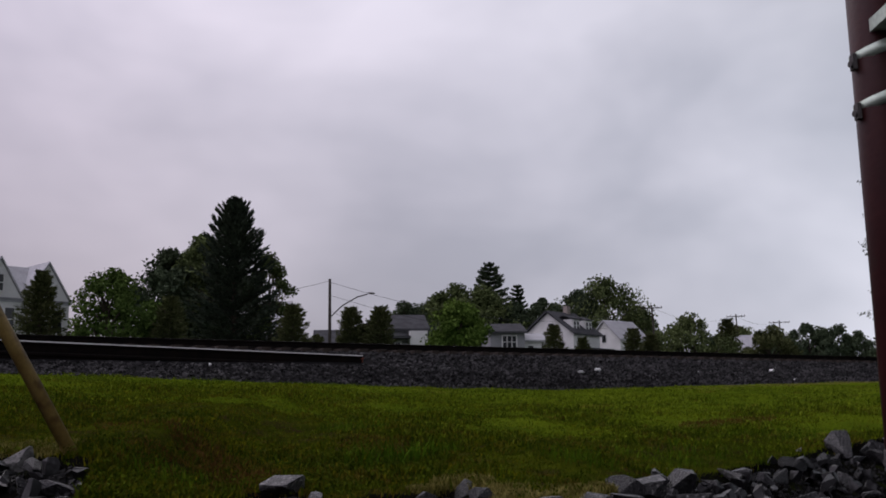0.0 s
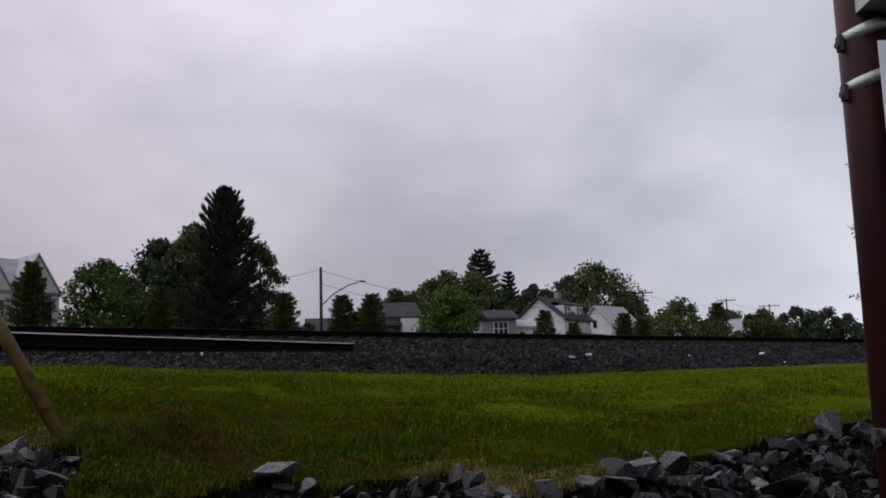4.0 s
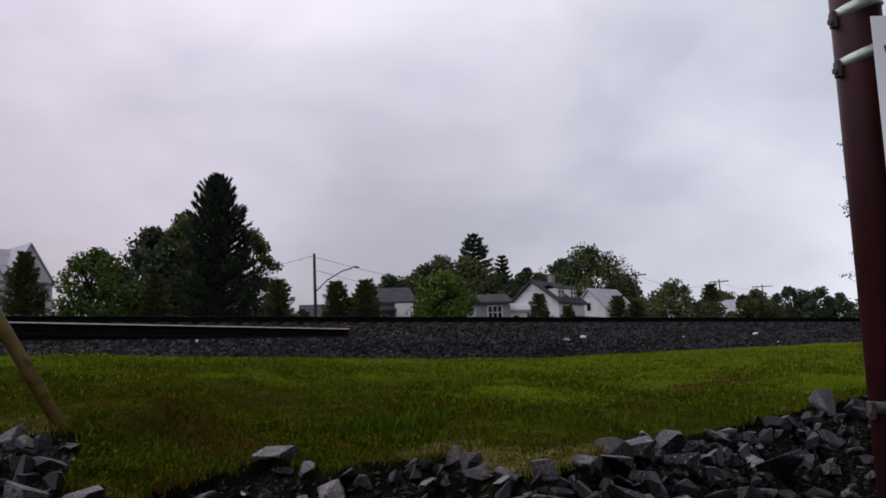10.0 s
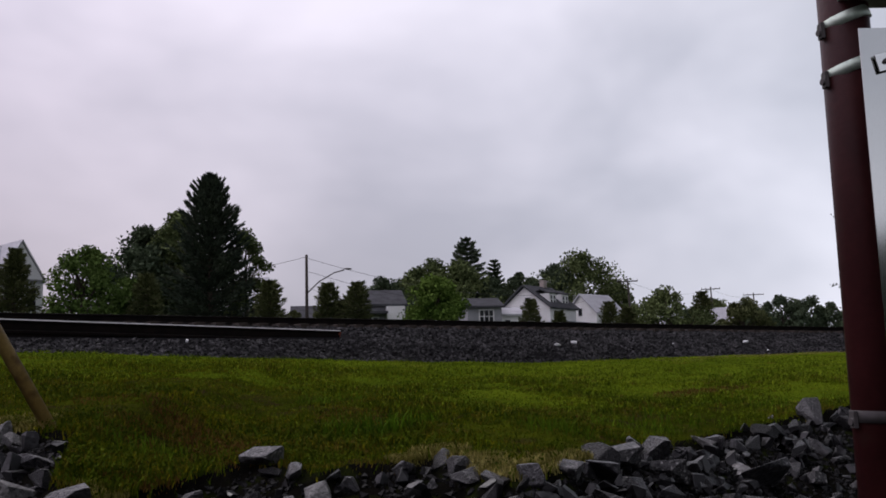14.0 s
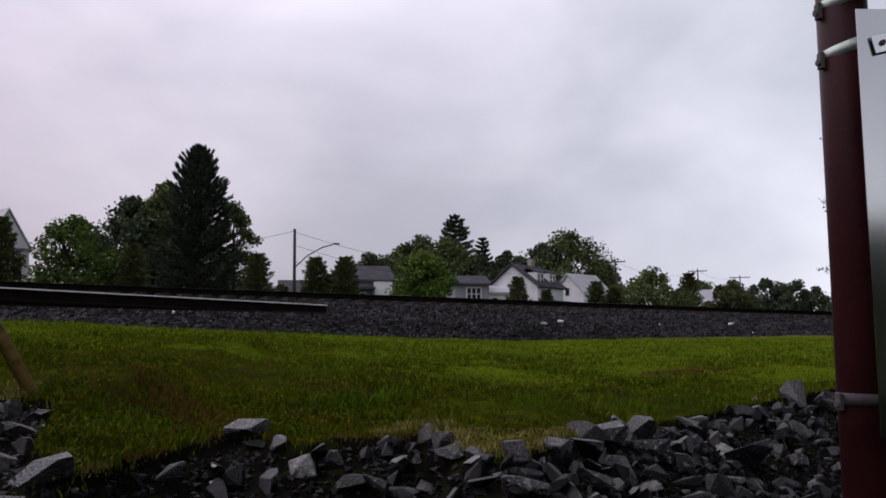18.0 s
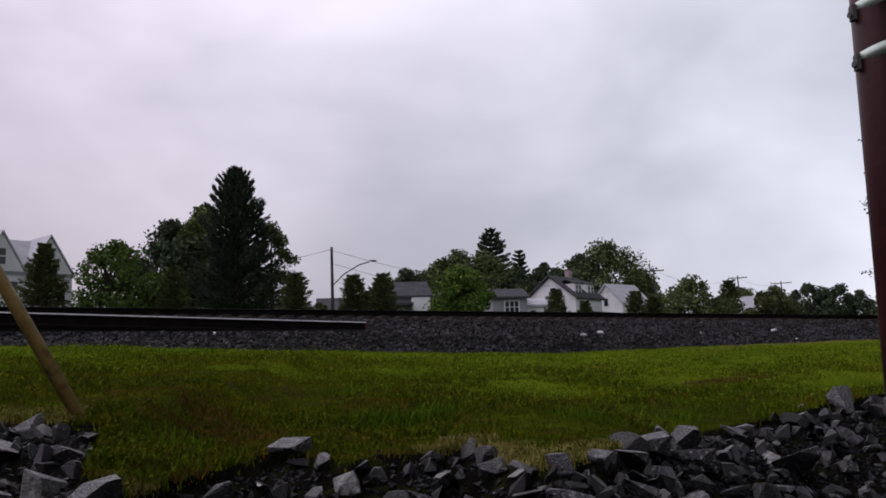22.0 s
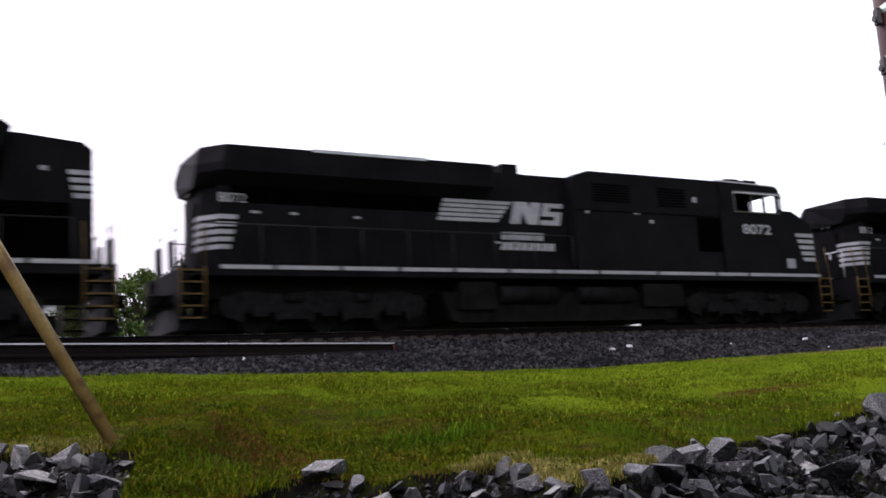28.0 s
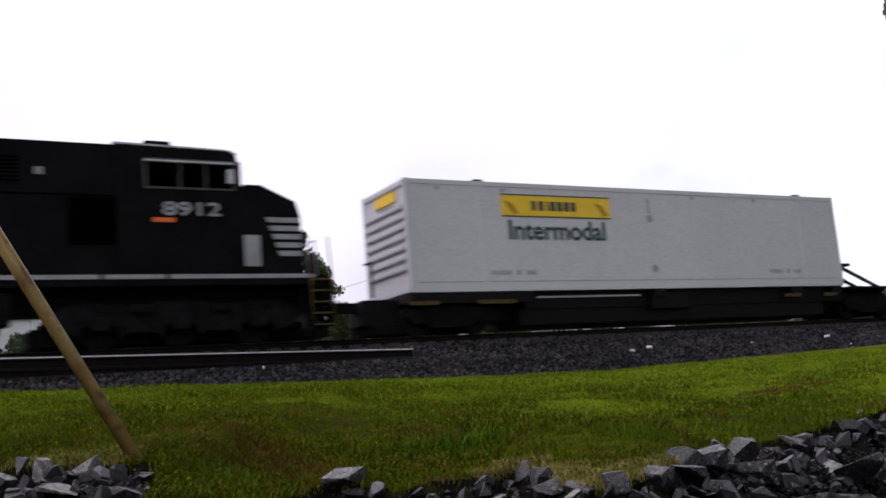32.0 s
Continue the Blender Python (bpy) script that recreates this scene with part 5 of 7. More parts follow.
# ---------- signal mast with cabinet ----------
def mast():
    g0 = float(ground(1.34, 2.93))
    m = empty("signal_mast", pose(1.332, 2.93, 0), "maroon steel mast pipe with banded-on galvanised cabinet", "mast")
    px = 0.024
    part("pipe", tube(bmesh.new(), (px, 0, g0 - 0.3), (px, 0, 4.6), 0.077, 0.077, 32), M_PIPE, m)
    for z, rise in ((2.675, 0.028), (2.515, 0.028), (1.43, -0.004)):
        tilt = Vector((-rise, 0, 0.0805)).normalized() * 0.018
        c = Vector((px, 0, z))
        b = part("band", tube(bmesh.new(), c - tilt, c + tilt, 0.082, 0.082, 32), M_BAND if z > 2 else M_OLDBAND, m, "steel clamping band round the pipe")
        bm = bmesh.new()
        tube(bm, (px - 0.08, -0.02, z - rise - 0.016), (px - 0.098, -0.024, z - rise - 0.016), 0.011, 0.011, 8)
        box(bm, px - 0.09, px - 0.078, -0.035, -0.005, z - rise - 0.034, z - rise + 0.016)
        part("band_bolt", bm, M_OLDBAND, b)
    # bracket channel
    x0, x1, y0, z0, z1 = -0.025, 0.135, -0.2, 1.33, 2.58
    bm = bmesh.new()
    box(bm, x0, x1 - 0.035, y0, y0 + 0.004, z0, z1)
    box(bm, x1 - 0.03, x1 + 0.012, y0 - 0.006, y0, z0 + 0.02, z1 + 0.01)
    part("channel", bm, M_CHANNEL, m, "galvanised sheet channel")
    boxed("seam", (x1 - 0.036, x1 - 0.03, y0 - 0.002, y0 + 0.002, z0, z1), M_DARK, m)
    for z, lean in ((2.48, -13), (1.45, 0)):
        pl = part("clamp_plate", box(bmesh.new(), -0.062, 0.062, -0.006, 0.0, -0.028, 0.028, bevel=0.002), M_GALV, m, at=pose(x0 + 0.1, y0 - 0.008, z, 0, lean, 0))
        for bx in (-0.035, 0.02):
            part("bolt", tube(bmesh.new(), (bx, -0.006, 0), (bx, -0.017, 0), 0.009, 0.007, 10), M_OLDBAND, pl)
        bm = bmesh.new()
        polyline(bm, [(0.05, -0.008, 0.008), (0.085, -0.018, 0.0), (0.1, -0.016, -0.014), (0.125, -0.012, -0.018)], 0.008, 8)
        part("clamp_screw", bm, M_OLDBAND, pl)
    # painted cabinet to the side of the channel
    cab = part("cabinet", box(bmesh.new(), x1 + 0.014, x1 + 0.15, y0 + 0.02, y0 + 0.3, z0 + 0.09, z1 + 0.0, bevel=0.006), M_REDBOX, m, "dark red painted cabinet with faded white scrawl")
    boxed("cabinet_lid", (x1 + 0.008, x1 + 0.165, y0 + 0.0, y0 + 0.32, z1, z1 + 0.02), M_REDBOX, cab)
    g = random.Random(9)
    z = z1 - 0.2
    for k in range(7):
        cx = x1 + 0.078 + 0.003 * k
        bm = bmesh.new()
        pts = []
        while len(pts) < 6:
            p = Vector((cx + g.choice((-0.034, -0.012, 0.012, 0.034)), y0 + 0.018, z + g.choice((-0.042, -0.015, 0.015, 0.042))))
            if not pts or (p - pts[-1]).length > 0.02:
                pts.append(p)
        polyline(bm, pts, 0.005, 4)
        part("scrawl", bm, M_SCRAWL, cab, "faded painted scrawl")
        z -= 0.12
    # near-black box beside the pipe, from the ground up to the channel
    boxed("back_post", (0.02, 0.12, -0.02, 0.11, g0 - 0.2, z0 + 0.02), M_DARK, m, "near-black square post beside the mast pipe")
    boxed("top_bracket", (-0.02, 0.3, -0.2, 0.0, 2.72, 2.76), M_BAND, m)
    return m


mast()

# ---------- yellow guy guard ----------
gx, gy = -2.28, 6.0
gz = float(ground(gx, gy))
guard = empty("guy_guard", pose(gx, gy, gz), "weathered yellow guard tube on a slanting guy wire", "guy guard")
bm = tube(bmesh.new(), (0.025, 0.01, -0.05), (-1.3, -0.5, 2.55), 0.041, 0.044, 18)
part("guard_tube", bm, M_YELLOW, guard)
part("guy_wire", tube(bmesh.new(), (0.055, 0.02, -0.11), (-3.64, -1.4, 7.15), 0.006, 0.006, 6), M_WIRE, guard)


# ---------- woods behind the camera, closing the place ----------
def woods_behind():
    g = np.random.default_rng(77)
    n = 22000
    a = g.uniform(-2.75, -0.4, n)
    r = 22 + 7 * g.random(n)
    h = 5.2 * g.random(n) ** 0.9
    c = np.column_stack([r * np.cos(a) * 1.6, r * np.sin(a), h])
    v, f = leaf_cards(c, 0.5, g)
    return tagged(from_arrays("woods", v, f, M_LEAF_DK), "dense dark green woods behind the viewpoint", "woods", kind="stuff")


woods_behind()


# ---------- the train ----------
def lettering(text, height, mat, parent, x, y, z, name="number", width=None, label=""):
    """Raised letters in the built-in font on a side that faces -y."""
    cu = bpy.data.curves.new("lettering", "FONT")
    cu.body, cu.size, cu.extrude, cu.offset = text, 1.0, 0.002, 0.0
    tmp = bpy.data.objects.new("lettering", cu)
    scene.collection.objects.link(tmp)
    bpy.context.view_layer.update()
    me = bpy.data.meshes.new_from_object(tmp.evaluated_get(bpy.context.evaluated_depsgraph_get()))
    bpy.data.objects.remove(tmp)
    co = np.array([v.co[:] for v in me.vertices])
    lo, hi = co.min(0), co.max(0)
    k = height / (hi[1] - lo[1])
    kx = k if width is None else width / (hi[0] - lo[0])
    out = np.column_stack([x + (co[:, 0] - lo[0]) * kx, np.full(len(co), y) - (co[:, 2] - lo[2]) * 3 - 0.004, z + (co[:, 1] - lo[1]) * k])
    # embolden: the same glyphs laid twice more, shifted by a hair's breadth
    polys = [tuple(p.vertices) for p in me.polygons]
    nv, grow = len(out), 0.035 * height
    allv = np.concatenate([out + np.array([dx * grow, -0.0015 * k, dz * grow]) for k, (dx, dz) in enumerate(((-1, 0), (1, 0), (0, 1), (0, -1)))])
    me = bpy.data.meshes.new("lettering")
    me.from_pydata(allv.tolist(), [], [tuple(i + nv * k for i in p) for k in range(4) for p in polys])
    me.materials.append(mat)
    ob = new(name, me)
    ob.parent = parent
    return tagged(ob, label) if label else ob


def slab(bm, quad, y, t=0.006):
    """A flat four-sided plate (x, z corners) laid on a side that faces -y."""
    a = [bm.verts.new((x, y, z)) for x, z in quad]
    b = [bm.verts.new((x, y - t, z)) for x, z in quad]
    bm.faces.new(a)
    bm.faces.new(b[::-1])
    n = len(quad)
    for i in range(n):
        bm.faces.new((a[i], b[i], b[(i + 1) % n], a[(i + 1) % n]))


def emblem(parent, y, x0, x1, z0, z1, split, slant):
    """The white stripes and the chunky slanted mark beside them, as plain shapes."""
    h = (z1 - z0) / 5
    sp = x0 + (x1 - x0) * split
    for k in range(5):
        za = z0 + k * h + h * 0.14
        zb = za + h * 0.72
        bm = bmesh.new()
        la, lb = (za - z0) * slant, (zb - z0) * slant
        ra, rb = (za - z0) * (0.9 if slant else 0.25), (zb - z0) * (0.9 if slant else 0.25)
        slab(bm, [(x0 + la, za), (sp - 0.45 * bool(slant) + ra, za), (sp - 0.45 * bool(slant) + rb, zb), (x0 + lb, zb)], y)
        part("white_stripe", bm, M_WHITE, parent)
    w = x1 - sp
    a, b = z0, z1
    d = (b - a) * 0.25
    q = (b - a) / 5
    shapes = [[(sp + 0.0 * w, a), (sp + 0.19 * w, a), (sp + 0.19 * w + d, b), (sp + 0.0 * w + d, b)],
              [(sp + 0.33 * w, a), (sp + 0.5 * w, a), (sp + 0.26 * w + d, b), (sp + 0.08 * w + d, b)],
              [(sp + 0.33 * w, a), (sp + 0.53 * w, a), (sp + 0.53 * w + d, b), (sp + 0.33 * w + d, b)]]
    xs, xe = sp + 0.57 * w, sp + 0.98 * w
    for r0, r1, c0, c1 in ((0, 1.1, 0, 0.96), (2, 3.1, 0.02, 0.98), (4, 5, 0.06, 1), (1.1, 2, 0.66, 0.98), (3.1, 4, 0.02, 0.38)):
        s0, s1 = xs + (xe - xs) * c0, xs + (xe - xs) * c1
        shapes.append([(s0 + r0 * q * 0.2, a + r0 * q), (s1 + r0 * q * 0.2, a + r0 * q), (s1 + r1 * q * 0.2, a + r1 * q), (s0 + r1 * q * 0.2, a + r1 * q)])
    for k, sh in enumerate(shapes):
        bm = bmesh.new()
        slab(bm, sh, y - 0.001 * (k % 3))
        part("emblem_bar", bm, M_WHITE, parent, "white bar of the slanted railway emblem")


def name_bars(parent, y, x0, x1, z0, z1, counts=(7, 8)):
    """Two rows of plain white bars in place of the painted name."""
    hh = (z1 - z0)
    for row, n in enumerate(counts):
        za = z1 - hh * (0.46 if row == 0 else 1.0)
        zb = za + hh * 0.4
        xr = x0 + (x1 - x0) * (0.8 if row == 0 else 1.0)
        xl = x0 + (0.05 if row == 0 else 0.0)
        st = (xr - xl) / n
        for k in range(n):
            bm = bmesh.new()
            slab(bm, [(xl + k * st, za), (xl + (k + 0.84) * st, za), (xl + (k + 0.84) * st + 0.04, zb), (xl + k * st + 0.04, zb)], y)
            part("name_bar", bm, M_WHITE, parent)


AXLES = []


def truck(loco, xc, half, axles=(-1.75, 0.0, 1.75)):
    """A three-axle truck with side frames, journal boxes, springs and brake rigging."""
    t = new("truck")
    t.parent = loco
    part("brake_rigging", box(bmesh.new(), xc - half - 0.35, xc + half + 0.35, -0.58, 0.58, 0.1, 0.5, bevel=0.05), M_UNDER, t)
    for side in (-1, 1):
        y0, y1 = (side * 1.12 - 0.07, side * 1.12 + 0.07)
        o = [(-half, 0.62), (-half + 0.15, 0.36), (-half + 0.45, 0.3)]
        for ax in axles:
            o += [(ax - 0.56, 0.3), (ax - 0.42, 0.2), (ax - 0.34, 0.46), (ax + 0.34, 0.46), (ax + 0.42, 0.2), (ax + 0.56, 0.3)]
        o += [(half - 0.45, 0.3), (half - 0.15, 0.36), (half, 0.62), (half - 0.1, 0.82), (half - 0.7, 0.98), (0.9, 0.86), (0.5, 0.98), (-0.5, 0.98), (-0.9, 0.86), (-half + 0.7, 0.98), (-half + 0.1, 0.82)]
        part("side_frame", prism(bmesh.new(), [(xc + x, z) for x, z in o], y0, y1), M_TRUCK, t, "cast dusty truck side frame")
        for ax in axles:
            part("journal_box", box(bmesh.new(), xc + ax - 0.19, xc + ax + 0.19, side * 1.2 - 0.1, side * 1.2 + 0.1, 0.34, 0.66, bevel=0.03), M_TRUCK, t)
        for k in (-1, 1):
            part("brake_cylinder", tube(bmesh.new(), (xc + k * 0.9 - 0.2, side * 1.24, 0.8), (xc + k * 0.9 + 0.2, side * 1.24, 0.8), 0.11, 0.11, 12), M_TRUCK, t)
    for ax in axles:
        part("traction_motor", box(bmesh.new(), xc + ax - 0.62, xc + ax + 0.62, -0.6, 0.6, 0.14, 0.92, bevel=0.08), M_UNDER, t)
        bm = bmesh.new()
        for side in (-1, 1):
            tube(bm, (0, side * 0.68, 0), (0, side * 0.82, 0), 0.5, 0.5, 28)
            tube(bm, (0, side * 0.66, 0), (0, side * 0.69, 0), 0.53, 0.53, 28)
            tube(bm, (0, side * 0.82, 0), (0, side * 0.86, 0), 0.16, 0.14, 12)
            for k in range(3):
                a = k * 2.094
                tube(bm, (0.3 * math.cos(a), side * 0.82, 0.3 * math.sin(a)), (0.3 * math.cos(a), side * 0.832, 0.3 * math.sin(a)), 0.06, 0.06, 8)
        tube(bm, (0, -0.9, 0), (0, 0.9, 0), 0.09, 0.09, 12)
        w = part("wheelset", bm, M_UNDER, t, "steel wheels on their axle", at=pose(xc + ax, 0, 0.5))
        AXLES.append((w, xc + ax, 0.5))
    return t


def steps(loco, x0, x1, mat_rail=None, edge=M_STEPYEL):
    """A corner stairwell: side plates, treads and upright grab rails on both sides."""
    for side in (-1, 1):
        st = new("stairwell")
        st.parent = loco
        y0, y1 = sorted((side * 1.5, side * 1.18))
        for x in (x0, x1):
            boxed("side_plate", (x - 0.02, x + 0.02, y0, y1, 0.28, 1.5), M_BLACK, st)
        for k in range(5):
            z = 0.3 + k * 0.27
            tr = boxed("tread", (x0 + 0.02, x1 - 0.02, y0, y1, z, z + 0.03), M_UNDER, st)
            boxed("tread_edge", (x0 + 0.03, x1 - 0.03, side * 1.5 - 0.015, side * 1.5 + 0.015, z + 0.005, z + 0.045), edge, tr, "worn step edge")
        for x in (x0, x1):
            part("grab_rail", polyline(bmesh.new(), [(x, side * 1.53, 0.45), (x, side * 1.53, 1.5), (x, side * 1.42, 2.45)], 0.02, 6), mat_rail or M_STEPYEL, st, "yellow grab rail")


def handrail(loco, x0, x1, n, y, mat=M_RAILING, name="handrail"):
    for side in (-1, 1):
        r = part(name, polyline(bmesh.new(), [(x0, side * y, 2.5), (x1, side * y, 2.5)], 0.018, 6), mat, loco)
        for k in range(n):
            x = x0 + (x1 - x0) * k / (n - 1)
            part("stanchion", tube(bmesh.new(), (x, side * y, 1.5), (x, side * y, 2.51), 0.018, 0.018, 6), mat, r)


def end_platform(loco, x, d):
    """Platform, end rails, anticlimber, coupler and hoses; d points outwards."""
    boxed("end_plate", tuple(sorted((x - d * 0.12, x))) + (-1.45, 1.45, 0.75, 1.52), M_BLACK, loco)
    part("coupler", box(bmesh.new(), *sorted((x, x + d * 0.45)), -0.14, 0.14, 0.72, 1.0, bevel=0.03), M_UNDER, loco, "rusty knuckle coupler")
    part("plow", prism(bmesh.new(), [(x - d * 0.1, 0.74), (x + d * 0.12, 0.07), (x - d * 0.3, 0.07)], -1.25, 1.25), M_BLACK, loco)
    for y in (-0.95, -0.45, 0.45, 0.95):
        part("end_rail", polyline(bmesh.new(), [(x - d * 0.05, y, 1.5), (x - d * 0.05, y, 2.45), (x - d * 0.05, y * 0.55, 2.45)], 0.02, 6), M_GREYROOF, loco, "grey end handrail")
    for y in (-0.6, 0.6):
        boxed("drop_step", tuple(sorted((x - d * 0.02, x + d * 0.04))) + (y - 0.22, y + 0.22, 1.55, 2.2), M_BLACK, loco, "black upturned drop step")
    for y in (-0.6, -0.4, 0.4, 0.6):
        part("air_hose", polyline(bmesh.new(), [(x, y, 0.95), (x + d * 0.25, y, 0.75), (x + d * 0.4, y * 0.9, 0.45)], 0.03, 6), M_DARK, loco)


def louvres(loco, x0, x1, z0, z1, y, n=9, name="grille"):
    # the near-black backing puts the depth shade of the grille into colour
    b = boxed(name, (x0, x1, y - 0.012, y + 0.05, z0, z1), M_DARK, loco, "intake grille, near-black shade painted behind its slats")
    st = (z1 - z0) / n
    for k in range(n):
        boxed("slat", (x0, x1, y - 0.02, y - 0.012, z0 + k * st, z0 + k * st + st * 0.35), M_BLACK, b)


def doors(loco, x0, x1, n, y, z0=1.62, z1=3.0):
    st = (x1 - x0) / n
    for k in range(n):
        d = boxed("hood_door", (x0 + k * st + 0.02, x0 + (k + 1) * st - 0.02, y - 0.018, y, z0, z1), M_BLACK, loco)
        boxed("latch", (x0 + (k + 1) * st - 0.1, x0 + (k + 1) * st - 0.05, y - 0.03, y - 0.018, z0 + 0.6, z0 + 0.72), M_UNDER, d)


def placards(loco, y, spots):
    for x, z, w, hh in spots:
        boxed("placard", (x, x + w, y - 0.006, y, z, z + hh), M_WHITE, loco, "small white notice plate")


def sill_stripe(loco, x0, x1, gaps, up=0.0):
    cuts = [x0] + [g for g in gaps if x0 < g < x1] + [x1]
    for a, b in zip(cuts, cuts[1:]):
        boxed("sill_stripe", (a + 0.05, b - 0.05, -1.525, -1.515, 1.44 + up, 1.535 + up), M_WHITE, loco, "white stripe along the walkway edge")


def underframe(loco, length, tank0, tank1, air):
    boxed("underframe", (0.4, length - 0.4, -1.5, 1.5, 1.28, 1.515), M_BLACK, loco, bevel=0.02)
    boxed("centre_sill", (0.5, length - 0.5, -0.6, 0.6, 0.85, 1.28), M_UNDER, loco)
    tank = [(tank0, 0.95), (tank0 + 0.25, 0.22), (tank0 + 0.5, 0.14), (tank1 - 0.5, 0.14), (tank1 - 0.25, 0.22), (tank1, 0.95)]
    part("fuel_tank", prism(bmesh.new(), tank, -1.28, 1.28), M_UNDER, loco)
    if air:
        for a, b in air:
            t = part("air_reservoir", tube(bmesh.new(), (a, -1.3, 0.86), (b, -1.3, 0.86), 0.24, 0.24, 18), M_UNDER, loco, "round air tank under the walkway")
            for x in (a + 0.3, b - 0.3):
                part("strap", tube(bmesh.new(), (x - 0.03, -1.3, 0.86), (x + 0.03, -1.3, 0.86), 0.25, 0.25, 18), M_BLACK, t)
        boxed("equipment_box", (air[0][0] - 1.25, air[0][0] - 0.15, -1.45, -0.9, 0.45, 1.2), M_UNDER, loco, bevel=0.03)
        boxed("battery_box", (air[-1][1] + 0.35, air[-1][1] + 1.9, -1.45, -0.9, 0.5, 1.18), M_UNDER, loco, bevel=0.03)


def cab_window(loco, x0, x1, z0, z1, y):
    f = boxed("cab_window", (x0 - 0.05, x1 + 0.05, y - 0.02, y, z0 - 0.05, z1 + 0.05), M_BLACK, loco)
    n = 2
    for k in range(n):
        a, b = x0 + (x1 - x0) * k / n, x0 + (x1 - x0) * (k + 1) / n
        boxed("pane", (a + 0.03, b - 0.03, y - 0.026, y - 0.02, z0, z1), M_GLASS, f)
        boxed("bright_frame", (b - 0.05, b + 0.02, y - 0.034, y - 0.022, z0 - 0.03, z1), M_GREYROOF, f)
    boxed("sill_edge", (x0, x1, y - 0.04, y - 0.02, z0 - 0.06, z0 - 0.02), M_GREYROOF, f)


def window_surround(loco, x0, x1, z0, z1, y):
    """The bright metal surround of an open cab window, four slim bars, with a slid-back sash."""
    f = new("cab_window")
    f.parent = loco
    for d in ((x0 - 0.05, x0, z0 - 0.04, z1 + 0.04), (x1, x1 + 0.05, z0 - 0.04, z1 + 0.04), (x0, x1, z0 - 0.04, z0), (x0, x1, z1, z1 + 0.04)):
        boxed("bright_frame", (d[0], d[1], y - 0.03, y - 0.002, d[2], d[3]), M_OLDBAND, f)
    for k in (0.38, 0.68):
        x = x0 + (x1 - x0) * k
        boxed("sash_bar", (x - 0.02, x + 0.02, y - 0.02, y - 0.002, z0, z1), M_OLDBAND, f)


def stripes_quad(loco, y, left, right, z0, z1, n=5, slant=0.0, lean=1):
    """White warning stripes on an end of the hood."""
    h = (z1 - z0) / n
    for k in range(n):
        za = z0 + k * h + h * 0.1
        zb = za + h * 0.6
        bm = bmesh.new()
        sa, sb = (za - z0) * slant, (zb - z0) * slant
        if lean > 0:
            slab(bm, [(left, za), (right + sa, za), (right + sb, zb), (left, zb)], y)
        else:
            slab(bm, [(left - sa, za), (right, za), (right, zb), (left - sb, zb)], y)
        part("nose_stripe", bm, M_WHITE, loco, "white nose stripe")


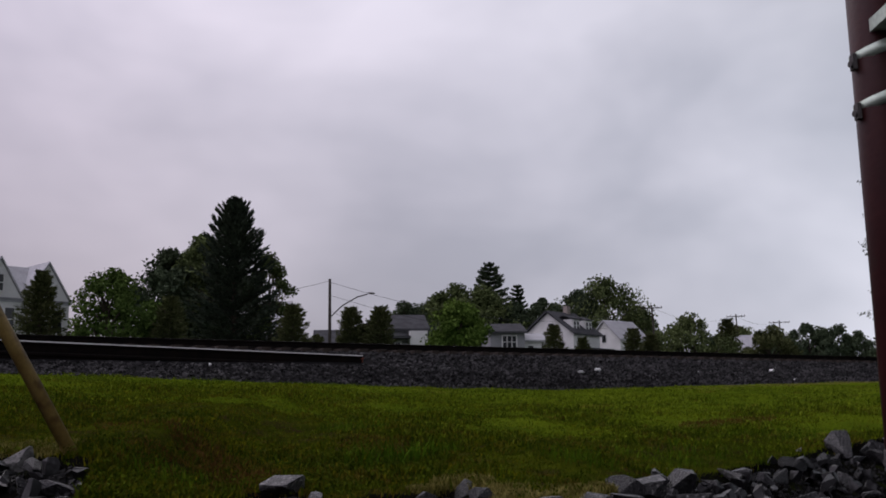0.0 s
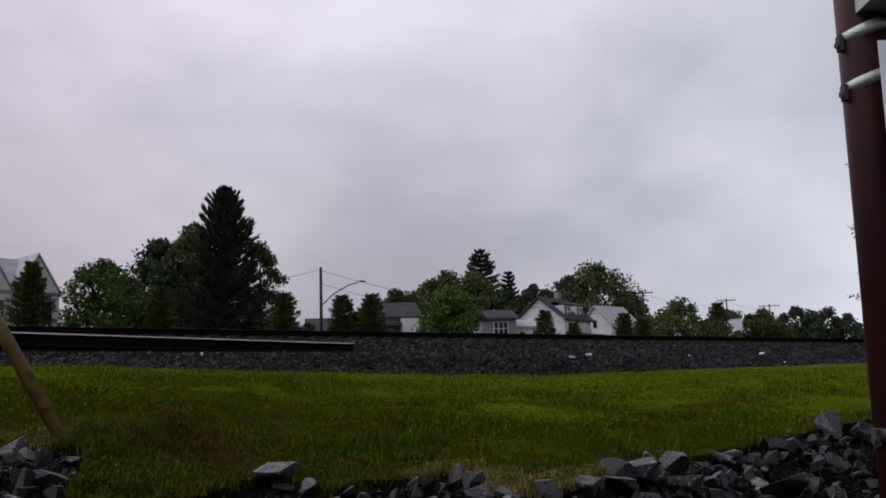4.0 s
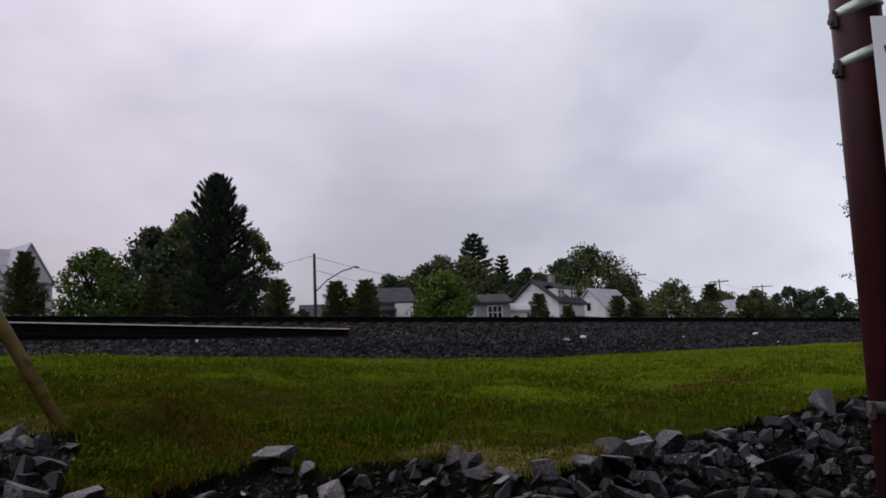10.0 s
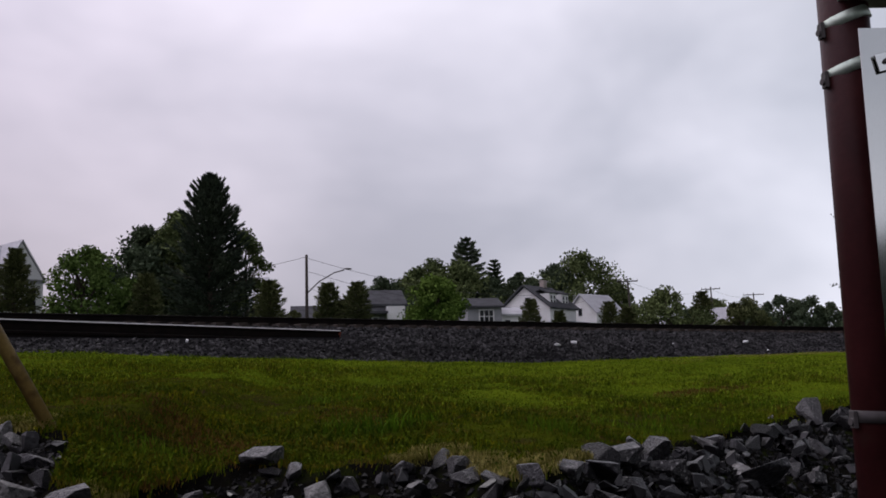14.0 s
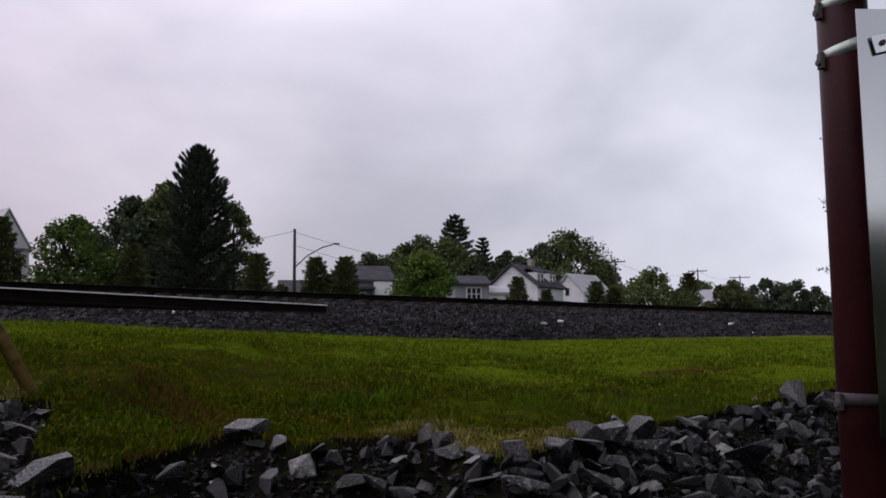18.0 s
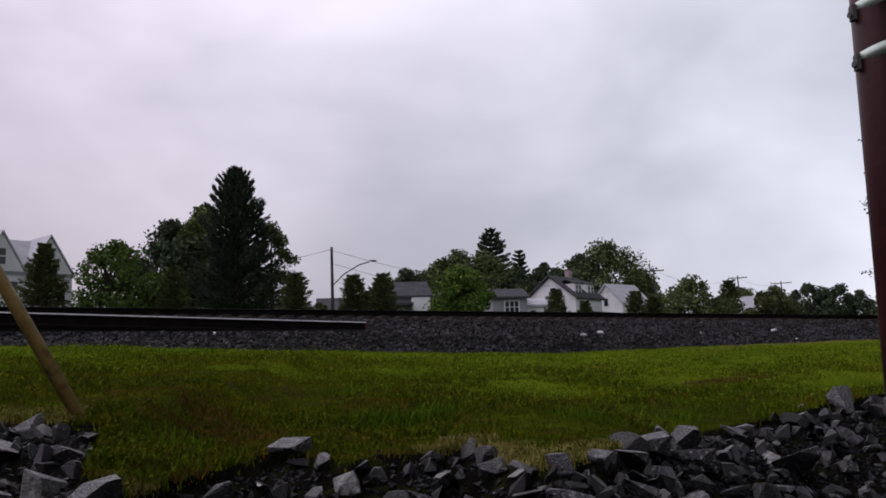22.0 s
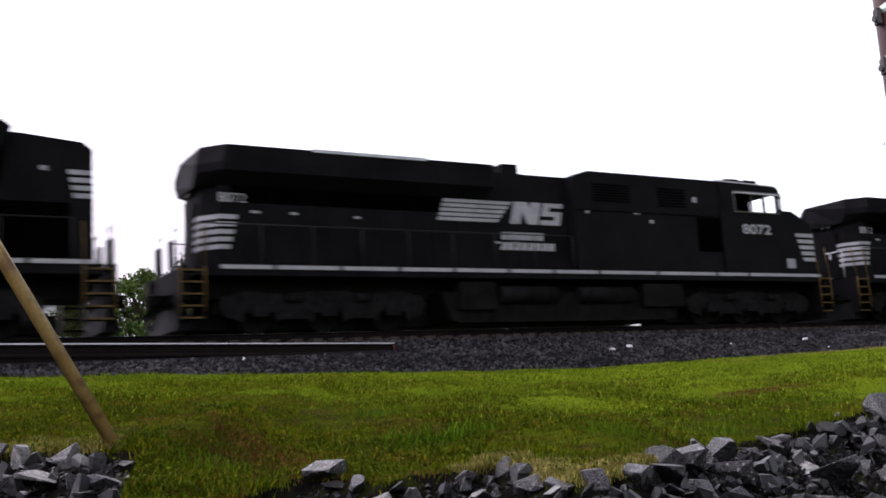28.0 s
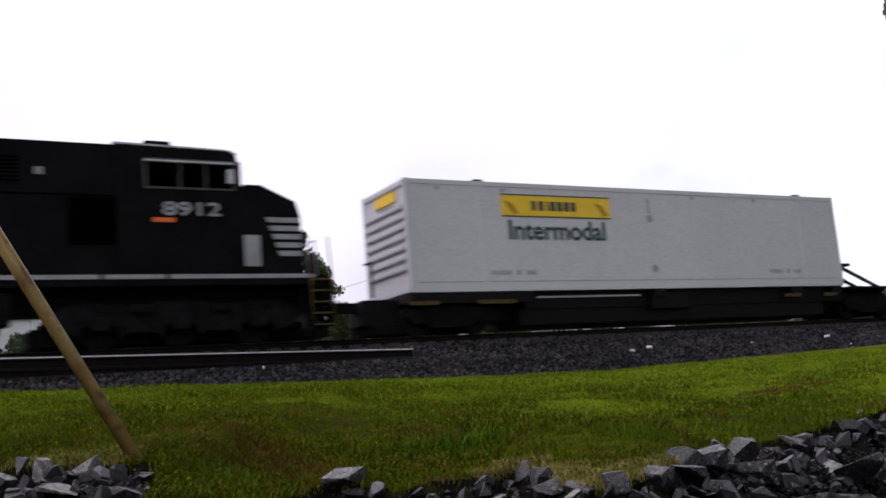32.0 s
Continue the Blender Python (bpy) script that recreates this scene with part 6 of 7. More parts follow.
def ge_loco(label, number, length, rear_top, rad_x1, rad_z, hood_z, block, cab_x, nose, numx, emb, split, slant, names, air, tank, extra_roof, big_cab):
    """A wide-cab road locomotive whose long hood leads to the left and whose cab is at the right end."""
    L = empty("locomotive", TRACK, label, "locomotive")
    underframe(L, length, tank[0], tank[1], air)
    hy = 1.08
    # long hood and its overhanging radiator
    part("long_hood", prism(bmesh.new(), [(1.1, 1.5), (block[0] + 0.2, 1.5), (block[0] + 0.2, hood_z), (1.1, hood_z)], -hy, hy), M_BLACK, L)
    bm = bmesh.new()
    plan = [(1.1, -hy), (0.72, -0.66), (0.72, 0.66), (1.1, hy)]
    lo, hi = [bm.verts.new((x, y, 1.5)) for x, y in plan], [bm.verts.new((x + 0.12, y, hood_z - 0.25)) for x, y in plan]
    bm.faces.new(lo)
    bm.faces.new(hi[::-1])
    for i in range(4):
        bm.faces.new((lo[i], hi[i], hi[(i + 1) % 4], lo[(i + 1) % 4]))
    part("hood_end", bm, M_BLACK, L, "chamfered rear end of the hood")
    for k in range(5):
        za, zb = 1.97 + k * 0.18, 2.08 + k * 0.18
        bm = bmesh.new()
        q = [(0.7, -0.3), (0.7, -0.68), (1.09, -hy - 0.02)]
        for (xa, ya), (xb, yb) in zip(q, q[1:]):
            face = [(xa + (za - 1.5) * 0.04, ya, za), (xb + (za - 1.5) * 0.04, yb, za), (xb + (zb - 1.5) * 0.04, yb, zb), (xa + (zb - 1.5) * 0.04, ya, zb)]
            bm.faces.new([bm.verts.new(p) for p in face])
            bm.faces.new([bm.verts.new((p[0] + 0.008, p[1] + 0.004, p[2])) for p in face[::-1]])
        part("rear_stripe", bm, M_WHITE, L, "white stripe round the rear corner")
    boxed("rear_door", (0.69, 0.705, -0.35, 0.35, 1.6, 3.3), M_BLACK, L)
    for y in (-0.12, 0.12):
        part("rear_lamp", tube(bmesh.new(), (0.74, y, 3.5), (0.68, y, 3.5), 0.09, 0.09, 12), M_GLASS, L)
    bm = bmesh.new()
    a = [(-1.5, 3.78), (-1.5, 3.98), (-1.42, rad_z), (1.42, rad_z), (1.5, 3.98), (1.5, 3.78), (1.08, 3.5), (-1.08, 3.5)]
    rings = [[bm.verts.new((x + 0.12 * (z > 4.2), y * k, z)) for y, z in a] for x, k in ((rear_top - 0.3, 0.62), (rear_top + 0.2, 1.0), (rad_x1, 1.0))]
    bm.faces.new(rings[0])
    bm.faces.new(rings[2][::-1])
    for va, vb in zip(rings, rings[1:]):
        for i in range(8):
            bm.faces.new((va[i], vb[i], vb[(i + 1) % 8], va[(i + 1) % 8]))
    rad = part("radiator_housing", bm, M_BLACK, L, "overhanging black radiator housing")
    # intake and recess are flat plates, their inner shade painted near-black
    boxed("radiator_intake", (rear_top + 0.5, rad_x1 - 0.3, -1.1, -1.085, 3.1, 3.5), M_DARK, L, "near-black plate for the shade of the radiator intake under the overhang")
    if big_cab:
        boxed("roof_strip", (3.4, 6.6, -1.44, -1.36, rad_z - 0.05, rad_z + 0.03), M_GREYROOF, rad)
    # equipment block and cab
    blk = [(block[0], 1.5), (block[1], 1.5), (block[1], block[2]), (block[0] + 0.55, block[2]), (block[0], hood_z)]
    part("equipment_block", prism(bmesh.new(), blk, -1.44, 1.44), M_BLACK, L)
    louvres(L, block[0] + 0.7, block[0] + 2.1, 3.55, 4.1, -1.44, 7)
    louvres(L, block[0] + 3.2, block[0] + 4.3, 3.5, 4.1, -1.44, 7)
    boxed("side_recess", (block[1] - 1.0, block[1] + 0.1, -1.46, -1.44, 2.2, 3.25), M_DARK, L, "near-black plate for the shade of the door recess behind the cab")
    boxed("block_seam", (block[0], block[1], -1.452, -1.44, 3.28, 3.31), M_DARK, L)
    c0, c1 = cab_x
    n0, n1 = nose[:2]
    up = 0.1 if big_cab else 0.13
    # far side closed by added panels to darken the windows; big_cab keeps gaps
    far_panels = ((c0 + 0.12, c0 + 0.8), (c0 + 1.15, c0 + 1.75), (c0 + 2.05, c1 + 0.12)) if big_cab else ((c0 + 0.12, c1 + 0.12),)
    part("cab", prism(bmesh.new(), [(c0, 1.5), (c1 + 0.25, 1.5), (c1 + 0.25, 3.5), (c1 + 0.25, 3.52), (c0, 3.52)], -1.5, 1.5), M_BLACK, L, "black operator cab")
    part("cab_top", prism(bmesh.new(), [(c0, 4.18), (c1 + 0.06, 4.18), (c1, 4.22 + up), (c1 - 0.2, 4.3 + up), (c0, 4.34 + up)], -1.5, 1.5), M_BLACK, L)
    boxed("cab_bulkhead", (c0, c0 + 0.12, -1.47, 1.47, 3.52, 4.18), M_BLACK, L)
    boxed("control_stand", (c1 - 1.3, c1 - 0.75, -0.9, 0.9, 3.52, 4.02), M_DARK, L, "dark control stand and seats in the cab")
    for side in (-1, 1):
        for xa, xb in ((c0 + 0.12, c0 + 0.66), (c0 + 1.36, c0 + 1.44), (c0 + 1.96, c0 + 2.04), (c1 - 0.08, c1 + 0.12)) if side < 0 else far_panels:
            boxed("window_post", (xa, xb, min(side * 1.5, side * 1.44), max(side * 1.5, side * 1.44), 3.52, 4.18), M_BLACK, L)
    for y in (-1.42, -0.06, 1.3):
        boxed("windscreen_post", (c1 + 0.02, c1 + 0.14, y, y + 0.12, 3.52, 4.18), M_BLACK, L)
    # opaque panel added so less bright sky shows through the windscreen
    boxed("cab_front", (c1 + 0.04, c1 + 0.12, 0.1 if big_cab else -1.1, 1.3, 3.52, 4.18), M_GLASS, L, "opaque dark panel added in the windscreen to block the sky")
    part("cab_roof", prism(bmesh.new(), [(c0 - 0.05, 4.34 + up), (c1 - 0.15, 4.29 + up), (c1 + 0.05, 4.22 + up), (c1 + 0.06, 4.27 + up), (c1 - 0.15, 4.345 + up), (c0 - 0.05, 4.4 + up)], -1.46, 1.46), M_GREYROOF, L, "silver cab roof edge")
    boxed("sun_visor", (c0 + 0.6, c1 - 0.05, -1.62, -1.5, 4.08, 4.12), M_GREYROOF, L)
    window_surround(L, c0 + 0.66, c1 - 0.08, 3.52, 4.14, -1.5)
    boxed("mirror", (c1 - 0.25, c1 - 0.1, -1.68, -1.64, 3.62, 3.95), M_GREYROOF, L)
    nz = [(c1 + 0.2, 1.5), (n1, 1.5), (n1, nose[2] - 0.35), (n1 - 0.1, nose[2]), (c1 + 0.6, nose[3]), (c1 + 0.2, nose[3])]
    bm = prism(bmesh.new(), nz, -1.46, 1.46)
    part("nose", bm, M_BLACK, L)
    part("nose_rail", polyline(bmesh.new(), [(c1 + 0.5, -1.0, nose[3] + 0.02), (c1 + 0.8, -0.95, nose[3] + 0.12), (n1 - 0.3, -0.9, nose[2] + 0.14), (n1 - 0.05, -0.85, nose[2] - 0.05)], 0.02, 6), M_WHITE, L, "white grab rail on the nose")
    stripes_quad(L, -1.46, n1 - 0.54, n1 - 0.02, 1.95, 2.95, 5, 0.34, -1)
    boxed("white_panel", (n1 - 1.42, n1 - 1.04, -1.508, -1.46, 1.72, 2.03 if big_cab else 2.45), M_WHITE, L, "plain white panel on the cab side")
    lettering(number, 0.3, M_WHITE, L, numx[0], -1.5, numx[2], "cab_number", numx[1] - numx[0], "white cab number %s" % number)
    lettering(number, 0.22, M_WHITE, L, 1.12, -hy, 3.1, "hood_number", 0.66, "white hood number %s" % number)
    stripes_quad(L, -hy - 0.02, 1.08, 1.36, 1.95, 2.85, 5, 0.25, 1)
    emblem(L, -hy - 0.02, *emb, split, slant)
    name_bars(L, -hy - 0.02, *names)
    doors(L, 1.6, rad_x1 - 0.3, 9 if big_cab else 6, -hy)
    doors(L, rad_x1, block[0], 6, -hy, 1.62, 2.7)
    placards(L, -hy - 0.018, [(1.9, 2.85, 0.22, 0.06), (2.9, 2.85, 0.18, 0.06), (4.6, 2.82, 0.16, 0.06), (rad_x1 + 0.2, 2.3, 0.18, 0.06), (rad_x1 + 0.8, 2.3, 0.18, 0.06)])
    placards(L, -1.44, [(block[0] + 0.4, 3.2, 0.1, 0.08), (block[0] + 2.2, 3.25, 0.2, 0.06), (block[0] + 4.6, 3.72, 0.16, 0.16), (block[0] + 2.8, 3.0, 0.12, 0.1)])
    for kind, x in extra_roof:
        if kind == "stack":
            boxed("exhaust_pipe", (x - 0.28, x + 0.28, -0.6, 0.3, hood_z, hood_z + (0.42 if big_cab else 0.48)), M_UNDER, L, bevel=0.03)
        elif kind == "horn":
            hb = part("horn", tube(bmesh.new(), (x, -0.7, hood_z), (x, -0.7, hood_z + 0.24), 0.04, 0.04, 8), M_UNDER, L, "cluster of air horns")
            for q, dx in ((0.0, 0.34), (0.1, -0.3), (-0.1, 0.26)):
                part("bell", tube(bmesh.new(), (x, -0.7 + q, hood_z + 0.25), (x + dx, -0.7 + q, hood_z + 0.26), 0.025, 0.075, 10), M_UNDER, hb)
        else:
            boxed("roof_hatch", (x - 0.5, x + 0.5, -0.8, 0.8, hood_z, hood_z + 0.09), M_UNDER, L, bevel=0.02)
    part("antenna", tube(bmesh.new(), (block[0] + 2.2, 0, block[2]), (block[0] + 2.2, 0, block[2] + 0.18), 0.02, 0.015, 6), M_UNDER, L)
    for k in range(2 if big_cab else 1):
        boxed("roof_unit", (c0 + 0.7 + k * 0.8, c0 + 1.3 + k * 0.8, -1.2, 0.3, 4.36 + up, 4.55 + up), M_UNDER, L, bevel=0.04)
    steps(L, 0.05, 0.62)
    steps(L, length - 0.55, length - 0.02)
    handrail(L, 0.7, block[0] - 0.2, 9, 1.47)
    end_platform(L, 0.12, -1)
    end_platform(L, length - 0.12, 1)
    sill_stripe(L, 0.95, length - 0.4, [2.3, 4.0, 5.6, 7.2, 8.9, 10.4, 12.0, 14.2, 16.6, 18.0])
    truck(L, 3.75, 2.75)
    truck(L, length - 3.55, 2.75)
    return L


LOCO_B = ge_loco("black freight locomotive numbered 8072 with sloping white stripes", "8072", 21.8, 0.92, 8.6, 4.42, 4.3, (11.35, 17.05, 4.46), (17.05, 19.75), (20.1, 21.25, 3.22, 3.62),
                 (17.95, 19.2, 2.8), (7.0, 11.1, 2.87, 3.5), 0.57, 0.4, (8.95, 10.8, 2.13, 2.66), [(8.65, 10.55), (11.3, 13.3)], (6.9, 15.2),
                 [("hatch", 7.9), ("hatch", 9.6), ("stack", 9.8)], True)
LOCO_C = ge_loco("black freight locomotive numbered 8912 with long white stripes", "8912", 21.9, 0.95, 5.95, 4.34, 4.12, (10.7, 16.95, 4.46), (16.95, 19.65), (20.1, 21.2, 3.28, 3.66),
                 (17.95, 19.25, 2.88), (5.7, 10.7, 2.92, 3.64), 0.65, 0.0, (8.8, 11.1, 2.1, 2.67), [(8.3, 10.2), (11.0, 12.9)], (6.9, 14.8),
                 [("stack", 6.9), ("horn", 8.4)], False)
boxed("orange_stencil", (17.72, 18.2, -1.508, -1.5, 2.72, 2.82), M_ORANGE, LOCO_C, "small orange stencil under the number")


def emd_loco():
    """The leading locomotive, cab to the left."""
    L = empty("locomotive", TRACK, "leading black freight locomotive numbered 1076 with lit headlamps", "locomotive")
    n = 21.25
    underframe(L, n, 6.0, 14.3, None)
    part("fuel_tank_side", tube(bmesh.new(), (6.1, -1.0, 0.62), (14.2, -1.0, 0.62), 0.45, 0.45, 20), M_UNDER, L)
    hy = 1.08
    part("long_hood", prism(bmesh.new(), [(7.3, 1.5), (20.7, 1.5), (20.7, 4.12), (20.5, 4.28), (19.2, 4.4), (13.9, 4.42), (13.2, 4.04), (7.3, 4.04)], -hy, hy), M_BLACK, L)
    rad = [(13.1, 3.98), (13.6, 4.54), (18.85, 4.52), (19.0, 4.4), (18.8, 3.98)]
    r = part("radiator_housing", prism(bmesh.new(), rad, -1.48, 1.48), M_BLACK, L, "flared black radiator housing")
    part("radiator_flare", prism(bmesh.new(), [(13.55, 3.3), (18.8, 3.3), (18.88, 3.95), (13.4, 3.95)], -1.2, 1.2), M_DARK, L, "dark radiator screens")
    boxed("roof_edge", (13.62, 18.85, -1.5, -1.44, 4.505, 4.545), M_GREYROOF, r)
    for x in (15.0, 16.6, 18.2):
        part("fan_housing", tube(bmesh.new(), (x, 0, 4.5), (x, 0, 4.63), 0.7, 0.66, 24), M_UNDER, r)
    part("equipment_block", prism(bmesh.new(), [(4.7, 1.5), (7.5, 1.5), (7.5, 3.78), (9.2, 3.78), (9.2, 4.42), (8.0, 4.42), (7.9, 4.34), (7.7, 4.34), (7.7, 4.48), (4.7, 4.48)], -1.4, 1.4), M_BLACK, L)
    louvres(L, 5.3, 6.5, 3.75, 4.2, -1.4, 5)
    louvres(L, 5.2, 7.6, 3.0, 3.35, -1.4, 5)
    louvres(L, 5.2, 7.6, 2.2, 2.55, -1.4, 5)
    boxed("side_recess", (6.5, 7.4, -1.42, -1.4, 2.75, 3.45), M_DARK, L, "near-black plate for the shade of an equipment opening")
    # cab and nose
    part("cab", prism(bmesh.new(), [(1.95, 1.5), (4.8, 1.5), (4.8, 4.42), (2.5, 4.4), (2.2, 4.24), (1.9, 3.55), (1.9, 3.3)], -1.5, 1.5), M_BLACK, L, "black operator cab")
    part("cab_roof", prism(bmesh.new(), [(2.0, 4.3), (2.35, 4.37), (4.85, 4.41), (4.85, 4.47), (2.3, 4.44), (1.98, 4.34)], -1.3, 1.3), M_GREYROOF, L, "silver cab roof")
    bm = bmesh.new()
    for k in range(2):
        slab(bm, [(2.45, 4.17), (4.75, 4.19), (4.78, 4.26), (2.35, 4.24)], -1.5 - k * 0.05, 0.05)
    part("sun_visor", bm, M_GREYROOF, L)
    cab_window(L, 2.5, 4.1, 3.62, 4.05, -1.5)
    for y0, y1 in ((-1.2, -0.1), (0.1, 1.2)):
        boxed("windscreen", (1.84, 1.92, y0, y1, 3.58, 4.1), M_GLASS, L)
    boxed("brow", (1.86, 2.35, -1.2, 1.2, 4.16, 4.4), M_GREYROOF, L, "silver brow over the windscreen", bevel=0.03)
    bm = bmesh.new()
    lo = [(0.63, -0.75), (0.63, 0.75), (1.0, 1.3), (1.95, 1.45), (1.95, -1.45), (1.0, -1.3)]
    va = [bm.verts.new((x, y, 1.5)) for x, y in lo]
    vb = [bm.verts.new((x + 0.12 * (x < 1), y * 0.97, 3.42 if x > 0.9 else 3.15)) for x, y in lo]
    bm.faces.new(va)
    bm.faces.new(vb[::-1])
    for i in range(6):
        j = (i + 1) % 6
        bm.faces.new((va[i], va[j], vb[j], vb[i]))
    bmesh.ops.triangulate(bm, faces=bm.faces[:])
    part("nose", bm, M_BLACK, L, "angular black nose")
    # stripes round the nose: front, chamfer, side
    for k in range(5):
        za, zb = 1.95 + k * 0.2, 2.07 + k * 0.2
        bm = bmesh.new()
        pts = [(0.6, 0.75), (0.6, -0.75), (0.98, -1.31), (1.95, -1.47), (2.05 + 0.07 * k, -1.47)]
        f = lambda z: (z - 1.5) / 1.8 * 0.1
        for (xa, ya), (xb, yb) in zip(pts, pts[1:]):
            q = [(xa + (f(za) if xa < 1 else 0), ya - 0.008, za), (xb + (f(za) if xb < 1 else 0), yb - 0.008, za), (xb + (f(zb) if xb < 1 else 0), yb - 0.008, zb), (xa + (f(zb) if xa < 1 else 0), ya - 0.008, zb)]
            v1 = [bm.verts.new(p) for p in q]
            v2 = [bm.verts.new((p[0] - 0.012, p[1] - 0.012, p[2])) for p in q]
            bm.faces.new(v1)
            bm.faces.new(v2[::-1])
            for i in range(4):
                bm.faces.new((v1[i], v1[(i + 1) % 4], v2[(i + 1) % 4], v2[i]))
        part("nose_stripe", bm, M_WHITE, L, "white stripe round the nose")
    boxed("nose_mark", (0.54, 0.58, -0.35, 0.35, 1.95, 2.85), M_DARK, L, "dark field with a pale mark on the nose")
    bm = bmesh.new()
    for q in ([(-0.2, 2.0), (0.05, 2.0), (0.15, 2.75), (-0.05, 2.8)], [(0.02, 2.4), (0.22, 2.5), (0.2, 2.7), (0.05, 2.72)]):
        a = [bm.verts.new((0.537, y, z)) for y, z in q]
        b = [bm.verts.new((0.53, y, z)) for y, z in q]
        bm.faces.new(a)
        bm.faces.new(b[::-1])
        for i in range(4):
            bm.faces.new((a[i], b[i], b[(i + 1) % 4], a[(i + 1) % 4]))
    part("pale_mark", bm, M_WHITE, L)
    boxed("front_sill", (0.18, 0.3, -1.45, 1.45, 1.45, 1.52), M_WHITE, L, "white front sill")
    for y in (-0.13, 0.13):
        part("headlamp", tube(bmesh.new(), (1.87, y, 4.29), (1.83, y, 4.29), 0.075, 0.075, 16), M_HEADLAMP, L, "lit headlamp over the cab")
    for y in (-1.05, 1.05):
        d = part("ditch_light", tube(bmesh.new(), (0.34, y, 1.78), (0.16, y, 1.78), 0.1, 0.1, 16), M_UNDER, L)
        part("lens", tube(bmesh.new(), (0.16, y, 1.78), (0.145, y, 1.78), 0.08, 0.08, 16), M_MARKER, d, "lit lamp lens")
    lettering("1076", 0.34, M_WHITE, L, 3.0, -1.5, 2.76, "cab_number", 1.05, "white cab number 1076")
    emblem(L, -hy - 0.02, 7.85, 12.9, 2.9, 3.6, 0.56, 0.35)
    name_bars(L, -hy - 0.02, 10.35, 12.65, 2.1, 2.78)
    doors(L, 9.6, 13.2, 4, -hy)
    doors(L, 13.3, 18.2, 6, -hy, 1.62, 3.3)
    # flat plates again: the shade of the openings is only their colour
    boxed("hood_opening", (18.6, 20.2, -hy - 0.02, -hy, 1.7, 2.9), M_DARK, L, "near-black plate for the shade of an opening at the rear of the hood")
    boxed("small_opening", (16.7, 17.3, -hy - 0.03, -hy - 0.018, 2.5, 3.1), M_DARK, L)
    placards(L, -1.4, [(5.0, 3.5, 0.24, 0.06), (5.0, 2.75, 0.24, 0.06), (6.0, 4.1, 0.22, 0.06), (7.3, 2.4, 0.1, 0.2)])
    placards(L, -hy - 0.02, [(10.2, 1.85, 0.14, 0.06), (11.0, 1.85, 0.16, 0.06), (12.0, 1.85, 0.14, 0.06), (13.0, 1.85, 0.14, 0.06), (18.7, 3.6, 0.14, 0.1), (19.6, 3.6, 0.14, 0.1), (18.3, 3.1, 0.12, 0.08)])
    hb = part("horn", tube(bmesh.new(), (10.4, -0.7, 4.04), (10.4, -0.7, 4.4), 0.05, 0.05, 8), M_UNDER, L, "cluster of air horns")
    for q, dx in ((0.0, 0.42), (0.12, -0.36), (-0.12, 0.36), (0.24, 0.3)):
        part("bell", tube(bmesh.new(), (10.4, -0.7 + q, 4.4), (10.4 + dx, -0.7 + q, 4.42), 0.035, 0.1, 10), M_UNDER, hb)
    boxed("roof_walk", (9.25, 13.2, -0.95, 0.95, 4.04, 4.075), M_GREYROOF, L)
    # rear end stripes
    for k in range(5):
        boxed("rear_stripe", (20.705, 20.72, -1.02, 1.02, 2.3 + k * 0.22, 2.42 + k * 0.22), M_WHITE, L, "white stripe on the rear end")
    stripes_quad(L, -hy, 20.3, 20.69, 3.0, 3.7, 4, 0.2, -1)
    steps(L, 0.66, 1.25, edge=M_UNDER)
    steps(L, 20.42, 21.06)
    handrail(L, 8.8, 20.2, 9, 1.47)
    end_platform(L, 0.3, -1)
    end_platform(L, n - 0.12, 1)
    sill_stripe(L, 1.6, 20.7, [6.8, 8.4, 9.9, 11.6, 13.0, 14.4, 15.6, 16.9, 18.1, 19.3], 0.06)
    boxed("walkway_edge", (1.6, 20.4, -1.512, -1.3, 1.5, 1.595), M_BLACK, L)
    truck(L, 3.95, 2.6)
    truck(L, 17.1, 2.6)
    return L


LOCO_A = emd_loco()


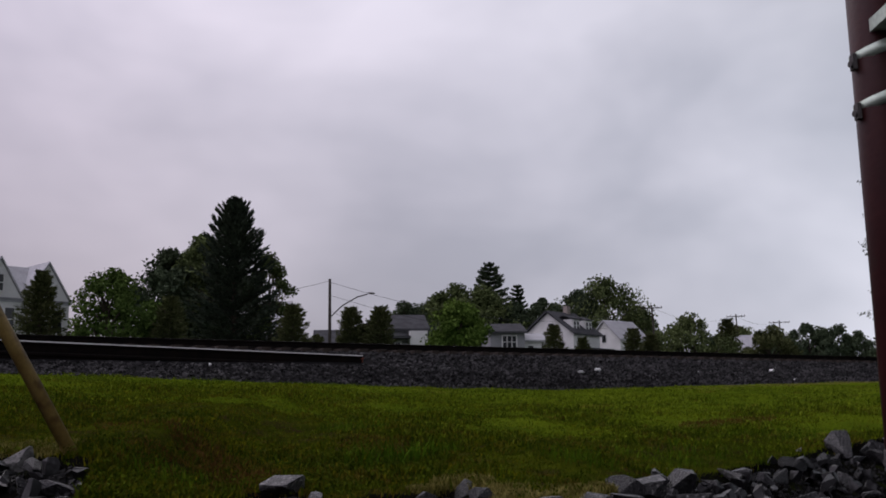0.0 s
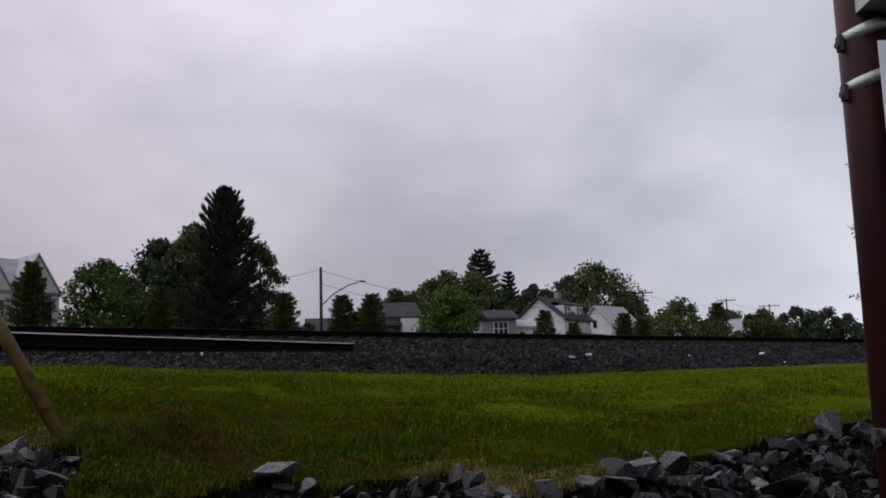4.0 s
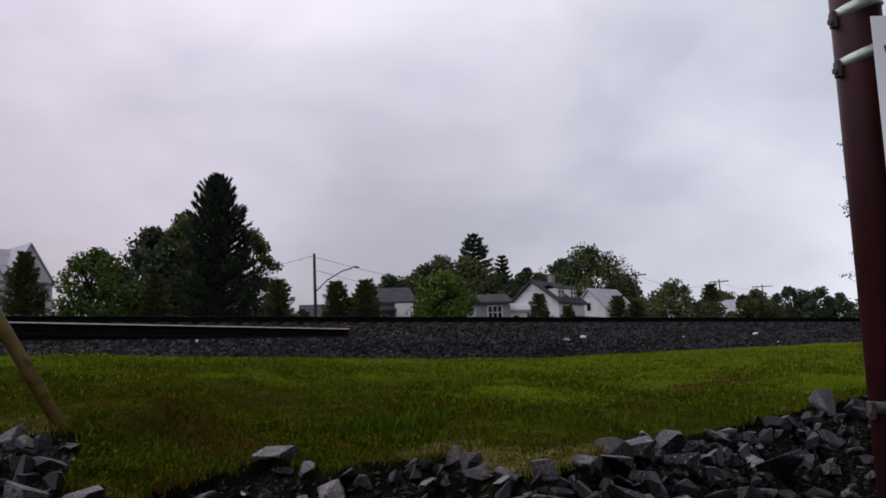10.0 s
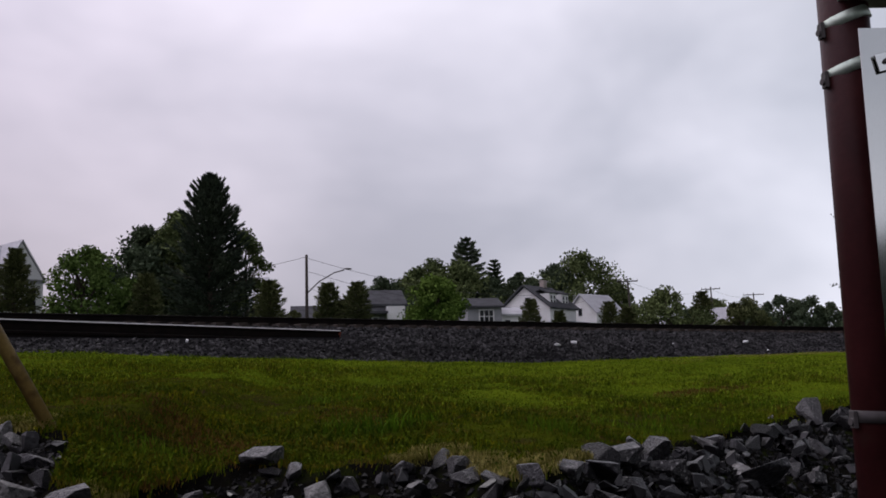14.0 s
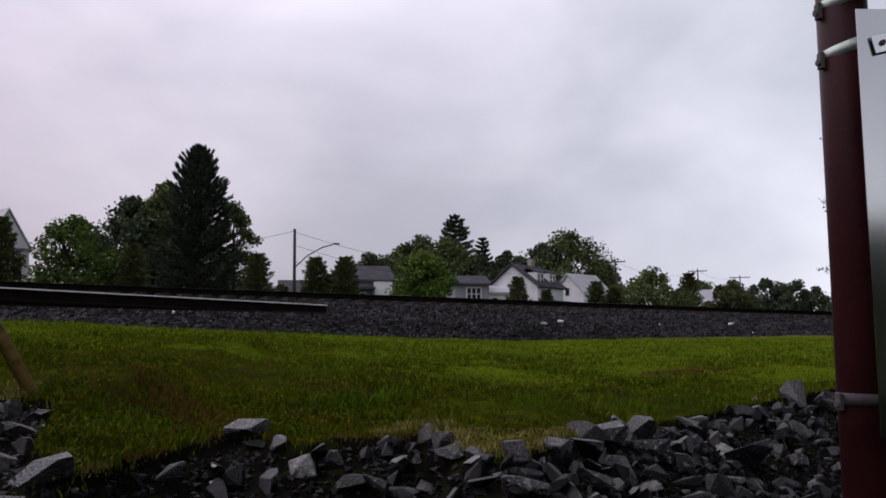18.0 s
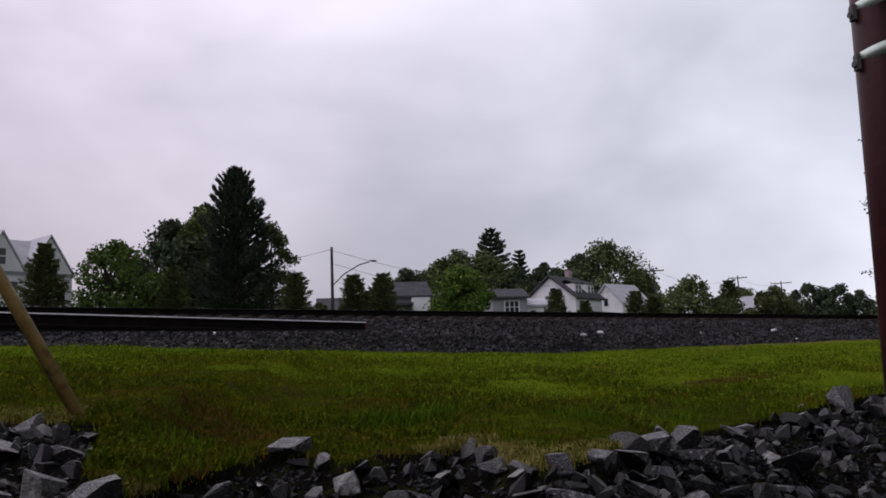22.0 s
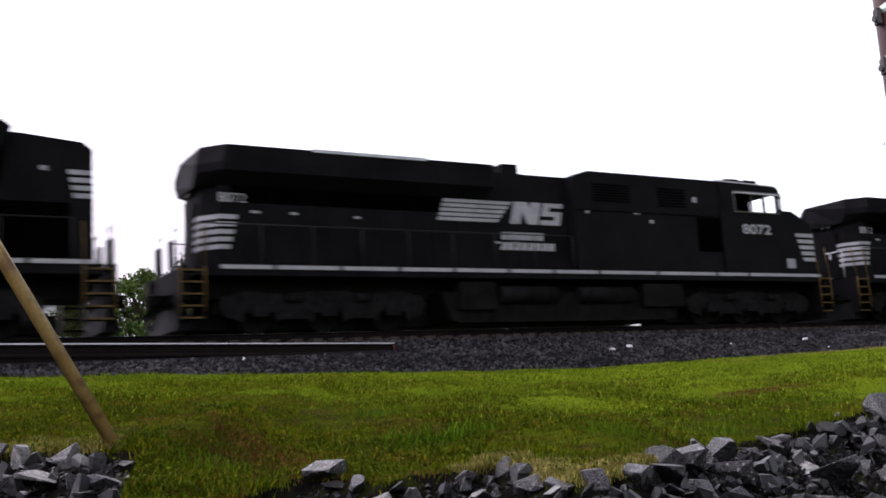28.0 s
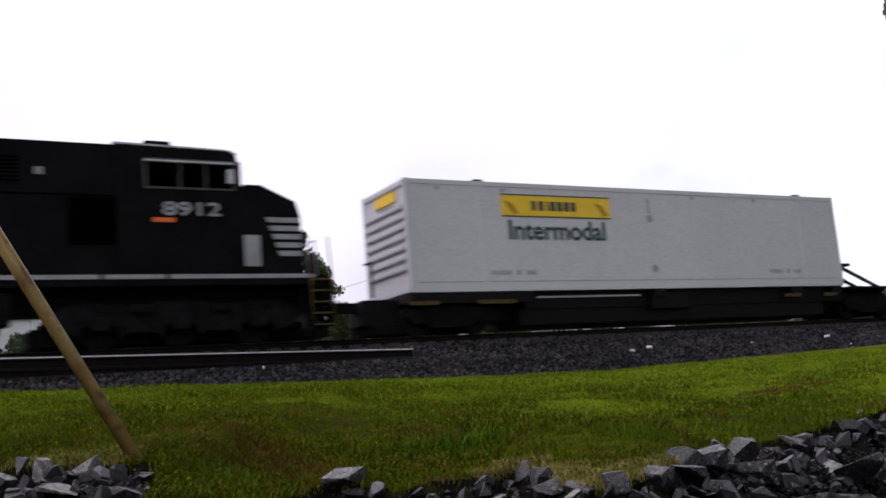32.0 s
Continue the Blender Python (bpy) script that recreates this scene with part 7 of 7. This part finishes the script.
# ---------- container and its spine car ----------
def spine_car():
    C = empty("spine_car", TRACK, "dark brown articulated spine car carrying a container", "railway car")
    boxed("centre_spine", (-1.0, 19.2, -0.5, 0.5, 0.34, 1.0), M_CARSTEEL, C, bevel=0.03)
    for x in (0.2, 2.6, 8.2, 13.9, 15.8):
        boxed("cross_bolster", (x - 0.22, x + 0.22, -1.3, 1.3, 0.82, 1.06), M_CARSTEEL, C, bevel=0.02)
    boxed("side_sill", (0.0, 3.6, -1.32, -1.2, 0.78, 1.06), M_CARSTEEL, C)
    boxed("side_sill", (3.6, 16.3, -1.0, -0.9, 0.6, 1.04), M_CARSTEEL, C)
    for x0, x1 in ((-0.1, 0.75), (1.9, 3.1), (13.3, 14.0), (15.1, 15.7)):
        boxed("reflector", (x0, x1, -1.335, -1.32, 0.74, 0.84), M_STEPYEL, C, "yellow reflector plate")
    boxed("bottom_box", (7.9, 9.4, -1.25, -0.6, 0.5, 0.95), M_CARSTEEL, C)
    boxed("deep_sill", (3.4, 15.4, -0.95, 0.95, 0.16, 0.62), M_CARSTEEL, C, bevel=0.04)
    # pale strip standing in for the sky-lit gap under the container
    boxed("pale_rail", (4.0, 7.6, -1.06, -1.02, 0.9, 0.94), M_GREYROOF, C, "pale strip along the spine, light of a gap put in as colour")
    boxed("brake_beam", (-0.9, 0.3, -0.7, 0.7, 0.08, 0.36), M_UNDER, C, bevel=0.04)
    part("coupler", box(bmesh.new(), -1.9, -0.9, -0.13, 0.13, 0.72, 0.98, bevel=0.03), M_UNDER, C)
    part("hand_brake", polyline(bmesh.new(), [(-0.9, -0.9, 1.0), (-0.9, -0.9, 1.9), (-0.9, -0.5, 1.9)], 0.03), M_CARSTEEL, C)
    for xc in (1.2, 17.6):
        t = new("truck")
        t.parent = C
        part("bolster", box(bmesh.new(), xc - 1.3, xc + 1.3, -0.55, 0.55, 0.12, 0.6, bevel=0.05), M_UNDER, t)
        for side in (-1, 1):
            o = [(-1.25, 0.5), (-1.1, 0.3), (-0.75, 0.3), (-0.55, 0.18), (0.55, 0.18), (0.75, 0.3), (1.1, 0.3), (1.25, 0.5), (1.1, 0.66), (0.45, 0.74), (-0.45, 0.74), (-1.1, 0.66)]
            part("side_frame", prism(bmesh.new(), [(xc + x, z) for x, z in o], side * 1.0 - 0.08, side * 1.0 + 0.08), M_UNDER, t)
            for q in (-0.16, 0.0, 0.16):
                part("spring", tube(bmesh.new(), (xc + q, side * 1.0, 0.2), (xc + q, side * 1.0, 0.5), 0.07, 0.07, 10), M_UNDER, t)
        for ax in (-0.87, 0.87):
            bm = bmesh.new()
            for side in (-1, 1):
                tube(bm, (0, side * 0.68, 0), (0, side * 0.82, 0), 0.42, 0.42, 24)
                tube(bm, (0, side * 0.66, 0), (0, side * 0.69, 0), 0.45, 0.45, 24)
            tube(bm, (0, -0.9, 0), (0, 0.9, 0), 0.08, 0.08, 10)
            w = part("wheelset", bm, M_UNDER, t, at=pose(xc + ax, 0, 0.42))
            AXLES.append((w, xc + ax, 0.42))
    # trailer hitch of the next platform
    h = part("hitch_plate", box(bmesh.new(), 16.75, 17.7, -0.45, 0.45, 1.86, 1.96, bevel=0.03), M_CARSTEEL, C, "raised trailer hitch plate")
    for y in (-0.35, 0.35):
        part("hitch_leg", tube(bmesh.new(), (17.0, y, 0.95), (17.1, y, 1.86), 0.06, 0.06, 8), M_CARSTEEL, C)
        part("hitch_strut", tube(bmesh.new(), (19.4, y, 1.0), (17.3, y, 1.82), 0.07, 0.07, 8), M_CARSTEEL, C)
    boxed("walkway", (16.4, 19.0, -1.2, 1.2, 0.98, 1.05), M_CARSTEEL, C)
    return C


def container():
    B = empty("container", TRACK, "off-white long freight container with a yellow sign panel", "container")
    n, z0, z1, w = 16.15, 1.07, 4.05, 1.3
    part("shell", box(bmesh.new(), 0.03, n - 0.03, -w + 0.02, w - 0.02, z0 + 0.03, z1 - 0.03, bevel=0.012), M_CONT, B)
    for y in (-w, w - 0.08):
        boxed("top_rail", (0, n, y, y + 0.08, z1 - 0.13, z1), M_CONT, B, bevel=0.01)
        boxed("bottom_rail", (0, n, y, y + 0.08, z0, z0 + 0.24), M_CONT, B, bevel=0.01)
    for x in (0.0, 2.18, 14.4, n - 0.17):
        for y in (-w - 0.006, w - 0.1):
            boxed("corner_post", (x, x + 0.17, y, y + 0.106, z0, z1 + 0.012), M_CONT, B, bevel=0.012)
    for x in (2.18, 14.4):
        for y in (-w, w - 0.18):
            boxed("corner_casting", (x - 0.05, x + 0.2, y, y + 0.18, z1, z1 + 0.05), M_UNDER, B)
    # grey strip painting a shade line above the bottom rail
    boxed("rail_shadow_gap", (0.2, n - 0.2, -w - 0.002, -w + 0.004, z0 + 0.25, z0 + 0.268), M_CGREY, B)
    # fine panel seams along the side
    for k in range(26):
        x = 0.75 + k * 0.6
        if not (2.0 < x < 2.5 or 14.2 < x < 14.7):
            boxed("panel_seam", (x, x + 0.012, -w + 0.014, -w + 0.02, z0 + 0.27, z1 - 0.13), M_CONT, B)
    # doors end with ribs, a grey strip painted as shade below each
    for k in range(7):
        boxed("end_rib", (-0.035, 0.03, -w + 0.22, w - 0.16, z0 + 0.62 + k * 0.27, z0 + 0.72 + k * 0.27), M_CONT, B, bevel=0.012)
        boxed("rib_shade_lip", (-0.028, 0.03, -w + 0.22, w - 0.16, z0 + 0.585 + k * 0.27, z0 + 0.618 + k * 0.27), M_CGREY, B)
    for z in (z0 + 0.02, z1 - 0.16):
        boxed("end_beam", (-0.02, 0.03, -w + 0.1, w - 0.1, z, z + 0.14), M_CONT, B, bevel=0.01)
    boxed("end_sign", (-0.012, 0.028, -0.75, 0.45, z1 - 0.5, z1 - 0.22), M_CYEL, B, "small yellow panel on the end")
    boxed("end_print", (-0.012, 0.028, -0.6, 0.3, z1 - 0.62, z1 - 0.57), M_CGREY, B)
    # side signs
    sgn = boxed("yellow_sign", (2.92, 6.64, -w + 0.008, -w + 0.022, 3.1, 3.74), M_CYEL, B, "yellow sign panel with dark trim")
    for z in (3.1, 3.7):
        boxed("sign_trim", (2.92, 6.64, -w + 0.003, -w + 0.008, z, z + 0.04), M_CGREEN, sgn)
    x = 3.9
    for wd in (0.2, 0.04, 0.22, 0.04, 0.12, 0.24, 0.24, 0.24, 0.22):
        if wd > 0.1:
            boxed("name_bar", (x, x + wd - 0.05, -w + 0.003, -w + 0.008, 3.29, 3.56), M_CGREEN, sgn)
        x += wd
    for a, b in ((3.0, 3.48), (6.08, 6.56)):
        bm = bmesh.new()
        slab(bm, [(a, 3.55), (a + 0.25, 3.5), (b, 3.2), (b - 0.2, 3.18)], -w + 0.008, 0.005)
        part("sign_scroll", bm, M_SCROLL, sgn)
    lettering("Intermodal", 0.52, M_CGREEN, B, 3.12, -w + 0.022, 2.48, "lettering", 3.25, "dark green word Intermodal")
    for x0, x1, z in ((2.45, 3.9, 1.5), (12.8, 14.2, 1.5)):
        for k in range(9):
            a = x0 + (x1 - x0) * k / 9
            if k not in (4, 6):
                boxed("small_print", (a, a + (x1 - x0) / 9 * 0.72, -w + 0.015, -w + 0.022, z, z + 0.13), M_CGREY, B)
    for z in (3.15, 1.66):
        part("round_patch", tube(bmesh.new(), (8.1, -w + 0.022, z), (8.1, -w + 0.012, z), 0.12, 0.12, 20), M_WHITE, B, "round pale patch")
    boxed("seal_strip", (8.06, 8.12, -w + 0.012, -w + 0.022, 3.3, 3.75), M_CGREY, B)
    for x in (0.9, 2.95, 9.8, 12.4):
        boxed("upper_print", (x, x + 0.12, -w + 0.014, -w + 0.022, 3.78, 3.88), M_CGREY, B)
    return B


CAR = spine_car()
BOX = container()

# distance along the track of the middle locomotive's left end, by time
RUN = [(0.0, 277.0), (20.0, 84.6), (23.0, 55.3), (23.5, 50.45), (24.0, 45.75), (24.5, 41.0), (26.6, 20.05), (27.0, 15.95), (28.0, 5.83), (29.0, -4.55), (30.0, -15.05), (31.0, -25.4), (32.0, -35.9)]
OFFSETS = [(LOCO_A, -22.4), (LOCO_B, 0.0), (LOCO_C, 23.12), (CAR, 47.25), (BOX, 47.25)]


def motions():
    for ob, off in OFFSETS:
        walk(ob, [(t, TRACK @ pose(s + off, 0, 0)) for t, s in RUN])
    # wheels roll while the train is near
    for wheel, x, r in AXLES:
        rate = 15 if r > 0.45 else 30
        times = [0.0, 22.0] + [22.0 + k / rate for k in range(1, 10 * rate + 1)]
        place = np.interp(times, [t for t, _ in RUN], [s for _, s in RUN])
        rows = []
        for t, s in zip(times, place):
            turn = 0.0 if t <= 22.0 else math.degrees((s - place[1]) / r)
            rows.append((t, pose(x, 0, r, 0, turn % 360 - 180, 0)))
        walk(wheel, rows)


motions()
